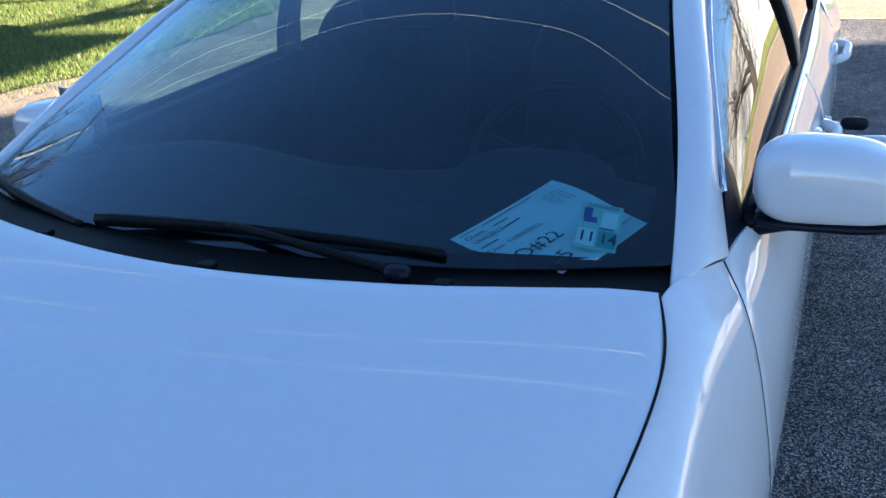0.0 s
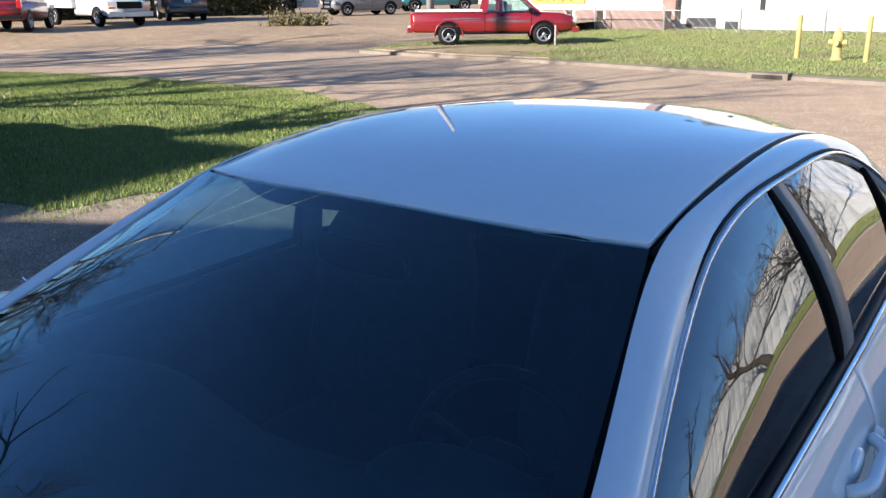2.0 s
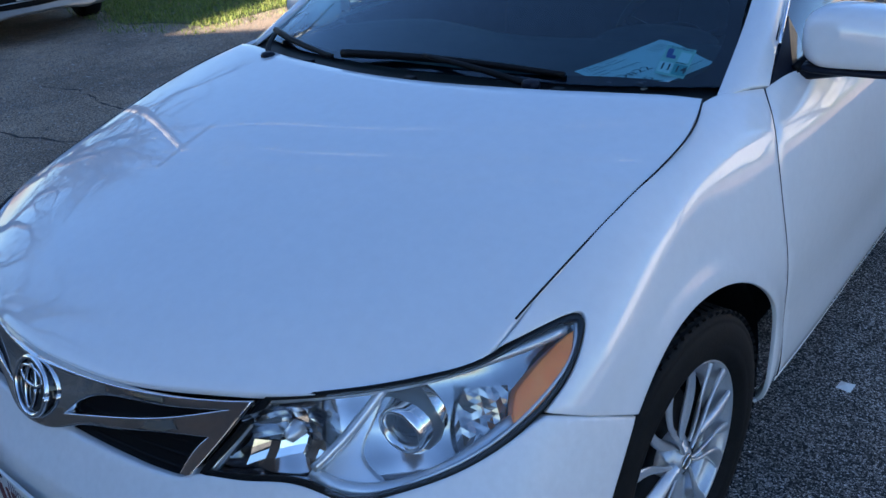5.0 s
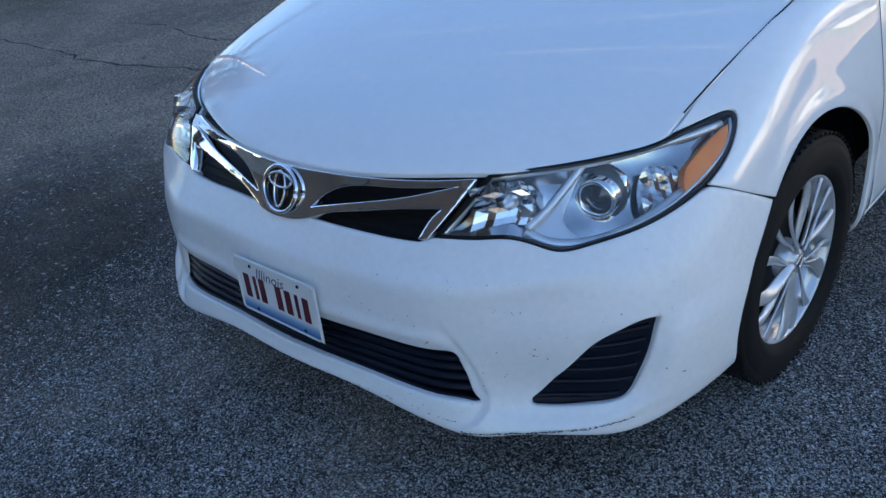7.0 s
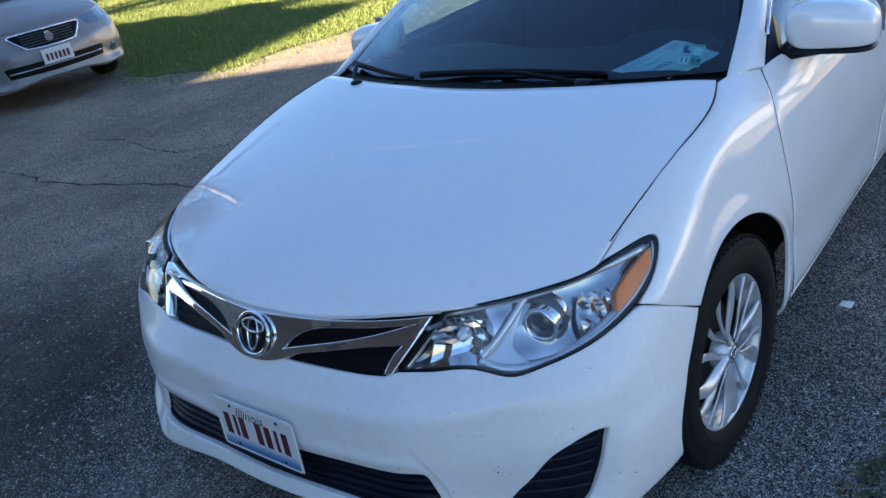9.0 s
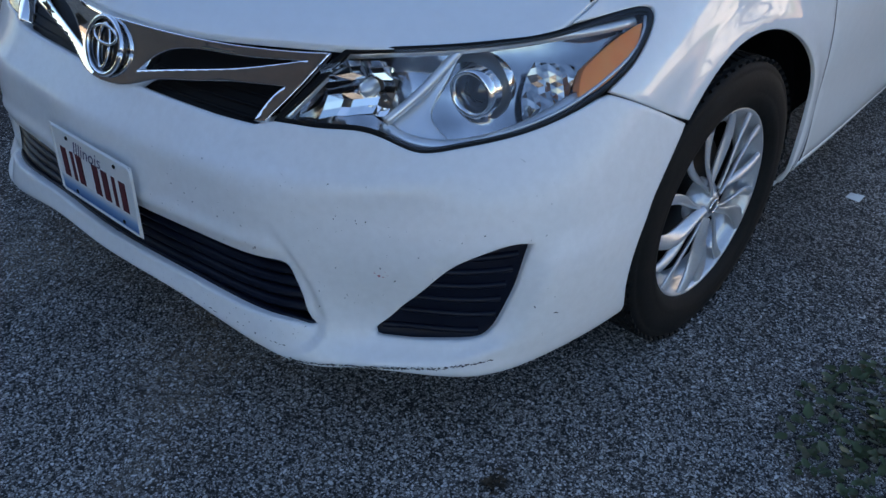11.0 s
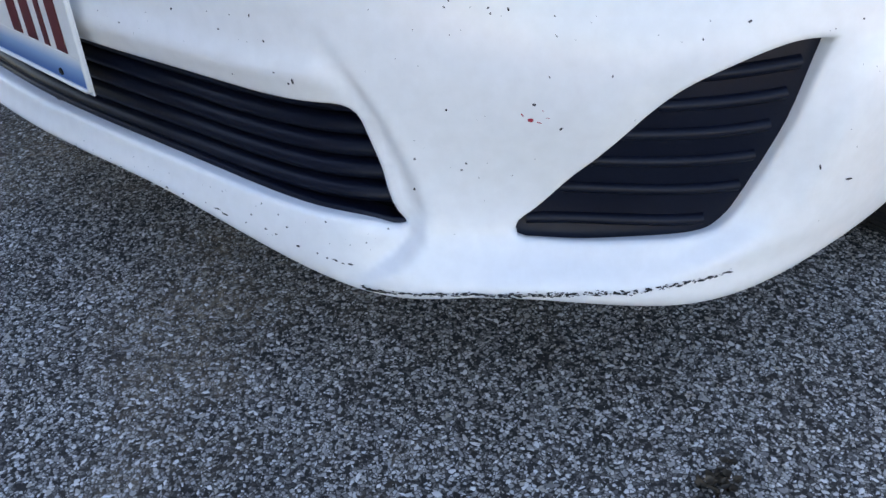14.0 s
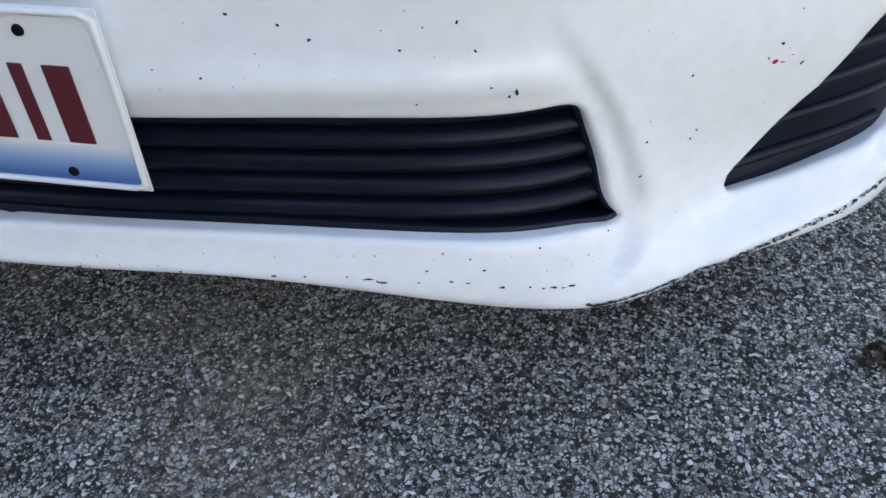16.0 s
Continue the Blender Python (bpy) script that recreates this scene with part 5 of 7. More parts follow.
# ---- inside the sedan ----
CLOTH = worn("grey_cloth", (0.022, 0.026, 0.030), (0.036, 0.040, 0.045), 30, 0.9, 0.2)
DASH = worn("dash_plastic", (0.020, 0.024, 0.028), (0.034, 0.038, 0.043), 20, 0.65, 0.2)
for m in (CLOTH, DASH):
    m.node_tree.nodes["Principled BSDF"].inputs["Specular IOR Level"].default_value = 0.1
dash_net = Surf(mirrored([section((0, .24, .97), (0, .45, .985), (0, .70, .985), (0, .80, .95), (0, .84, .75)), section((.30, .27, .97), (.30, .45, .982), (.32, .70, .99), (.32, .84, .97), (.32, .88, .75)),
                          section((.45, .31, .968), (.45, .48, .98), (.45, .72, .99), (.45, .85, .97), (.45, .88, .75)), section((.76, .44, .955), (.76, .56, .962), (.76, .72, .962), (.76, .80, .94), (.76, .84, .75))]))
whole("dashboard", trim(dash_net, path_of([(0, .24, .97, 1), (.30, .27, .97), (.74, .43, .955, 1), (.76, .6, .962), (.76, .84, .75, 1), (.32, .88, .75), (0, .84, .75, 1)], .03, False), (), .04, rim=0, whole_half=True), DASH, car, "dark dashboard")
v, f = superblob(.17, .12, .05, .8, .8)
obj("instrument_hood", [Vector((.37, .82, .955)) + p for p in v], f, DASH, car)
wheel_m = Matrix.Translation((.37, .96, .93)) @ pose(0, 0, 0, 65, 0, 0)
ring = [wheel_m @ Vector((.185 * math.cos(a), .185 * math.sin(a), 0)) for a in np.linspace(0, 2 * math.pi, 41)]
steer = obj("steering_wheel", *tube(ring, .015, 8), BLACK, car, "black steering wheel")
for a in (20, 160, 270):
    obj("wheel_spoke", *tube([wheel_m @ Vector((0, 0, -.02)), wheel_m @ Vector((.18 * math.cos(radians(a)), .18 * math.sin(radians(a)), 0))], .014, 6), BLACK, steer)
v, f = superblob(.07, .06, .03, .7, .7)
obj("wheel_hub", [wheel_m @ p for p in v], f, BLACK, steer)
for side in (.37, -.37):
    v, f = superblob(.25, .27, .09, .6, .6)
    seat = obj("front_seat", [Vector((side, 1.30, .52)) + p for p in v], f, CLOTH, car, "grey cloth front seat")
    v, f = superblob(.27, .085, .38, .6, .55)
    lean = pose(side, 1.58, .84, -14)
    obj("backrest", [lean @ Vector(p) for p in v], f, CLOTH, seat)
    v, f = superblob(.155, .06, .115, .7, .6)
    obj("headrest", [pose(side, 1.675, 1.265, -10) @ Vector(p) for p in v], f, CLOTH, seat)
v, f = superblob(.66, .10, .36, .5, .5)
bench = obj("rear_bench", [pose(0, 2.52, .78, -20) @ Vector(p) for p in v], f, CLOTH, car, "grey cloth rear bench")
part("bench_cushion", box(-.66, .66, 2.0, 2.5, .40, .56), CLOTH, bench, bevel=.04)
part("parcel_shelf", box(-.62, .62, 2.60, 3.05, .98, 1.03), DASH, car)
part("cabin_floor", box(-.72, .72, .3, 2.6, .26, .32), BLACK, car)
v, f = trim(roof_surf, path_of([(0, 1.10, 1.40, 1), (.45, 1.15, 1.38), (.53, 1.2, 1.37, 1), (.53, 1.8, 1.42), (.54, 2.48, 1.37, 1), (0, 2.53, 1.41, 1)], .05, False), (), .06, offset=-.03, rim=0, whole_half=True)
whole("headliner", (v, f), CLOTH, car)
v, f = superblob(.12, .012, .038, .5, .5)
obj("rear_view_mirror", [pose(.01, 1.03, 1.265, 10) @ Vector(p) for p in v], f, BLACK, car)
for side in (1, -1):
    part("sun_visor", box(.08, .42, 1.13, 1.28, 1.325, 1.343) if side > 0 else box(-.42, -.08, 1.13, 1.28, 1.325, 1.343), CLOTH, car, bevel=.006)
    v = [(side * x, y, z) for x, y, z in ((.775, .50, .955), (.79, 1.7, .965), (.775, 2.6, .975), (.775, 2.6, .30), (.78, .50, .30))]
    part("pillar_lining", box(.60, .66, 2.36, 2.95, .9, 1.11) if side > 0 else box(-.66, -.60, 2.36, 2.95, .9, 1.11), CLOTH, car, bevel=.02)
    obj("door_card", v, [(0, 1, 4), (1, 2, 3, 4)], DASH, car, smooth=False)


# the car's middle lies a touch to its right; its right front a touch forward of the left
seen = set()
for o in car.children_recursive:
    if o.type != "MESH" or o.data.name in seen or o.matrix_world != Matrix() and o.parent != car:
        continue
    seen.add(o.data.name)
    if o.matrix_basis != Matrix():
        continue
    n = len(o.data.vertices)
    co = np.empty(n * 3)
    o.data.vertices.foreach_get("co", co)
    co = co.reshape(-1, 3)
    near = np.clip(1 - co[:, 1] / 1.0, 0, 1)
    co[:, 0] -= .019 * np.clip((.42 - co[:, 0]) / .42, 0, 1) + (.019 + .011 * near) * np.clip(-co[:, 0] / .9, 0, 1)
    w = near * (co[:, 0] < 0)
    co[:, 1] += .03 * co[:, 0] * w
    co[:, 0] *= 1 + .015 * w
    w = ease((-co[:, 0] - .2) / .5) * ease((-co[:, 1] - .02) / .35)
    w *= np.interp(co[:, 2], (0, .60, .68, .75, .81), (.45, .45, 1, 1, 0)) * (not o.name.startswith("hood"))
    co += w[:, None] * (-.022, -.05, .012)
    o.data.vertices.foreach_set("co", co.reshape(-1))
    o.data.update()


# ---- ground ----
def ground_stuff(name, dark, mid, light, cell, patch, bump=0.6, dirt=None, blotch=0.5):
    """Worn asphalt: pale stones set in dark binder, in patches of more and less."""
    m = material(name, mid, 0.85, spec=0.2)
    where = place_of(m)
    vor = add(m, "TexVoronoi", Scale=1 / cell)
    link(m, where, vor.inputs["Vector"])
    edge = add(m, "TexVoronoi", Scale=1 / cell)
    edge.feature = "DISTANCE_TO_EDGE"
    link(m, where, edge.inputs["Vector"])
    tone = add(m, "SeparateColor")
    link(m, vor.outputs["Color"], tone.inputs[0])
    stone = ramp_of(m, tone.outputs[0], (0.18, dark), (0.5, mid), (0.82, light), (0.97, tuple(min(.7, c * 1.5) for c in light)))
    gap = ramp_of(m, edge.outputs["Distance"], (0.02, (0, 0, 0)), (0.16, (1, 1, 1)))
    big, mid_n = noise_of(m, where, patch, 6, 0.65), noise_of(m, where, patch * 9, 4)
    col = mix_of(m, gap, dark, stone)
    tint = ramp_of(m, big, (0.3, (blotch, blotch, blotch * 1.02)), (0.7, (1.15, 1.12, 1.08)))
    col = mix_of(m, 1.0, col, tint, "MULTIPLY")
    col = mix_of(m, 1.0, col, ramp_of(m, mid_n, (0.3, (max(.75, blotch),) * 3), (0.7, (1.12, 1.12, 1.12))), "MULTIPLY")
    if dirt:
        # trodden dirt in patches, more of it on the far side of the lot
        sep = add(m, "SeparateXYZ")
        link(m, where, sep.inputs[0])
        far = add(m, "MapRange")
        for key, value in (("From Min", 0.5), ("From Max", -4.0), ("To Min", -0.12), ("To Max", 0.24)):
            far.inputs[key].default_value = value
        link(m, sep.outputs["X"], far.inputs["Value"])
        more = add(m, "Math")
        link(m, noise_of(m, where, 0.55, 7, 0.68), more.inputs[0])
        link(m, far.outputs[0], more.inputs[1])
        grit = noise_of(m, where, 62, 6, 0.8)
        soil = mix_of(m, mid_n, tuple(c * .6 for c in dirt), tuple(c * 1.25 for c in dirt))
        soil = mix_of(m, 1.0, soil, ramp_of(m, grit, (0.40, (0.28, 0.27, 0.26)), (0.50, (0.95, 0.95, 0.95)), (0.60, (2.1, 2.05, 2.0))), "MULTIPLY")
        soil = mix_of(m, 1.0, soil, tint, "MULTIPLY")
        col = mix_of(m, ramp_of(m, more.outputs[0], (0.47, (0, 0, 0)), (0.66, (.8, .8, .8))), col, soil)
        # a ragged patch before the car, its colour multiplied darker
        gap_ = add(m, "VectorMath")
        gap_.operation = "DISTANCE"
        link(m, where, gap_.inputs[0])
        gap_.inputs[1].default_value = (-1.9, -1.1, 0)
        ragged = add(m, "Math")
        ragged.operation = "MULTIPLY_ADD"
        link(m, noise_of(m, where, 1.6, 6, 0.7), ragged.inputs[0])
        ragged.inputs[1].default_value = 1.3
        link(m, gap_.outputs["Value"], ragged.inputs[2])
        share = add(m, "MapRange")
        for key, value in (("From Min", 1.3), ("From Max", 2.2), ("To Min", 1.0), ("To Max", 0.0)):
            share.inputs[key].default_value = value
        link(m, ragged.outputs[0], share.inputs["Value"])
        col = mix_of(m, share.outputs[0], col, mix_of(m, 1.0, col, (0.42, 0.40, 0.39), "MULTIPLY"))
    link(m, col, base(m))
    bump_of(m, edge.outputs["Distance"], bump, cell * 0.8)
    return m


ASPHALT = ground_stuff("worn_asphalt", (0.038, 0.035, 0.033), (0.23, 0.22, 0.207), (0.58, 0.56, 0.53), 0.0050, 0.8, dirt=(0.36, 0.28, 0.20))
CONCRETE = ground_stuff("pale_street", (0.307, 0.226, 0.148), (0.383, 0.287, 0.191), (0.429, 0.336, 0.238), 0.02, 0.25, 0.1, blotch=0.92)
GRAVEL = ground_stuff("pale_gravel", (0.249, 0.18, 0.11), (0.336, 0.252, 0.165), (0.389, 0.31, 0.217), 0.03, 0.3, 0.3, blotch=0.8)
SOIL = worn("lawn_soil", (0.048, 0.06, 0.02), (0.096, 0.104, 0.04), 0.7, 0.95, 0.4)
STONE = worn("kerb_concrete", (0.136, 0.112, 0.0837), (0.198, 0.164, 0.124), 2.0, 0.9, 0.2)


def sheet(name, line, z, mat, label, category, deep=0.25, kind="structure"):
    """A flat piece of ground inside a line, with thickness."""
    bm = bmesh.new()
    f = bm.faces.new([bm.verts.new((x, y, z)) for x, y in line])
    r = bmesh.ops.extrude_face_region(bm, geom=[f])
    bmesh.ops.translate(bm, verts=[v for v in r["geom"] if isinstance(v, bmesh.types.BMVert)], vec=(0, 0, -deep))
    return tagged(part(name, bm, mat), label, category, kind=kind)


def wavy(line, amount, step=0.6):
    """A line broken into short uneven steps."""
    out = []
    for (ax, ay), (bx, by) in zip(line, line[1:] + line[:1]):
        n = max(1, int(math.hypot(bx - ax, by - ay) / step))
        for i in range(n):
            x, y = ax + (bx - ax) * i / n, ay + (by - ay) * i / n
            out.append((x + amount * noise.noise((x * .9, y * .9, 1.3)), y + amount * noise.noise((x * .9, y * .9, 7.1))))
    return out


tagged(part("ground", box(-900, 900, -900, 900, -3, 0), ASPHALT), "worn grey asphalt with pale stone chips", "ground", kind="structure")
KERB = [(-16.01, 19.24), (-14.88, 19.1), (-9.58, 18.76), (-3.53, 17.72), (-1.82, 17.49), (5.74, 16.64), (18.99, 15.5), (66.29, 12.28)]
road_line = [(-120, 4.5), (-40, 9.0), (-20.6, 9.4), (-12.4, 10.4), (-9.1, 10.0), (-6.5, 9.0), (-5.2, 7.6), (0, 7.8), (10, 8.4), (30, 7.4), (70, 5.0)] + KERB[::-1] + [(-25, 20.2), (-35.2, 17.2), (-120, 8.0)]
sheet("road", road_line, 0.008, CONCRETE, "pale concrete street in low sunlight", "road")
sheet("drive", [(-17.0, 20.4), (-15, 24), (-20, 30), (-30, 70), (-60, 70), (-75, 34), (-60, 12), (-35.2, 17.2), (-25, 20.2)], 0.004, GRAVEL, "pale dirt yard across the street", "ground")
def yard_rise(x, y):
    """The dirt yard climbs a little beyond the street."""
    k = min(1, max(0, (math.hypot(x - 1.3, y + .3) - 30.5) / 6.5))
    return -.06 + .50 * k * k * (3 - 2 * k)
xs, ys = [-74 + 1.5 * i for i in range(40)], [8 + 1.5 * j for j in range(44)]
tagged(obj("yard", [(x, y, yard_rise(x, y)) for x in xs for y in ys], [(i * 44 + j, (i + 1) * 44 + j, (i + 1) * 44 + j + 1, i * 44 + j + 1) for i in range(39) for j in range(43)], GRAVEL), "pale dirt yard rising behind the street", "ground", kind="structure")
LAWN = wavy([(-60, 3.0), (-14, 3.4), (-9.2, 4.0), (-7.6, 3.5), (-6.7, 3.25), (-5.8, 3.35), (-5.4, 4.7), (-5.5, 6.6), (-5.6, 8.7), (-6.3, 9.5), (-7.8, 10.15), (-8.9, 10.6), (-10.9, 11.2), (-14.3, 11.1), (-19.5, 10.2), (-40, 9.0), (-60, 7)], 0.28, 0.25)
sheet("lawn", LAWN, 0.006, SOIL, "green lawn strip along the street, partly shaded", "lawn")
VERGE = [(x, y + 0.16) for x, y in KERB] + [(70, 40), (-14, 40), (-17, 34), (-15.8, 27), (-16.6, 22)]
sheet("bare_dirt", wavy([(-15.6, 19.3), (-13, 19.2), (-9.6, 18.9), (-9.4, 19.35), (-11.6, 20.3), (-10.8, 21.9), (-11.6, 22.6), (-14.0, 22.3), (-15.3, 21.3)], .35, .3), 0.128, GRAVEL, "bare trodden dirt at the corner of the verge", "ground")
sheet("verge", VERGE, 0.10, worn("verge_turf", (0.09, 0.125, 0.026), (0.16, 0.185, 0.046), 0.6, 0.95, 0.4), "grass verge with dry patches beyond the street", "lawn")
v, f = [], []
for x, y in [tuple(p[:2]) for p in curve([(a, b, 0) for a, b in KERB], 60)]:
    v += [(x, y - .02, 0), (x, y, .08), (x, y + .15, .105), (x, y + .16, 0)]
f = [(i * 4 + j, (i + 1) * 4 + j, (i + 1) * 4 + j + 1, i * 4 + j + 1)[::-1] for i in range(59) for j in range(3)]
tagged(obj("kerb", v, f, STONE, smooth=False), "weathered concrete kerb along the verge", "kerb", kind="structure")


def blades(name, line, count, height, width, seed, mat, label, z=0.03, box_=None):
    """Single grass blades, one triangle each, inside a line."""
    rng = np.random.default_rng(seed)
    poly = np.array(line)
    lo, hi = (poly.min(0), poly.max(0)) if box_ is None else (np.array(box_[:2]), np.array(box_[2:]))
    p = rng.uniform(lo, hi, (int(count * 2.2), 2))
    p = p[inside(poly, p)][:count]
    n = len(p)
    a = rng.uniform(0, 2 * np.pi, n)
    h = height * rng.uniform(.45, 1.25, n)
    side = np.stack([np.cos(a), np.sin(a)], 1) * (width * rng.uniform(.6, 1.3, n))[:, None] / 2
    lean = rng.normal(0, .45, (n, 2)) * h[:, None]
    v = np.empty((n, 3, 3))
    v[:, 0, :2], v[:, 1, :2], v[:, 2, :2] = p - side, p + side, p + lean
    v[:, 0, 2], v[:, 1, 2], v[:, 2, 2] = z - .01, z - .01, z + h
    me = bpy.data.meshes.new(name)
    me.vertices.add(n * 3)
    me.vertices.foreach_set("co", v.reshape(-1))
    me.loops.add(n * 3)
    me.loops.foreach_set("vertex_index", np.arange(n * 3, dtype=np.int32))
    me.polygons.add(n)
    me.polygons.foreach_set("loop_start", np.arange(0, n * 3, 3, dtype=np.int32))
    me.update(calc_edges=True)
    me.materials.append(mat)
    return tagged(new(name, me), label, "grass", kind="stuff")


def by_island(name, stops, rough=0.8, patches=None):
    """Colour that varies from piece to piece of one mesh."""
    m = material(name, stops[0][1], rough)
    g = add(m, "NewGeometry")
    col = ramp_of(m, g.outputs["Random Per Island"], *stops)
    if patches:
        n = noise_of(m, place_of(m), patches[0], 4)
        col = mix_of(m, ramp_of(m, n, (0.45, (0, 0, 0)), (0.68, (1, 1, 1))), col, patches[1])
    link(m, col, base(m))
    return m


BLADE = by_island("grass_blades", ((0.0, (0.0792, 0.132, 0.0165)), (0.5, (0.158, 0.224, 0.0297)), (0.85, (0.238, 0.277, 0.0528)), (1.0, (0.317, 0.284, 0.132))), 0.7)
BLADE_DRY = by_island("verge_blades", ((0.0, (0.099, 0.139, 0.0264)), (0.5, (0.172, 0.211, 0.0462)), (1.0, (0.277, 0.251, 0.106))), 0.7, (0.35, (0.178, 0.145, 0.0726)))
blades("lawn_grass", LAWN, 300000, .045, .009, 1, BLADE, "short green grass blades on the lawn", .010, box_=(-26, 3, -5.2, 11.4))
blades("grass_fringe", [(x + .30, y - .34) for x, y in LAWN], 9000, .04, .010, 8, BLADE, "ragged tufts where the lawn meets the lot", .008, box_=(-12, 2.6, -4.9, 6.0))
blades("verge_grass", VERGE, 190000, .055, .016, 2, BLADE_DRY, "grass blades, dry near the kerb", .10, box_=(-17, 18, 16, 36))
LEAF = by_island("fallen_leaves", ((0.0, (0.21, 0.14, 0.063)), (1.0, (0.315, 0.252, 0.14))))
blades("fallen_leaves", LAWN, 260, .03, .07, 3, LEAF, "scattered dry leaves on the lawn", .03, box_=(-16, 3, -5.4, 9))

# loose stone chips near the sedan's front
def chips(name, count, x0, x1, y0, y1, lo, hi, seed, mat, label, flat=.5):
    rng = np.random.default_rng(seed)
    octa = np.array([(1, 0, 0), (.3, .95, .1), (-.8, .6, 0), (-.9, -.5, .1), (.2, -1, 0), (.1, .1, .9), (-.1, 0, -.6)])
    tri = np.array([(0, 1, 5), (1, 2, 5), (2, 3, 5), (3, 4, 5), (4, 0, 5)])
    n = count
    p = np.stack([rng.uniform(x0, x1, n), rng.uniform(y0, y1, n)], 1)
    # the strewing thins out raggedly towards its edges
    gap = np.minimum(np.minimum(p[:, 0] - x0, x1 - p[:, 0]), np.minimum(p[:, 1] - y0, y1 - p[:, 1])) / (.22 * min(x1 - x0, y1 - y0))
    wave = np.sin(p[:, 0] * 5.1 + np.sin(p[:, 1] * 3.7)) * np.sin(p[:, 1] * 4.3 + 1.2)
    p = p[rng.random(n) < np.clip(gap + .25 * wave, 0, 1)]
    n = len(p)
    s = lo + (hi - lo) * rng.random(n) ** 3
    a = rng.uniform(0, 2 * np.pi, n)
    base_v = octa[None] * rng.uniform(.5, 1.3, (n, 7, 3)) * s[:, None, None]
    base_v[..., 0] *= rng.uniform(.8, 1.7, (n, 1))
    base_v[..., 1] *= rng.uniform(.45, 1.0, (n, 1))
    base_v[..., 2] *= flat
    c, k = np.cos(a)[:, None], np.sin(a)[:, None]
    v = np.stack([base_v[..., 0] * c - base_v[..., 1] * k + p[:, :1], base_v[..., 0] * k + base_v[..., 1] * c + p[:, 1:], base_v[..., 2] + .0005], -1)[:, :6]
    f = (tri[None] + 6 * np.arange(n)[:, None, None]).reshape(-1, 3)
    me = bpy.data.meshes.new(name)
    me.vertices.add(n * 6)
    me.vertices.foreach_set("co", v.reshape(-1))
    me.loops.add(len(f) * 3)
    me.loops.foreach_set("vertex_index", f.reshape(-1).astype(np.int32))
    me.polygons.add(len(f))
    me.polygons.foreach_set("loop_start", np.arange(0, len(f) * 3, 3, dtype=np.int32))
    me.update(calc_edges=True)
    me.materials.append(mat)
    return tagged(new(name, me), label, "gravel", kind="stuff")


CHIP = by_island("stone_chips", ((0.0, (0.09, 0.083, 0.076)), (0.25, (0.27, 0.255, 0.24)), (0.5, (0.42, 0.40, 0.375)), (0.62, (0.40, 0.345, 0.28)), (0.7, (0.56, 0.54, 0.51)), (1.0, (0.76, 0.74, 0.71))), 0.8)
chips("stone_chips", 210000, -1.5, 2.1, -1.95, .55, .0010, .0044, 5, CHIP, "small pale stone chips bedded in asphalt")
LOTSTONE = by_island("lot_stones", ((0.0, (0.06, 0.054, 0.047)), (0.45, (0.16, 0.145, 0.125)), (0.85, (0.30, 0.275, 0.245)), (1.0, (0.46, 0.43, 0.39))), 0.85)
chips("lot_gravel", 110000, -9.0, -.8, -2.2, 6.5, .003, .012, 6, LOTSTONE, "loose gravel strewn over the lot")
# cracks in the lot
CRACK = worn("crack_soil", (0.02, 0.018, 0.016), (0.05, 0.042, 0.035), 6, 0.95)
def crack(points, wide, seed):
    rng = random.Random(seed)
    c = curve([(*p, 0) for p in points], 40)
    v = []
    for p in c:
        j = rng.uniform(-.03, .03)
        w = wide * rng.uniform(.1, 1.0)
        v += [(p[0] + j, p[1] + j - w, .002), (p[0] + j, p[1] + j + w, .002)]
    tagged(obj("crack", v, [(2 * i, 2 * i + 2, 2 * i + 3, 2 * i + 1) for i in range(39)], CRACK, smooth=False), "dark crack in the asphalt", "crack", kind="structure")
crack([(-7.5, .5), (-5.3, .84), (-4.3, .80), (-3.3, 1.02), (-2.2, .9)], .018, 1)
crack([(-5.4, 1.5), (-4.6, 1.6), (-3.9, 1.5), (-3.2, 1.9), (-2.7, 1.7)], .012, 2)
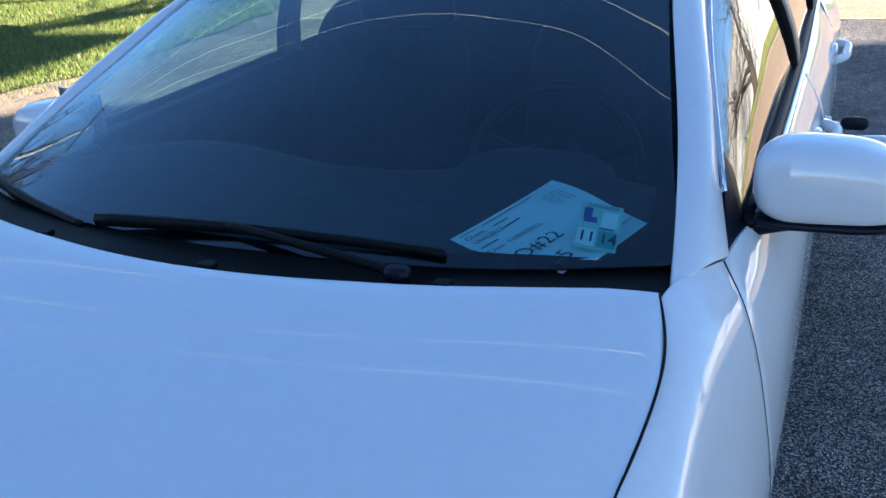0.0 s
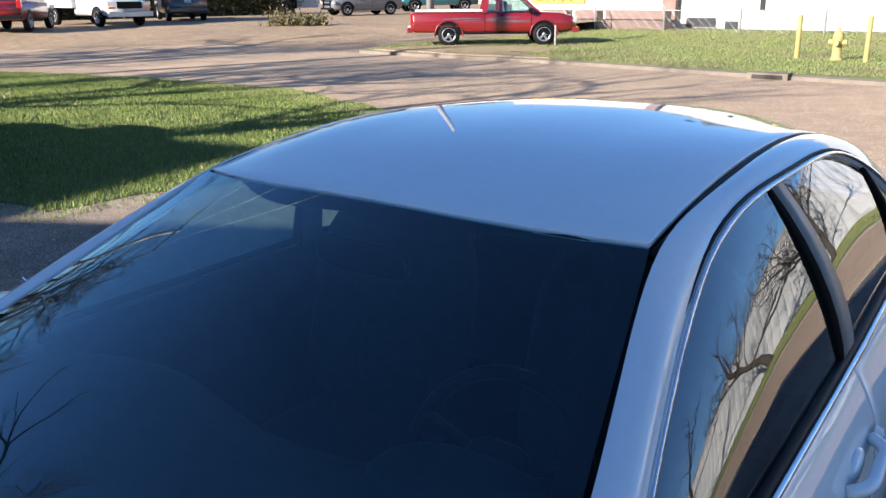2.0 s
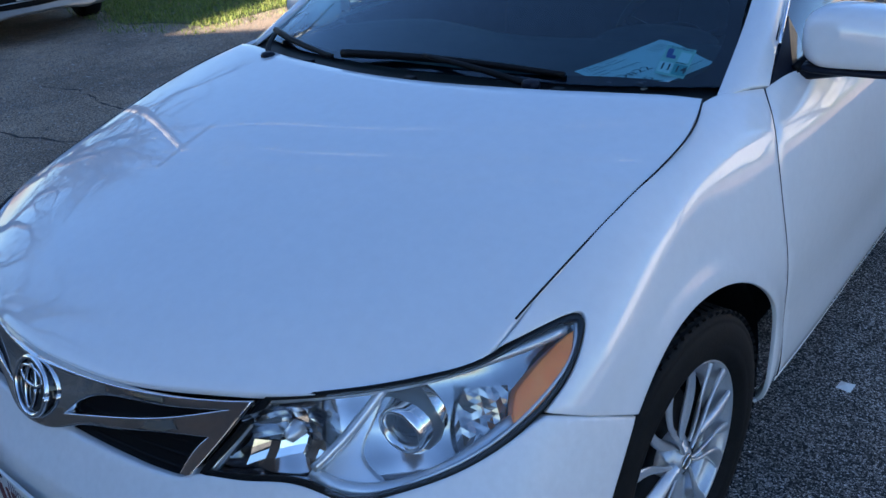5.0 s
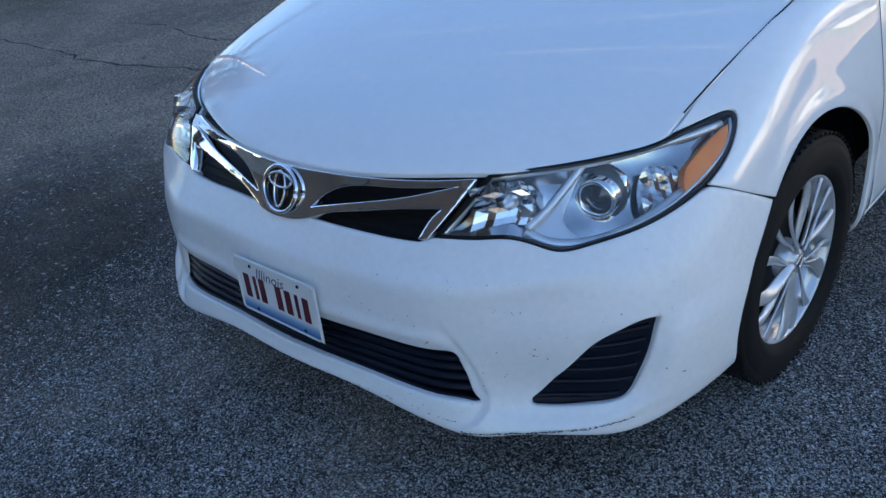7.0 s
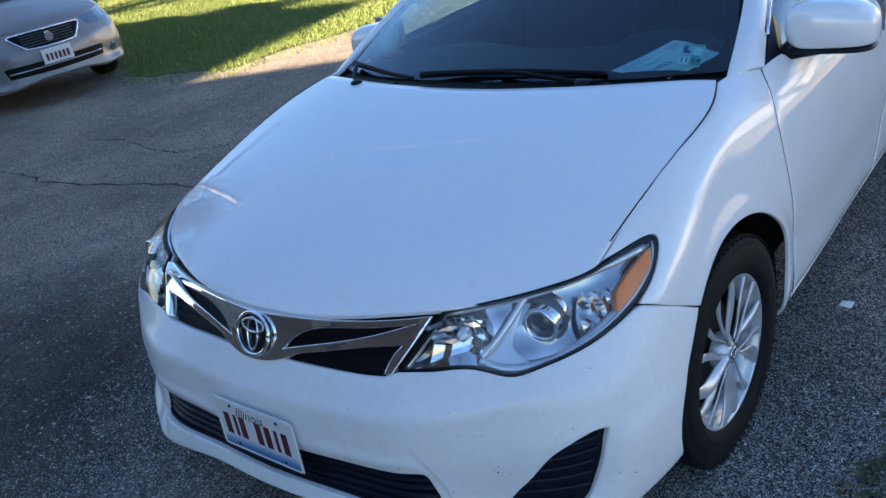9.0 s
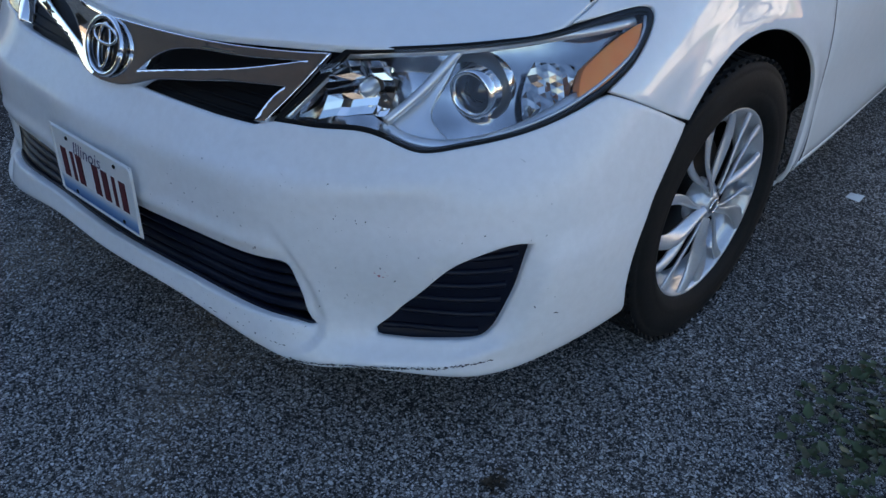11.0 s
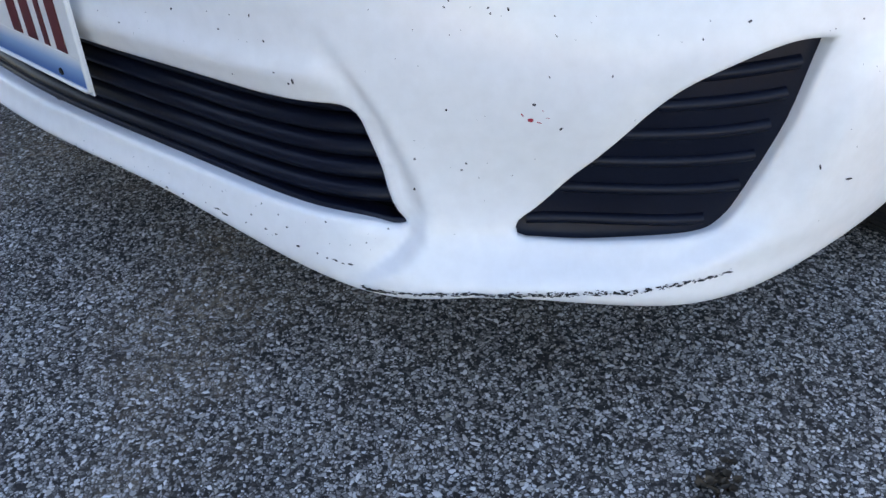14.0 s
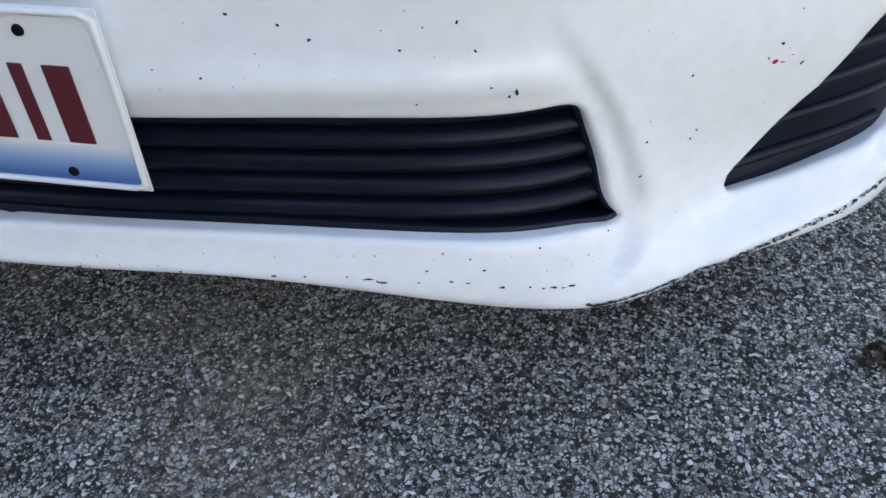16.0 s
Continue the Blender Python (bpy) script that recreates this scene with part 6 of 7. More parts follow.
# litter and weeds beside the front wheel
litter = obj("litter", [(-.022, -.018, .004), (.02, -.02, .002), (.024, .017, .010), (-.018, .02, .004), (0, 0, .012)], [(0, 1, 4), (1, 2, 4), (2, 3, 4), (3, 0, 4)], PAPER, smooth=False)
litter.matrix_basis = pose(.957, .878, 0)
tagged(litter, "small crumpled white paper scrap on asphalt", "litter")
WEED = by_island("weed_leaves", ((0.0, (0.035, 0.055, 0.018)), (0.6, (0.07, 0.10, 0.035)), (1.0, (0.13, 0.11, 0.06))), 0.6)
def weed(name, x, y, r, count, size, seed, label):
    rng = random.Random(seed)
    v, f = [], []
    for _ in range(count):
        a, d = rng.uniform(0, 6.28), r * rng.random() ** .7
        c = Vector((x + d * math.cos(a) * 1.0, y + d * math.sin(a) * 1.4, .004 + rng.random() * .03))
        w = rng.uniform(0, 6.28)
        l, s = size * rng.uniform(.5, 1.2), size * rng.uniform(.12, .42)
        d1, d2 = Vector((math.cos(w), math.sin(w), rng.uniform(-.1, .5))), Vector((-math.sin(w), math.cos(w), rng.uniform(-.2, .2)))
        n = len(v)
        v += [c, c + d1 * l * .35 + d2 * s, c + d1 * l * .75 + d2 * s * .7, c + d1 * l, c + d1 * l * .75 - d2 * s * .7, c + d1 * l * .35 - d2 * s, c + d1 * l * .5 + Vector((0, 0, -.006))]
        f += [(n, n + 1, n + 6), (n + 1, n + 2, n + 6), (n + 2, n + 3, n + 6), (n + 3, n + 4, n + 6), (n + 4, n + 5, n + 6), (n + 5, n, n + 6)]
    w = obj(name, v, f, WEED)
    return tagged(w, label, "weed", kind="stuff")
weed("weeds", 1.36, -.08, .20, 420, .030, 4, "low dark green weeds growing through the asphalt")
weed("weed_clump", .838, -.705, .022, 40, .015, 9, "small brown weed clump in a crack").data.materials[0] = by_island("dead_weed", ((0.0, (0.03, 0.022, 0.014)), (1.0, (0.09, 0.065, 0.04))))


# ---- bare trees, wires and pole ----
BARK = worn("bark", (0.0315, 0.0248, 0.0203), (0.072, 0.0585, 0.0473), 6, 0.95, 0.6)
def bare_tree(name, at, height, seed, spread=1.0, label="bare tree with spreading leafless branches", forks=6):
    """A tapered trunk and limbs that fork down to twigs."""
    rng = random.Random(seed)
    root = thing(name, label, "tree", pose(*at))
    tv, tf, bv, bf = [], [], [], []
    def limb(p, d, length, r, level, store_v, store_f):
        n = 5 if level < 3 else 3
        sides = 8 if level == 0 else 5 if level < 3 else 3
        pts, q = [p], d.copy()
        for i in range(n):
            q = (q + Vector((rng.gauss(0, .16), rng.gauss(0, .16), rng.gauss(.03, .10)))).normalized()
            pts.append(pts[-1] + q * length / n)
        v, f = tube(pts, r, sides, r * (.62 if level < forks - 1 else .25))
        o = len(store_v)
        store_v += v
        store_f += [tuple(i + o for i in t) for t in f]
        if level >= forks:
            return
        for k in range(3 if level in (0, 1) else 2 + (rng.random() < .45)):
            j = n if k == 0 else rng.randint(max(2, n // 2), n)
            w = Vector((rng.gauss(0, 1), rng.gauss(0, 1), rng.gauss(.15, .5)))
            nd = (q * (.75 if k else 1.1) + w * (.62 if k else .28) * spread).normalized()
            limb(pts[j], nd, length * rng.uniform(.60, .86), max(.009, r * (.67 if k == 0 else .52)), level + 1, bv, bf)
    limb(Vector((0, 0, -.1)), Vector((rng.gauss(0, .1), rng.gauss(0, .1), 1)).normalized(), height * .26, height * .026, 0, tv, tf)
    obj("trunk", tv, tf, BARK, root)
    obj("branches", bv, bf, BARK, root)
    return root
bare_tree("tree", (-23.0, 4.6, 0), 12.5, 3, 1.2, forks=7)
bare_tree("tree", (-25.5, 8.6, 0), 11.5, 5, 1.2, forks=7)
bare_tree("tree", (-24.5, 0.2, 0), 13.0, 6, 1.2, forks=7)
bare_tree("tree", (-15.5, 0.6, 0), 10.5, 41, 1.2, forks=7)
bare_tree("tree", (-14.2, 3.3, 0), 9.5, 44, 1.3, forks=7)
bare_tree("tree", (-12.5, -5.0, 0), 13.0, 8, 1.0)
bare_tree("tree", (-19.5, -6.5, 0), 14.0, 12, 1.0)
bare_tree("tree", (9.2, 24.5, .1), 11.0, 21, 1.25, forks=8)
bare_tree("tree", (14.5, 25.5, .1), 12.0, 22, 1.25, forks=8)
bare_tree("tree", (22.5, 24.0, .1), 11.0, 27, 1.2)
WIRE = material("pale_cable", (0.576, 0.576, 0.56), 0.6)
def wire(a, b, sag, r=.009, mat=WIRE):
    a, b = Vector(a), Vector(b)
    pts = [a.lerp(b, i / 24) + Vector((0, 0, -4 * sag * (i / 24) * (1 - i / 24))) for i in range(25)]
    tagged(obj("overhead_wire", *tube(pts, r, 5), mat), "pale overhead cable strung across the lot", "cable", "overhead wires")
for ya, yb in ((8.3, 7.4), (6.8, 4.9), (5.9, 3.9)):
    wire((-18.4, ya, 9.45), (26, yb, 9.5), .4, .012)
    wire((-60, ya + (ya - yb) * .937, 9.4), (-18.4, ya, 9.45), .4, .012)
POLE = worn("pole_wood", (0.238, 0.223, 0.209), (0.346, 0.331, 0.31), 3, 0.9, 0.3)
tagged(part("utility_pole", cone((-31.0, 43.0, 0.2), (-31.0, 43.0, 16.0), .24, .18, 14), POLE, smooth=True), "grey wooden utility pole behind a red pickup", "pole")

near_pole = thing("utility_pole", "pale weathered utility pole with a crossarm", "pole", pose(-18.4, 6.9, 0))
part("pole_shaft", cone((0, 0, 0), (0, 0, 9.6), .17, .12, 14), POLE, near_pole, smooth=True)
part("crossarm", box(-.06, .06, -1.15, 1.5, 9.26, 9.42), POLE, near_pole)

# ---- buildings ----
TANWALL = worn("brown_siding", (0.055, 0.044, 0.037), (0.09, 0.072, 0.06), 0.5, 0.8, 0.1)
WHITEWALL = worn("painted_block", (0.403, 0.382, 0.331), (0.475, 0.446, 0.396), 0.4, 0.85, 0.15)
METAL = worn("white_metal", (0.33, 0.335, 0.335), (0.40, 0.40, 0.395), 0.3, 0.5, 0.05)
DARKWIN = material("dark_window", (0.03, 0.032, 0.035), 0.2)
ROOFING = worn("grey_roofing", (0.18, 0.18, 0.18), (0.26, 0.26, 0.25), 1, 0.8)
def box_house(name, label, origin, turn, length, depth, height, wallmat, doors=()):
    h = thing(name, label, "building", pose(*origin, 0, 0, turn))
    for nm, b in (("front_wall", (0, length, -.25, 0, 0, height)), ("back_wall", (0, length, -depth, -depth + .25, 0, height)), ("side_wall", (0, .25, -depth + .25, -.25, 0, height)), ("side_wall", (length - .25, length, -depth + .25, -.25, 0, height))):
        part(nm, box(*b), wallmat, h)
    part("roof", box(-.2, length + .2, -depth - .2, .2, height, height + .18), ROOFING, h)
    for x0, x1, z0, z1, mat in doors:
        part("door" if z0 < .2 else "window", box(x0, x1, -.02, .03, z0, z1), mat, h)
    return h
# out of view, added for their shade; depth and wall tone shape the light
box_house("shop_building", "unseen dark brown building that shades the lot", (-9.65, -9.66, 0), 28.1, 11.7, 2.6, 5.18, TANWALL, ((8.6, 9.7, .02, 2.1, DARKWIN),))
box_house("tall_building", "unseen taller dark brown building that shades the lawn", (-32.5, -16.95, 0), 8.5, 19.8, 9, 8.5, TANWALL)
# white block building beyond the verge
block = thing("block_building", "white painted block building with low windows", "building", pose(0, 0, 0))
part("wall", box(-21.5, 0, 37, 37.3, 0, 5.5), WHITEWALL, block)
part("wall", box(-21.5, -21.2, 37.3, 50, 0, 5.5), WHITEWALL, block)
part("roof", box(-21.7, 0, 36.8, 50, 5.5, 5.7), ROOFING, block)
for x0, x1, z0, z1 in ((-12.55, -11.25, .17, .55), (-10.85, -10.3, .09, .41), (-9.45, -9.25, .9, 2.2), (-19.3, -18.3, 1.6, 2.6)):
    w = part("window", box(x0, x1, 36.96, 36.999, z0, z1), DARKWIN, block)
    part("window_frame", box(x0 - .05, x1 + .05, 36.94, 36.98, z0 - .06, z0), STONE, w)
PIPE = worn("brown_stack", (0.16, 0.10, 0.08), (0.24, 0.16, 0.13), 2, 0.8)
part("drain_stack", box(-13.55, -12.95, 36.6, 36.99, .1, 5.5), PIPE, block)
for x0, x1, z1 in ((-18.9, -17.45, .85), (-17.0, -15.9, .85), (-15.5, -12.75, .86)):
    tagged(part("low_crate", box(x0, x1, 35.0, 35.7, .06, z1), PIPE, bevel=.03), "dark low crate stacked behind the fence", "crate", "crates behind the fence")
YELLOW = worn("yellow_sign", (0.637, 0.51, 0.0225), (0.675, 0.562, 0.045), 2, 0.5)
sign = part("wall_sign", box(-20.3, -17.5, 36.90, 36.95, 1.14, 2.15), YELLOW)
tagged(sign, "yellow wall sign with black block lettering", "sign")
for i, (t, w) in enumerate((("PARKING & STORAGE", 1.0), ("FENCED & LIGHTED", 1.0))):
    words(t, .245, Matrix.Translation((-20.15, 36.89, 1.52 - i * .24)) @ pose(0, 0, 0, 90), PRINT, sign, "sign_lettering", .008, width=.98 if i == 0 else 1.0)
for x0, x1 in ((-19.7, -19.0), (-18.9, -18.1)):
    part("lettering_bar", box(x0, x1, 36.88, 36.90, 1.74, 1.92), PRINT, sign)
# chain-link fence
GALV = worn("galvanised_steel", (0.216, 0.216, 0.216), (0.302, 0.302, 0.295), 5, 0.5, 0, 0.6)
fence = thing("chain_fence", "galvanised chain-link fence on the verge", "fence", pose(0, 0, 0))
for x in np.arange(-18.6, 22, 3.1):
    part("fence_post", cone((x, 34, .05), (x, 34, 1.0), .035, .035, 8), GALV, fence)
    part("barb_arm", cone((x, 34, 1.0), (x - .18, 34, 1.32), .02, .015, 6), GALV, fence)
part("top_rail", cone((-18.6, 34, .92), (21.7, 34, .92), .025, .025, 6), GALV, fence)
v, f = [], []
for k in range(-8, 290):
    for s in (1, -1):
        x0 = -18.6 + k * .14
        p, q = Vector((x0, 34, .10)), Vector((x0 + s * .82, 34, .92))
        if min(p.x, q.x) < -18.6 or max(p.x, q.x) > 21.7:
            continue
        t, g = tube([p, q], .006, 3)
        f += [tuple(i + len(v) for i in face) for face in g]
        v += t
obj("wire_mesh", v, f, GALV, fence, smooth=False)
# long corrugated building farther along the street
shed = thing("metal_shed", "long white corrugated metal building in sunlight", "building", pose(-3.0, 33.4, 0, 0, 0, -4))
v, f = [], []
n = 420
for i in range(n + 1):
    x, y = i * .15, -.07 * (i % 4 == 2) + .01 * (i % 4 == 0)
    v += [(x, y, 0), (x, y, 6.2)]
f = [(2 * i, 2 * i + 2, 2 * i + 3, 2 * i + 1) for i in range(n)]
obj("metal_wall", v, f, METAL, shed, smooth=False)
part("wall_core", box(0, n * .15, .02, 12, 0, 6.2), METAL, shed)
part("roof", box(-.2, n * .15 + .2, -.3, 12.2, 6.2, 6.4), ROOFING, shed)
part("gutter", box(0, n * .15, -.16, -.04, 6.05, 6.2), METAL, shed)
# hydrant, posts, stake
HYD = worn("hydrant_yellow", (0.331, 0.245, 0.0648), (0.403, 0.31, 0.108), 6, 0.55, 0.1)
hyd = thing("fire_hydrant", "yellow fire hydrant on the verge", "hydrant", pose(-3.31, 22.0, .10))
obj("barrel", *lathe([(.15, 0), (.15, .04), (.11, .06), (.105, .44), (.13, .46), (.13, .50), (.11, .51)], 20, "z"), HYD, hyd)
obj("bonnet", *lathe([(.125, .51), (.13, .55), (.10, .64), (.05, .70), (.03, .71), (.03, .76), (.001, .77)], 20, "z"), HYD, hyd)
for a, b in (((-.10, 0, .42), (-.21, 0, .42)), ((.10, 0, .42), (.21, 0, .42)), ((0, -.10, .40), (0, -.20, .40))):
    part("nozzle", cone(a, b, .065, .06, 14), HYD, hyd, smooth=False)
for x, y in ((-4.25, 22.15), (-2.62, 21.8)):
    p = part("bollard", cone((0, 0, 0), (0, 0, 1.05), .058, .055, 14), HYD)
    p.matrix_basis = pose(x, y, .08)
    tagged(p, "plain yellow steel post beside the hydrant", "post", "yellow posts")
tagged(part("stake", cone((-11.8, 23.65, .08), (-11.8, 23.65, .72), .03, .03, 8), POLE), "short grey stake in the verge", "stake")
drain = part("storm_drain", box(-4.07, -3.27, 17.53, 17.93, -.05, .135), STONE)
tagged(drain, "storm drain inlet set into the kerb", "drain", kind="structure")
part("drain_mouth", box(-3.97, -3.37, 17.52, 17.54, .02, .10), CRACK, drain)


# ---- other vehicles ----
RUBBER2 = RUBBER
ALLOY = material("alloy_rim", (0.45, 0.45, 0.46), 0.3, 0.8)
REDLAMP = material("red_lamp", (0.35, 0.01, 0.012), 0.2, coat=1)
CLEARLAMP = material("clear_lamp", (0.6, 0.6, 0.6), 0.12, 0.5, coat=1)
AUTOGLASS = material("dark_auto_glass", (0.015, 0.018, 0.02), 0.05, 0.0, 1.0)


CLEARPANE = glass("clear_pane", (0.80, 0.88, 0.86), least=0.07)
SEATGREY = material("grey_seat_cloth", (0.10, 0.10, 0.11), 0.9)


def paint(name, c, rough=0.3):
    m = worn(name, tuple(x * .92 for x in c), c, 1.5, rough, 0, 0, 1.0)
    return m


def loft(stations):
    """Skin over rings of equal count: verts and faces with end caps."""
    v, f = [], []
    n = len(stations[0])
    for s in stations:
        v += [Vector(p) for p in s]
    for i in range(len(stations) - 1):
        f += [(i * n + j, i * n + (j + 1) % n, (i + 1) * n + (j + 1) % n, (i + 1) * n + j) for j in range(n)]
    return v, f + [tuple(range(n))[::-1], tuple(range((len(stations) - 1) * n, len(stations) * n))]


def ring(x, half, z0, z1, r=.08, tuck=.06):
    """A rounded upright section of a body at x, from z0 to z1."""
    return [(x, -half + tuck, z0), (x, -half, z0 + r), (x, -half, z1 - r), (x, -half + r * .8, z1 - r * .15), (x, -half * .5, z1 + .01), (x, half * .5, z1 + .01), (x, half - r * .8, z1 - r * .15), (x, half, z1 - r), (x, half, z0 + r), (x, half - tuck, z0)]


def road_wheels(v, xs, half, r, rim=.62, mat=ALLOY):
    for x in xs:
        for side in (1, -1):
            w = obj("tyre", *(lambda vf: ([Vector((p[0] + x, (p[1] + half) * side, p[2] + r)) for p in vf[0]], vf[1]))(lathe([(r * rim, -.20), (r * .95, -.20), (r, -.17), (r, -.03), (r * .95, 0), (r * rim, -.01)], 28, "y")), RUBBER2, v)
            obj("rim", *(lambda vf: ([Vector((p[0] + x, (p[1] + half) * side, p[2] + r)) for p in vf[0]], vf[1]))(lathe([(r * rim, -.012), (r * rim * .92, -.03), (r * rim * .35, -.05), (.03, -.02), (.001, -.02)], 28, "y")), BLACK, w)
            obj("rim_lip", *(lambda vf: ([Vector((p[0] + x, (p[1] + half) * side, p[2] + r)) for p in vf[0]], vf[1]))(lathe([(r * rim * 1.03, -.008), (r * rim * 1.0, .002), (r * rim * .86, -.02), (r * rim * .82, -.035)], 28, "y")), mat, w)
            obj("hub_cap", *(lambda vf: ([Vector((p[0] + x, (p[1] + half) * side, p[2] + r)) for p in vf[0]], vf[1]))(lathe([(r * .17, -.03), (r * .15, .004), (.001, .01)], 16, "y")), mat, w)
            for k in range(5):
                a = radians(72 * k + 10)
                c, s = math.cos(a), math.sin(a)
                bm = box(r * .12, r * rim * .93, -.02, .012, -.03, .03)
                bmesh.ops.transform(bm, matrix=Matrix.Translation((x, (half - .03) * side, r)) @ Matrix.Rotation(-a, 4, "Y"), verts=bm.verts)
                part("rim_spoke", bm, mat, w)


def vehicle(name, label, at, yaw, mat, body, half, cab, cab_half, wheels, r, panes=True, lamps=None, tail=None, group="parked vehicles", extra=None, wheelmat=ALLOY, clear=0.0):
    """body: (x, z0, z1) stations; cab: base and roof as (x, z) pairs, rear to front; x runs forward."""
    v = thing(name, label, name.split("_")[-1], pose(at[0], at[1], at[2] if len(at) > 2 else 0, 0, 0, yaw), group)
    obj("body", *loft([ring(x, half * w, z0, z1) for x, z0, z1, w in body]), mat, v)
    (b0, t0, t1, b1) = cab
    st = []
    for s in (0, 1):
        for x, z in ((b0, t0), (b1, t1))[s:s + 1]:
            pass
    zb = b0[1]
    verts = [(b0[0], -cab_half, zb), (b0[0], cab_half, zb), (t0[0], cab_half * .80, t0[1]), (t0[0], -cab_half * .80, t0[1]), (t1[0], -cab_half * .80, t1[1]), (t1[0], cab_half * .80, t1[1]), (b1[0], cab_half, b1[1]), (b1[0], -cab_half, b1[1])]
    bm = bmesh.new()
    bv = [bm.verts.new(p) for p in verts]
    for q in ((0, 1, 2, 3), (3, 2, 5, 4), (4, 5, 6, 7), (0, 3, 4, 7), (1, 6, 5, 2), (0, 7, 6, 1)):
        bm.faces.new([bv[i] for i in q])
    if not clear:
        part("cabin", bm, mat, v, bevel=.05, segments=3, smooth=False)
    else:
        bm.free()
        h = cab_half * .80
        part("roof", box(t0[0] - .02, t1[0] + .02, -h, h, t0[1] - .05, t0[1] + .012), mat, v, bevel=.022, segments=3)
        part("interior_trim", box(b0[0] + .05, b1[0] - .04, -cab_half + .03, cab_half - .03, zb, zb + .035), BLACK, v)
        for y in (-1, 1):
            posts = [(Vector(verts[0]), Vector(verts[3]), .075), (Vector(verts[7]), Vector(verts[4]), .05)]
            posts += [(Vector(verts[0]).lerp(Vector(verts[7]), q), Vector(verts[3]).lerp(Vector(verts[4]), q2), .05) for q, q2 in ((clear, clear * 1.35),)]
            for lo_, hi_, wide in posts:
                w_ = Vector((wide, 0, 0))
                t_ = Vector((0, .035, 0))
                q = [lo_ - w_ - t_, lo_ + w_ - t_, lo_ + w_ + t_, lo_ - w_ + t_, hi_ - w_ - t_, hi_ + w_ - t_, hi_ + w_ + t_, hi_ - w_ + t_]
                obj("pillar", [Vector((a.x, a.y * -y, a.z)) for a in q], [(0, 1, 2, 3), (4, 5, 6, 7), (0, 1, 5, 4), (1, 2, 6, 5), (2, 3, 7, 6), (3, 0, 4, 7)], mat, v, smooth=False)
            part("seat_back", box(.18, .30, min(y * .12, y * .55), max(y * .12, y * .55), zb, zb + .36), SEATGREY, v, bevel=.04)

    def pane(nm, pts, out):
        c = sum((Vector(p) for p in pts), Vector()) / len(pts)
        ring_ = [c + (Vector(p) - c) * (.94 if clear else .84) + Vector(out) * (-.012 if clear else .012) for p in pts]
        back = [p - Vector(out) * (.006 if clear else .03) for p in ring_]
        n = len(pts)
        obj(nm, ring_ + back, [tuple(range(n)), tuple(range(2 * n - 1, n - 1, -1))] + [(i, n + i, n + (i + 1) % n, (i + 1) % n) for i in range(n)], CLEARPANE if clear else AUTOGLASS, v, smooth=False).visible_shadow = not clear
    V = [Vector(p) for p in verts]
    pane("windshield", [V[4], V[5], V[6], V[7]], (.8, 0, .5))
    pane("rear_window", [V[1], V[0], V[3], V[2]], (-.8, 0, .4))
    for side, (a, b, c, d) in ((-1, (0, 3, 4, 7)), (1, (1, 2, 5, 6))):
        k = max(1, round((V[d] - V[a]).length / 1.0))
        if clear:
            pane("side_window", [V[a], V[b], V[b].lerp(V[c], clear * 1.35), V[a].lerp(V[d], clear)], (0, side, .3))
            pane("side_window", [V[a].lerp(V[d], clear), V[b].lerp(V[c], clear * 1.35), V[c], V[d]], (0, side, .3))
        for i in range(0 if clear else k):
            lo = lambda s: V[a].lerp(V[d], s)
            hi = lambda s: V[b].lerp(V[c], s)
            pane("side_window", [lo(i / k + .01), hi(i / k + .01), hi((i + 1) / k - .01), lo((i + 1) / k - .01)], (0, side, .3))
    road_wheels(v, wheels, half + .01, r, mat=wheelmat)
    for x in wheels:
        for side in (1, -1):
            a = [Vector((x + (r + .07) * math.cos(t), side * (half + .004), r + (r + .07) * math.sin(t))) for t in np.linspace(0, math.pi, 15)]
            obj("wheel_arch", a + [p - Vector((0, side * .25, 0)) for p in a], [(i, i + 1, 15 + i + 1, 15 + i) for i in range(14)] + [tuple(range(15))], BLACK, v, smooth=False)
    xf, xr = body[-1][0], body[0][0]
    for y in (-1, 1):
        if lamps:
            part("headlight", box(xf - .10, xf + .015, min(y * half * .62, y * half * .97), max(y * half * .62, y * half * .97), lamps - .09, lamps + .08), CLEARLAMP, v, bevel=.02)
        if tail:
            part("tail_light", box(xr - .012, xr + .10, min(y * half * .80, y * half * .985), max(y * half * .80, y * half * .985), tail - .16, tail + .14), REDLAMP, v, bevel=.015)
    for nm, b, m in extra or ():
        part(nm, box(*b), m, v, bevel=.012)
    return v


RED = paint("red_paint", (0.173, 0.0072, 0.0101))
TEALP = paint("teal_paint", (0.0144, 0.101, 0.122))
SILVERP = paint("silver_paint", (0.144, 0.148, 0.162))
GREYP = paint("dark_grey_paint", (0.05, 0.05, 0.055))
WHITEP = paint("van_white", (0.533, 0.533, 0.526))
BED = worn("white_cover", (0.504, 0.497, 0.475), (0.576, 0.569, 0.547), 2, 0.6)
PLATEPALE = material("pale_plate", (0.55, 0.56, 0.58), 0.5)
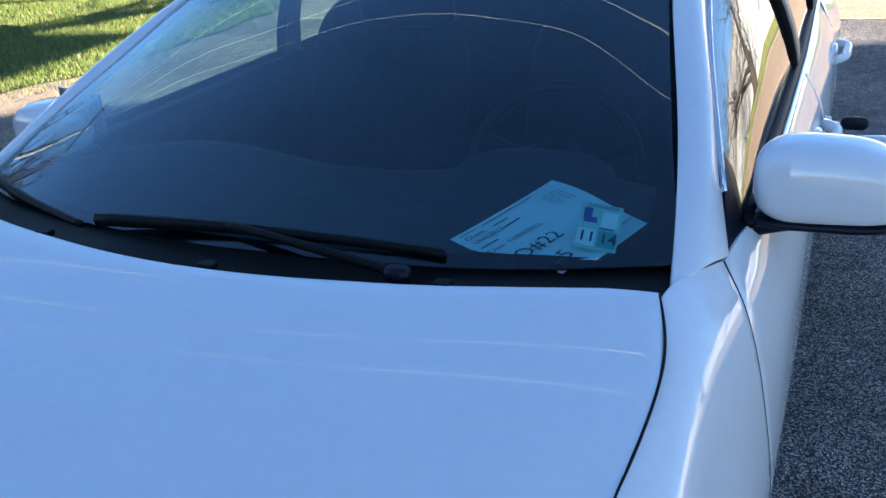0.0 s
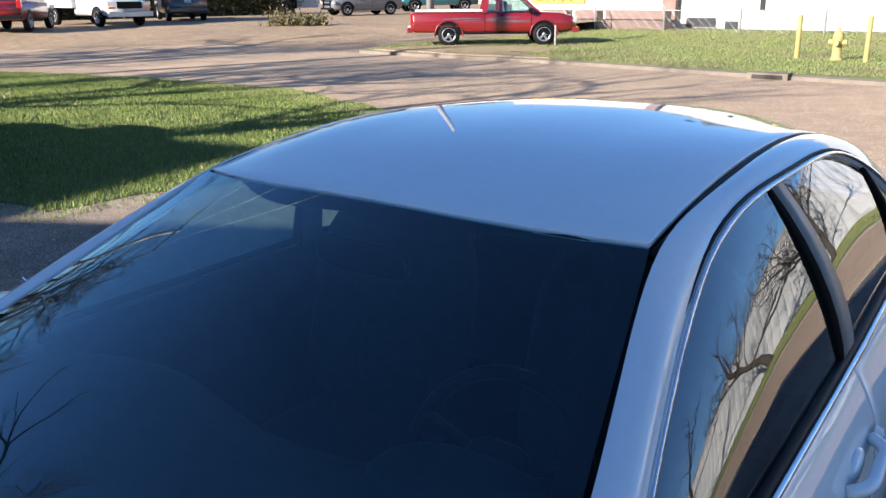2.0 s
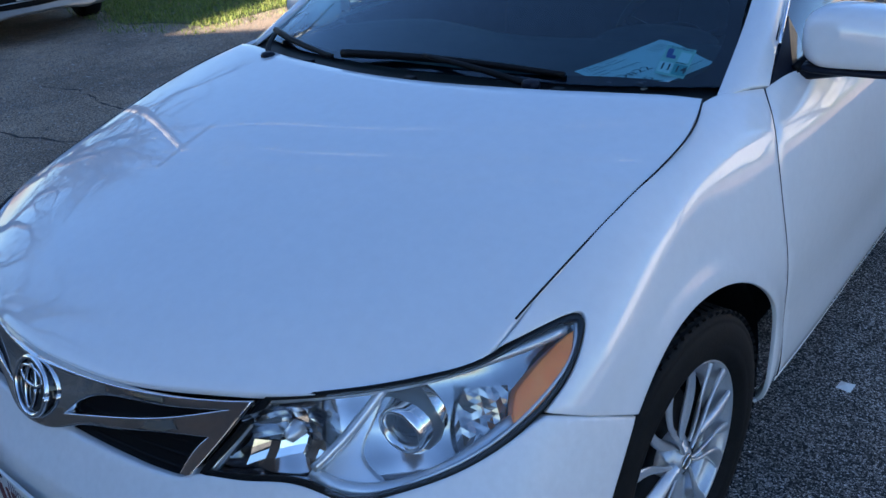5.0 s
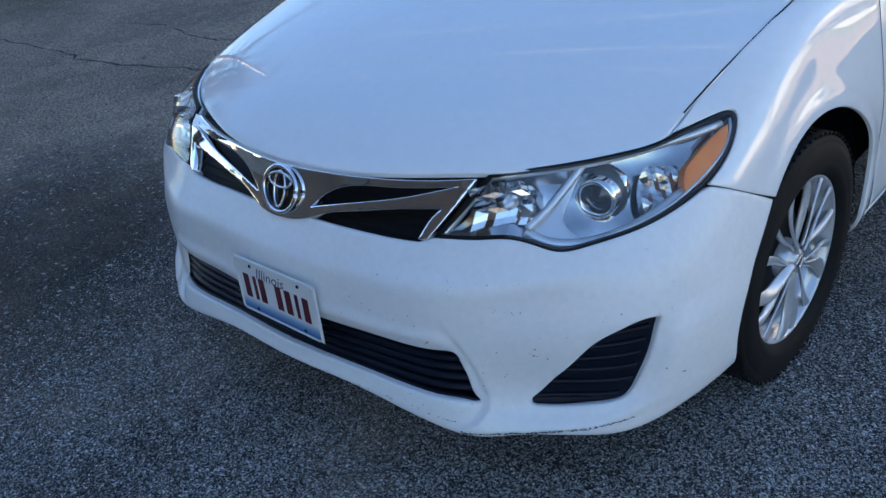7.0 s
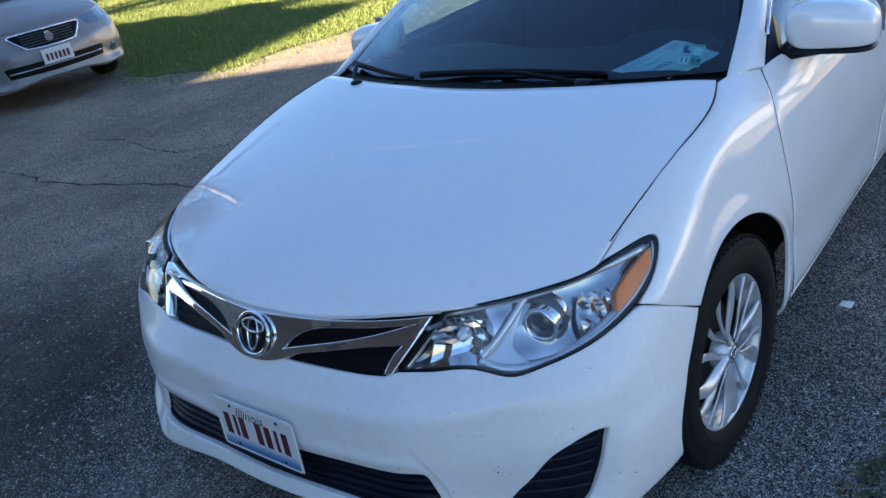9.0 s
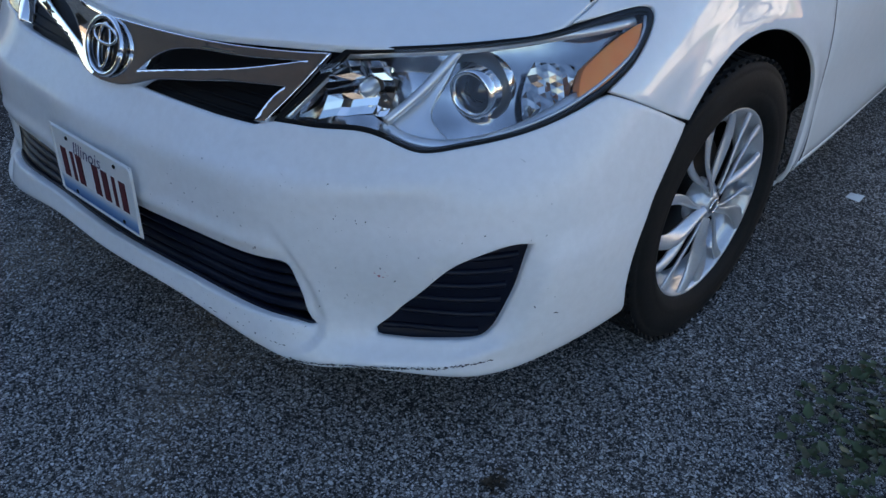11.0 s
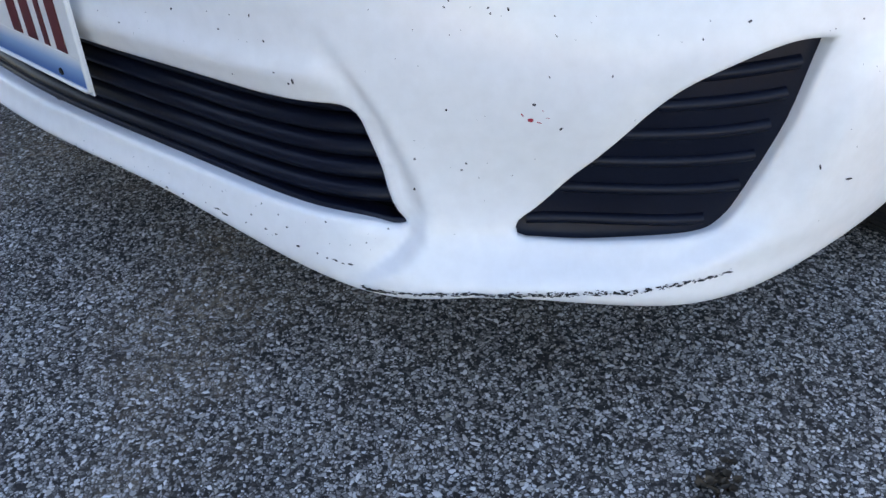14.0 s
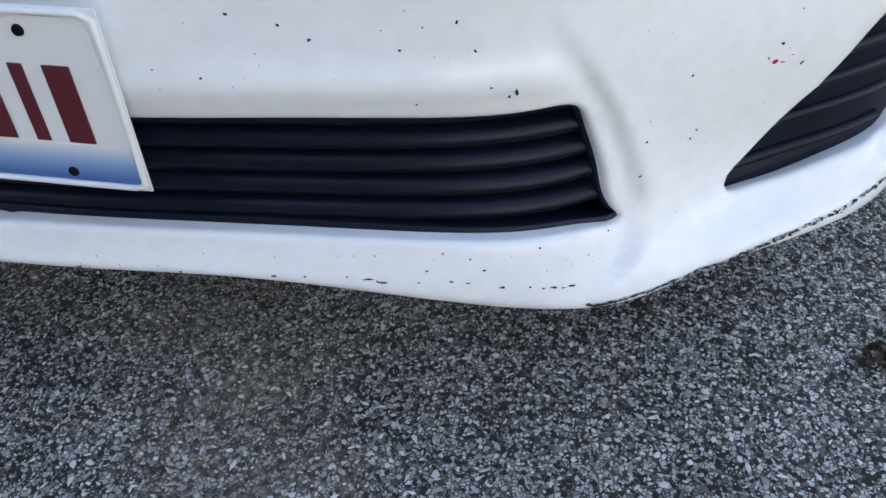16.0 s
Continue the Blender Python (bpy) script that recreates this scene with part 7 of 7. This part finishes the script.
# red pickup: rear axle at (-14.66, 21.97), front axle at (-12.26, 23.75)
yaw_p = math.degrees(math.atan2(23.75 - 21.97, -12.26 + 14.66))
fwd = Vector((math.cos(radians(yaw_p)), math.sin(radians(yaw_p)), 0))
lat = Vector((-fwd.y, fwd.x, 0))
c_rear = Vector((-14.66, 21.97, .09)) + lat * .80
STRIPE = material("grey_graphic", (0.10, 0.075, 0.08), 0.5)
pk = vehicle("red_pickup", "red extended-cab pickup with white bed cover and grey graphic", (*(c_rear + fwd * 1.53),), yaw_p, RED,
             [(-2.72, .50, .98, .96), (-2.6, .42, 1.04, 1), (-.42, .40, 1.04, 1), (-.40, .40, 1.02, 1), (1.25, .40, 1.02, 1), (2.0, .42, .98, .98), (2.35, .45, .90, .92), (2.48, .48, .74, .84)], .80,
             ((-.42, 1.0), (-.30, 1.60), (.62, 1.60), (1.32, .99)), .77, (-1.53, 1.46), .345, lamps=.78, tail=.86, group="parked vehicles", clear=.30,
             extra=(("bed_cover", (-2.58, -.46, -.78, .78, 1.04, 1.10), BED), ("front_bumper", (2.36, 2.56, -.78, .78, .40, .56), RED), ("rear_bumper", (-2.84, -2.66, -.76, .76, .42, .58), RED), 
                    ("door_mirror", (.95, 1.07, -.98, -.80, 1.0, 1.14), BLACK), ("tailgate", (-2.735, -2.715, -.66, .66, .58, .96), RED)))
def swoosh(x0, x1, z, high, rise):
    """A tapering brush stroke on the pickup's side."""
    v, n = [], 18
    for i in range(n + 1):
        q = i / n
        w = high * math.sin(math.pi * q ** .7) ** .8 * (.75 + .25 * math.sin(q * 23))
        zc = z + rise * math.sin(math.pi * (q - .25))
        v += [Vector((x0 + (x1 - x0) * q, -.8045, zc - w / 2)), Vector((x0 + (x1 - x0) * q, -.8045, zc + w / 2))]
    obj("side_graphic", v, [(2 * i, 2 * i + 2, 2 * i + 3, 2 * i + 1) for i in range(n)], STRIPE, pk, smooth=False)


for x0, x1, z, high, rise in ((-1.75, -.46, .83, .055, .012), (-.38, .75, .84, .05, .03), (-.30, 1.0, .79, .075, -.035), (-1.2, -.46, .775, .03, .01), (.0, 1.12, .735, .03, -.02), (-.36, .3, .775, .035, .0)):
    swoosh(x0, x1, z, high, rise)
for x, z0, z1 in ((-.40, .42, 1.02), (-.02, .46, 1.0), (1.06, .46, 1.0), (-1.05, .48, .52)):
    part("panel_gap", box(x - .008, x + .008, -.803, -.78, z0, z1), BLACK, pk)
part("door_handle", box(.06, .18, -.815, -.79, .90, .94), BLACK, pk, bevel=.008)
part("rocker_trim", box(-1.1, 1.1, -.806, -.77, .36, .42), BLACK, pk, bevel=.008)
part("body_crease", box(-2.6, 1.1, -.806, -.79, .60, .615), RED, pk)
for y in (-1, 1):
    for x in (-1.53, 1.46):
        q = [(x + .435 * math.cos(a), y * .805, .345 + .435 * math.sin(a)) for a in np.linspace(-.1, math.pi + .1, 22)]
        obj("wheel_flare", *tube(q, .022, 6), RED, pk)
vehicle("silver_suv", "silver crossover with a black front guard in the yard", (-32.2, 38.0, .44), 250, SILVERP, [(-2.2, .45, 1.0, .95), (-2.1, .30, 1.05, 1), (.9, .28, 1.04, 1), (1.5, .30, 1.0, .98), (1.95, .32, .92, .93), (2.15, .36, .80, .86), (2.22, .42, .66, .80)], .90,
        ((-2.05, 1.0), (-1.5, 1.64), (.25, 1.66), (1.25, 1.02)), .85, (-1.4, 1.4), .36, lamps=.74, tail=1.0,
        extra=(("front_guard", (2.16, 2.30, -.70, .70, .34, .44), BLACK), ("front_guard", (2.20, 2.28, -.45, -.40, .34, .86), BLACK), ("front_guard", (2.20, 2.28, .40, .45, .34, .86), BLACK), ("front_guard", (2.20, 2.28, -.62, .62, .80, .86), BLACK), ("grille", (2.15, 2.235, -.42, .42, .56, .70), BLACK),
               ("sill_cladding", (-1.0, 1.0, -.915, .915, .26, .40), GREYP), ("panel_gap", (-.21, -.195, -.903, .903, .40, 1.0), BLACK), ("panel_gap", (.80, .815, -.903, .903, .40, 1.0), BLACK), ("door_mirror", (.85, .97, .86, 1.04, 1.0, 1.14), BLACK), ("door_mirror", (.85, .97, -1.04, -.86, 1.0, 1.14), BLACK), ("roof_bar", (-1.4, .2, -.66, -.62, 1.67, 1.71), BLACK), ("roof_bar", (-1.4, .2, .62, .66, 1.67, 1.71), BLACK)))
vehicle("teal_pickup", "teal pickup parked beyond the silver crossover", (-33.2, 46.6, .44), 236, TEALP, [(-2.7, .48, 1.10, .96), (-2.6, .42, 1.14, 1), (-.5, .40, 1.14, 1), (1.3, .40, 1.12, 1), (2.3, .42, 1.02, .96), (2.6, .5, .82, .85)], .92,
        ((-.6, 1.1), (-.45, 1.78), (.75, 1.78), (1.4, 1.1)), .86, (-1.7, 1.75), .40, lamps=.88, tail=.95,
        extra=(("grille", (2.5, 2.63, -.50, .50, .76, .92), CHROME), ("front_bumper", (2.5, 2.72, -.88, .88, .44, .64), GREYP), ("panel_gap", (-.55, -.535, -.923, .923, .45, 1.1), BLACK), ("panel_gap", (.95, .965, -.923, .923, .45, 1.1), BLACK), ("body_crease", (-2.6, 1.3, -.927, .927, .84, .86), GREYP), ("rocker_trim", (-1.2, 1.2, -.925, .925, .40, .48), GREYP)))
vehicle("white_van", "white box van with black grille in the yard", (-32.85, 21.8, .44), -6, WHITEP, [(-.6, .45, 1.15, 1), (.9, .45, 1.15, 1), (1.9, .45, 1.08, .96), (2.3, .5, .95, .92)], .98,
        ((-.5, 1.1), (-.45, 2.15), (.35, 2.15), (1.3, 1.12)), .95, (-2.6, 1.35), .38, lamps=.92,
        extra=(("cargo_box", (-4.6, -.45, -1.15, 1.15, .75, 3.25), WHITEP), ("grille", (2.24, 2.33, -.55, .55, .72, 1.0), BLACK), ("front_bumper", (2.2, 2.42, -.98, .98, .40, .60), WHITEP), ("chassis_rail", (-4.6, -.4, -.5, .5, .5, .75), BLACK), ("turn_lamp", (2.26, 2.335, -.95, -.62, .72, .80), AMBER), ("turn_lamp", (2.26, 2.335, .62, .95, .72, .80), AMBER)))
vehicle("grey_suv", "dark grey estate seen from behind in the yard", (-35.8, 28.1, .44), 152, GREYP, [(-2.3, .45, 1.05, .96), (-2.2, .36, 1.10, 1), (1.0, .36, 1.08, 1), (2.0, .36, 1.02, .96), (2.35, .45, .85, .86)], .93,
        ((-2.2, 1.05), (-1.95, 1.80), (.5, 1.80), (1.2, 1.06)), .88, (-1.5, 1.45), .38, lamps=.85, tail=1.05, extra=(("rear_bumper", (-2.42, -2.25, -.9, .9, .45, .62), GREYP), ("plate", (-2.325, -2.30, -.16, .16, .86, 1.0), PLATEPALE)))
vehicle("red_suv", "red four-wheel-drive estate seen from behind", (-32.0, 17.5, .44), 135, RED, [(-2.2, .50, 1.05, .96), (-2.1, .42, 1.10, 1), (1.0, .40, 1.08, 1), (2.0, .42, 1.02, .96), (2.2, .5, .85, .86)], .90,
        ((-2.15, 1.05), (-1.9, 1.70), (.5, 1.70), (1.15, 1.06)), .85, (-1.4, 1.35), .37, lamps=.85, tail=1.0, extra=(("rear_bumper", (-2.34, -2.16, -.88, .88, .46, .62), BLACK), ("plate", (-2.225, -2.19, -.16, .16, .84, .98), PLATEPALE)))
vehicle("red_car", "red estate at the edge of the yard", (-34.0, 15.6, .44), 132, RED, [(-2.2, .50, 1.0, .96), (-2.1, .42, 1.05, 1), (1.0, .40, 1.03, 1), (2.0, .42, .98, .96), (2.2, .5, .85, .86)], .90,
        ((-2.15, 1.0), (-1.9, 1.60), (.5, 1.60), (1.15, 1.0)), .85, (-1.4, 1.35), .36, lamps=.85, tail=.95, extra=(("rear_bumper", (-2.34, -2.16, -.88, .88, .46, .62), ALLOY),))
# boards, trailer and hedge behind the yard
trailer = part("trailer", box(-1.6, 1.6, -.3, .3, .35, 3.4), WHITEP, bevel=.04)
trailer.matrix_basis = pose(-39.2, 39.4, .44, 0, 0, 45)
tagged(trailer, "white trailer side with small red markers", "trailer")
part("trailer_gap", box(-.35, .25, -.32, -.29, .3, 3.3), BLACK, trailer)
for x in (-1.4, -.6, .5, 1.4):
    for z in (.7, 1.5):
        part("marker", box(x - .05, x + .05, -.32, -.299, z - .04, z + .04), REDLAMP, trailer)
part("landing_leg", box(-.1, .1, -.1, .1, 0, .36), GALV, trailer)
tagged(part("white_shed", box(-60, -30, 75, 80, 0, 4.5), WHITEWALL), "pale low building behind the yard", "building", kind="structure")
FOLIAGE = by_island("autumn_hedge", ((0.0, (0.035, 0.0385, 0.014)), (0.5, (0.091, 0.077, 0.0245)), (1.0, (0.168, 0.133, 0.042))), 0.8)
def hedge(name, x0, y0, x1, y1, high, deep, count, seed, label, size=.35):
    """A ragged row of bushes as many small leaf clumps."""
    rng = np.random.default_rng(seed)
    t = rng.random(count)
    h = high * (.55 + .45 * np.sin(t * 37) * np.sin(t * 11 + 1)) * rng.random(count) ** .6
    p = np.stack([x0 + (x1 - x0) * t + rng.normal(0, .3, count), y0 + (y1 - y0) * t + rng.normal(0, deep, count), np.abs(h)], 1)
    a = rng.normal(0, 1, (count, 3, 3)) * size * rng.uniform(.4, 1, (count, 1, 1))
    v = (p[:, None] + a).reshape(-1, 3)
    v[:, 2] = np.abs(v[:, 2])
    return tagged(obj(name, v, np.arange(count * 3).reshape(-1, 3), FOLIAGE, smooth=False), label, "bushes", kind="stuff")
hedge("bushes", -45, 18, -41, 30, 4.5, 1.0, 30000, 31, "tangled autumn bushes behind the yard", .15)
hedge("bushes", -41, 30, -38.8, 38, 3.8, .8, 16000, 32, "brown leafless brush beside the yard", .13)
hedge("tall_weeds", -25.6, 24.9, -24.1, 26.2, 1.1, .25, 5000, 33, "green and straw weeds at the yard entrance", .06)
hedge("far_trees", -130, 60, -60, 95, 9, 3, 9000, 34, "distant autumn trees", .8)
hedge("far_trees", -20, 62, 70, 60, 9, 3, 9000, 35, "distant autumn trees", .8)

# ---- silver-beige sedan on the lot ----
SMOKELAMP = material("smoked_lamp", (0.10, 0.13, 0.17), 0.12, 0.4, coat=1)
BEIGE = worn("beige_metallic", (0.20, 0.19, 0.18), (0.25, 0.238, 0.225), 3, 0.4, 0, 0.3, 0.6)
sedan = thing("silver_sedan", "silver-beige sedan parked in shade beside the lawn", "car", group="parked vehicles")
def both(name, data, mat, parent=sedan, label=""):
    return twin(name, data, mat, parent, label)
side_line = path_of([(.80, -.50, .30, 1), (.86, -.37, .30, 1), (.889, -.374, .41), (.89, -.335, .50), (.891, -.245, .617), (.896, .03, .722), (.904, .30, .60), (.902, .398, .40), (.87, .42, .22, 1), (.87, 2.33, .22, 1), (.90, 2.42, .50), (.90, 2.776, .72), (.90, 3.12, .50), (.88, 3.18, .27, 1), (.60, 3.72, .3), (.03, 3.82, .3, 1), (.03, 3.75, 1.01, 1), (.42, 3.70, 1.012), (.70, 3.42, 1.015), (.82, 2.4, 1.008), (.83, 1.2, .987), (.80, .50, .985), (.735, .34, .996), (.765, .1, .957), (.742, -.29, .861), (.735, -.45, .81, 1), (.78, -.48, .72)], .03)
both("side_body", trim(skin, side_line, (), .04), BEIGE)
fr = [(0, -.915, .262, 1), (.46, -.865, .238), (.60, -.77, .222), (.80, -.50, .21, 1), (.80, -.50, .30, 1), (.785, -.475, .72, 1), (.735, -.455, .805, 1), (.54, -.645, .785), (.40, -.72, .77), (.22, -.79, .768), (0, -.82, .768, 1)]
S_GRILLE = [(0, -.84, .752), (.20, -.82, .754), (.36, -.77, .750, 1), (.385, -.775, .735, 1), (.27, -.86, .600, 1), (.24, -.88, .588, 1), (.12, -.90, .582), (0, -.905, .58)]
sg = path_of(S_GRILLE, .03, False)
sgw = np.concatenate([sg, sg[-2:0:-1] * [-1, 1, 1]])
S_LOW = [(0, -.93, .455), (.25, -.91, .455), (.50, -.85, .455, 1), (.53, -.84, .445, 1), (.50, -.86, .352, 1), (.25, -.92, .345), (0, -.94, .342)]
sl = path_of(S_LOW, .03, False)
slw = np.concatenate([sl, sl[-2:0:-1] * [-1, 1, 1]])
S_LAMP = [(.40, -.725, .765, 1), (.54, -.65, .775), (.68, -.54, .79), (.745, -.44, .80, 1), (.80, -.46, .72), (.76, -.54, .675, 1), (.62, -.68, .66), (.46, -.765, .668, 1)]
whole("front_body", trim(skin, path_of(fr, .03, False), [path_of(S_LAMP, .02)], .03, whole_half=True), BEIGE, sedan)
whole("hood", trim(hood_surf, hood_edge, (), .05, whole_half=True), BEIGE, sedan)
whole("roof", trim(roof_surf, path_of([(0, 1.04, 1.39, 1), (.45, 1.10, 1.371), (.56, 1.145, 1.36, 1), (.552, 1.77, 1.425), (.565, 2.5, 1.36, 1), (0, 2.55, 1.415, 1)], .05, False), (), .07, whole_half=True), BEIGE, sedan)
both("roof_rail", trim(rail_surf, rail_line, (), .05), BEIGE)
whole("windshield", trim(shield_surf, shield_line, (), .06, rim=0, whole_half=True), AUTOGLASS, sedan)
both("side_window", side_glass((.62, .60), (2.6, 2.5)), AUTOGLASS)
g1 = obj("grille", *trim(skin, sgw, (), .03, offset=.004, rim=.01), BLACK, sedan, "black grille in a chrome frame")
obj("grille_frame", *tube([skin.at(skin.near([p]))[0] + np.array([0, -.006, 0]) for p in np.concatenate([sgw, sgw[:1]])], .011, 6), CHROME, g1)
for z in (.615, .64, .665, .69, .715):
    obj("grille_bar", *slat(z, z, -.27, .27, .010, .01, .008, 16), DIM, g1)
part("round_badge", cone((0, -.90, .67), (0, -.865, .675), .045, .05, 20), CHROME, g1)
li = obj("lower_intake", *trim(skin, slw, (), .03, offset=.004, rim=.01), BLACK, sedan)
obj("intake_strip", *slat(.398, .398, -.49, .49, .012, .01, .010, 24), CLEARLAMP, li)
for s in (1, -1):
    d = trim(skin, path_of(S_LAMP, .02), (), .03, offset=-.004, rim=0)
    obj("headlight", d[0] * [s, 1, 1], d[1] if s > 0 else [t[::-1] for t in d[1]], SMOKELAMP, sedan, "blue-grey glazed headlight")
    p, nn = on_skin(.66, .38, -.74)
    obj("fog_lamp", *(lambda vf: ([Matrix.Translation((s * p[0], p[1], p[2])) @ Vector((nn[0] * s, nn[1], nn[2])).to_track_quat("Z", "Y").to_matrix().to_4x4() @ Vector(q) for q in vf[0]], vf[1]))(lathe([(.001, .006), (.03, .008), (.042, .012), (.046, .0)], 16, "z")), SMOKELAMP, sedan)
    obj("side_mirror", [Vector((s * (.96 + q.x), .72 + q.y, 1.03 + q.z)) for q in superblob(.11, .07, .07, .6, .6)[0]], superblob(.11, .07, .07, .6, .6)[1], BEIGE, sedan)
sp = part("plate", box(-.155, .155, -.962, -.952, .415, .565), PLATE, sedan)
for i in range(6):
    part("plate_bar", box(-.12 + i * .043, -.095 + i * .043, -.966, -.961, .445, .515), PLATERED, sp)
part("underbody", box(-.6, .6, -.5, 3.4, .25, .32), BLACK, sedan)
for y in (0, AXLE_REAR):
    for s in (1, -1):
        w = obj("tyre", *(lambda vf: ([Vector((s * (p[0] + .87), p[1] + y, p[2] + .32)) for p in vf[0]], vf[1]))(lathe([(.2, -.2), (.3, -.2), (.32, -.17), (.32, -.03), (.3, 0), (.2, -.01)], 32)), RUBBER, sedan)
        obj("rim", *(lambda vf: ([Vector((s * (p[0] + .87), p[1] + y, p[2] + .32)) for p in vf[0]], vf[1]))(lathe([(.2, -.012), (.18, -.03), (.05, -.03), (.001, -.01)], 32)), ALLOY, w)
# it faces along (.987, -.157): its own front looks along -y
sedan.matrix_basis = Matrix.Translation((-7.95, 2.64, 0)) @ Matrix.Rotation(math.atan2(-.157, .987) + math.pi / 2, 4, "Z")
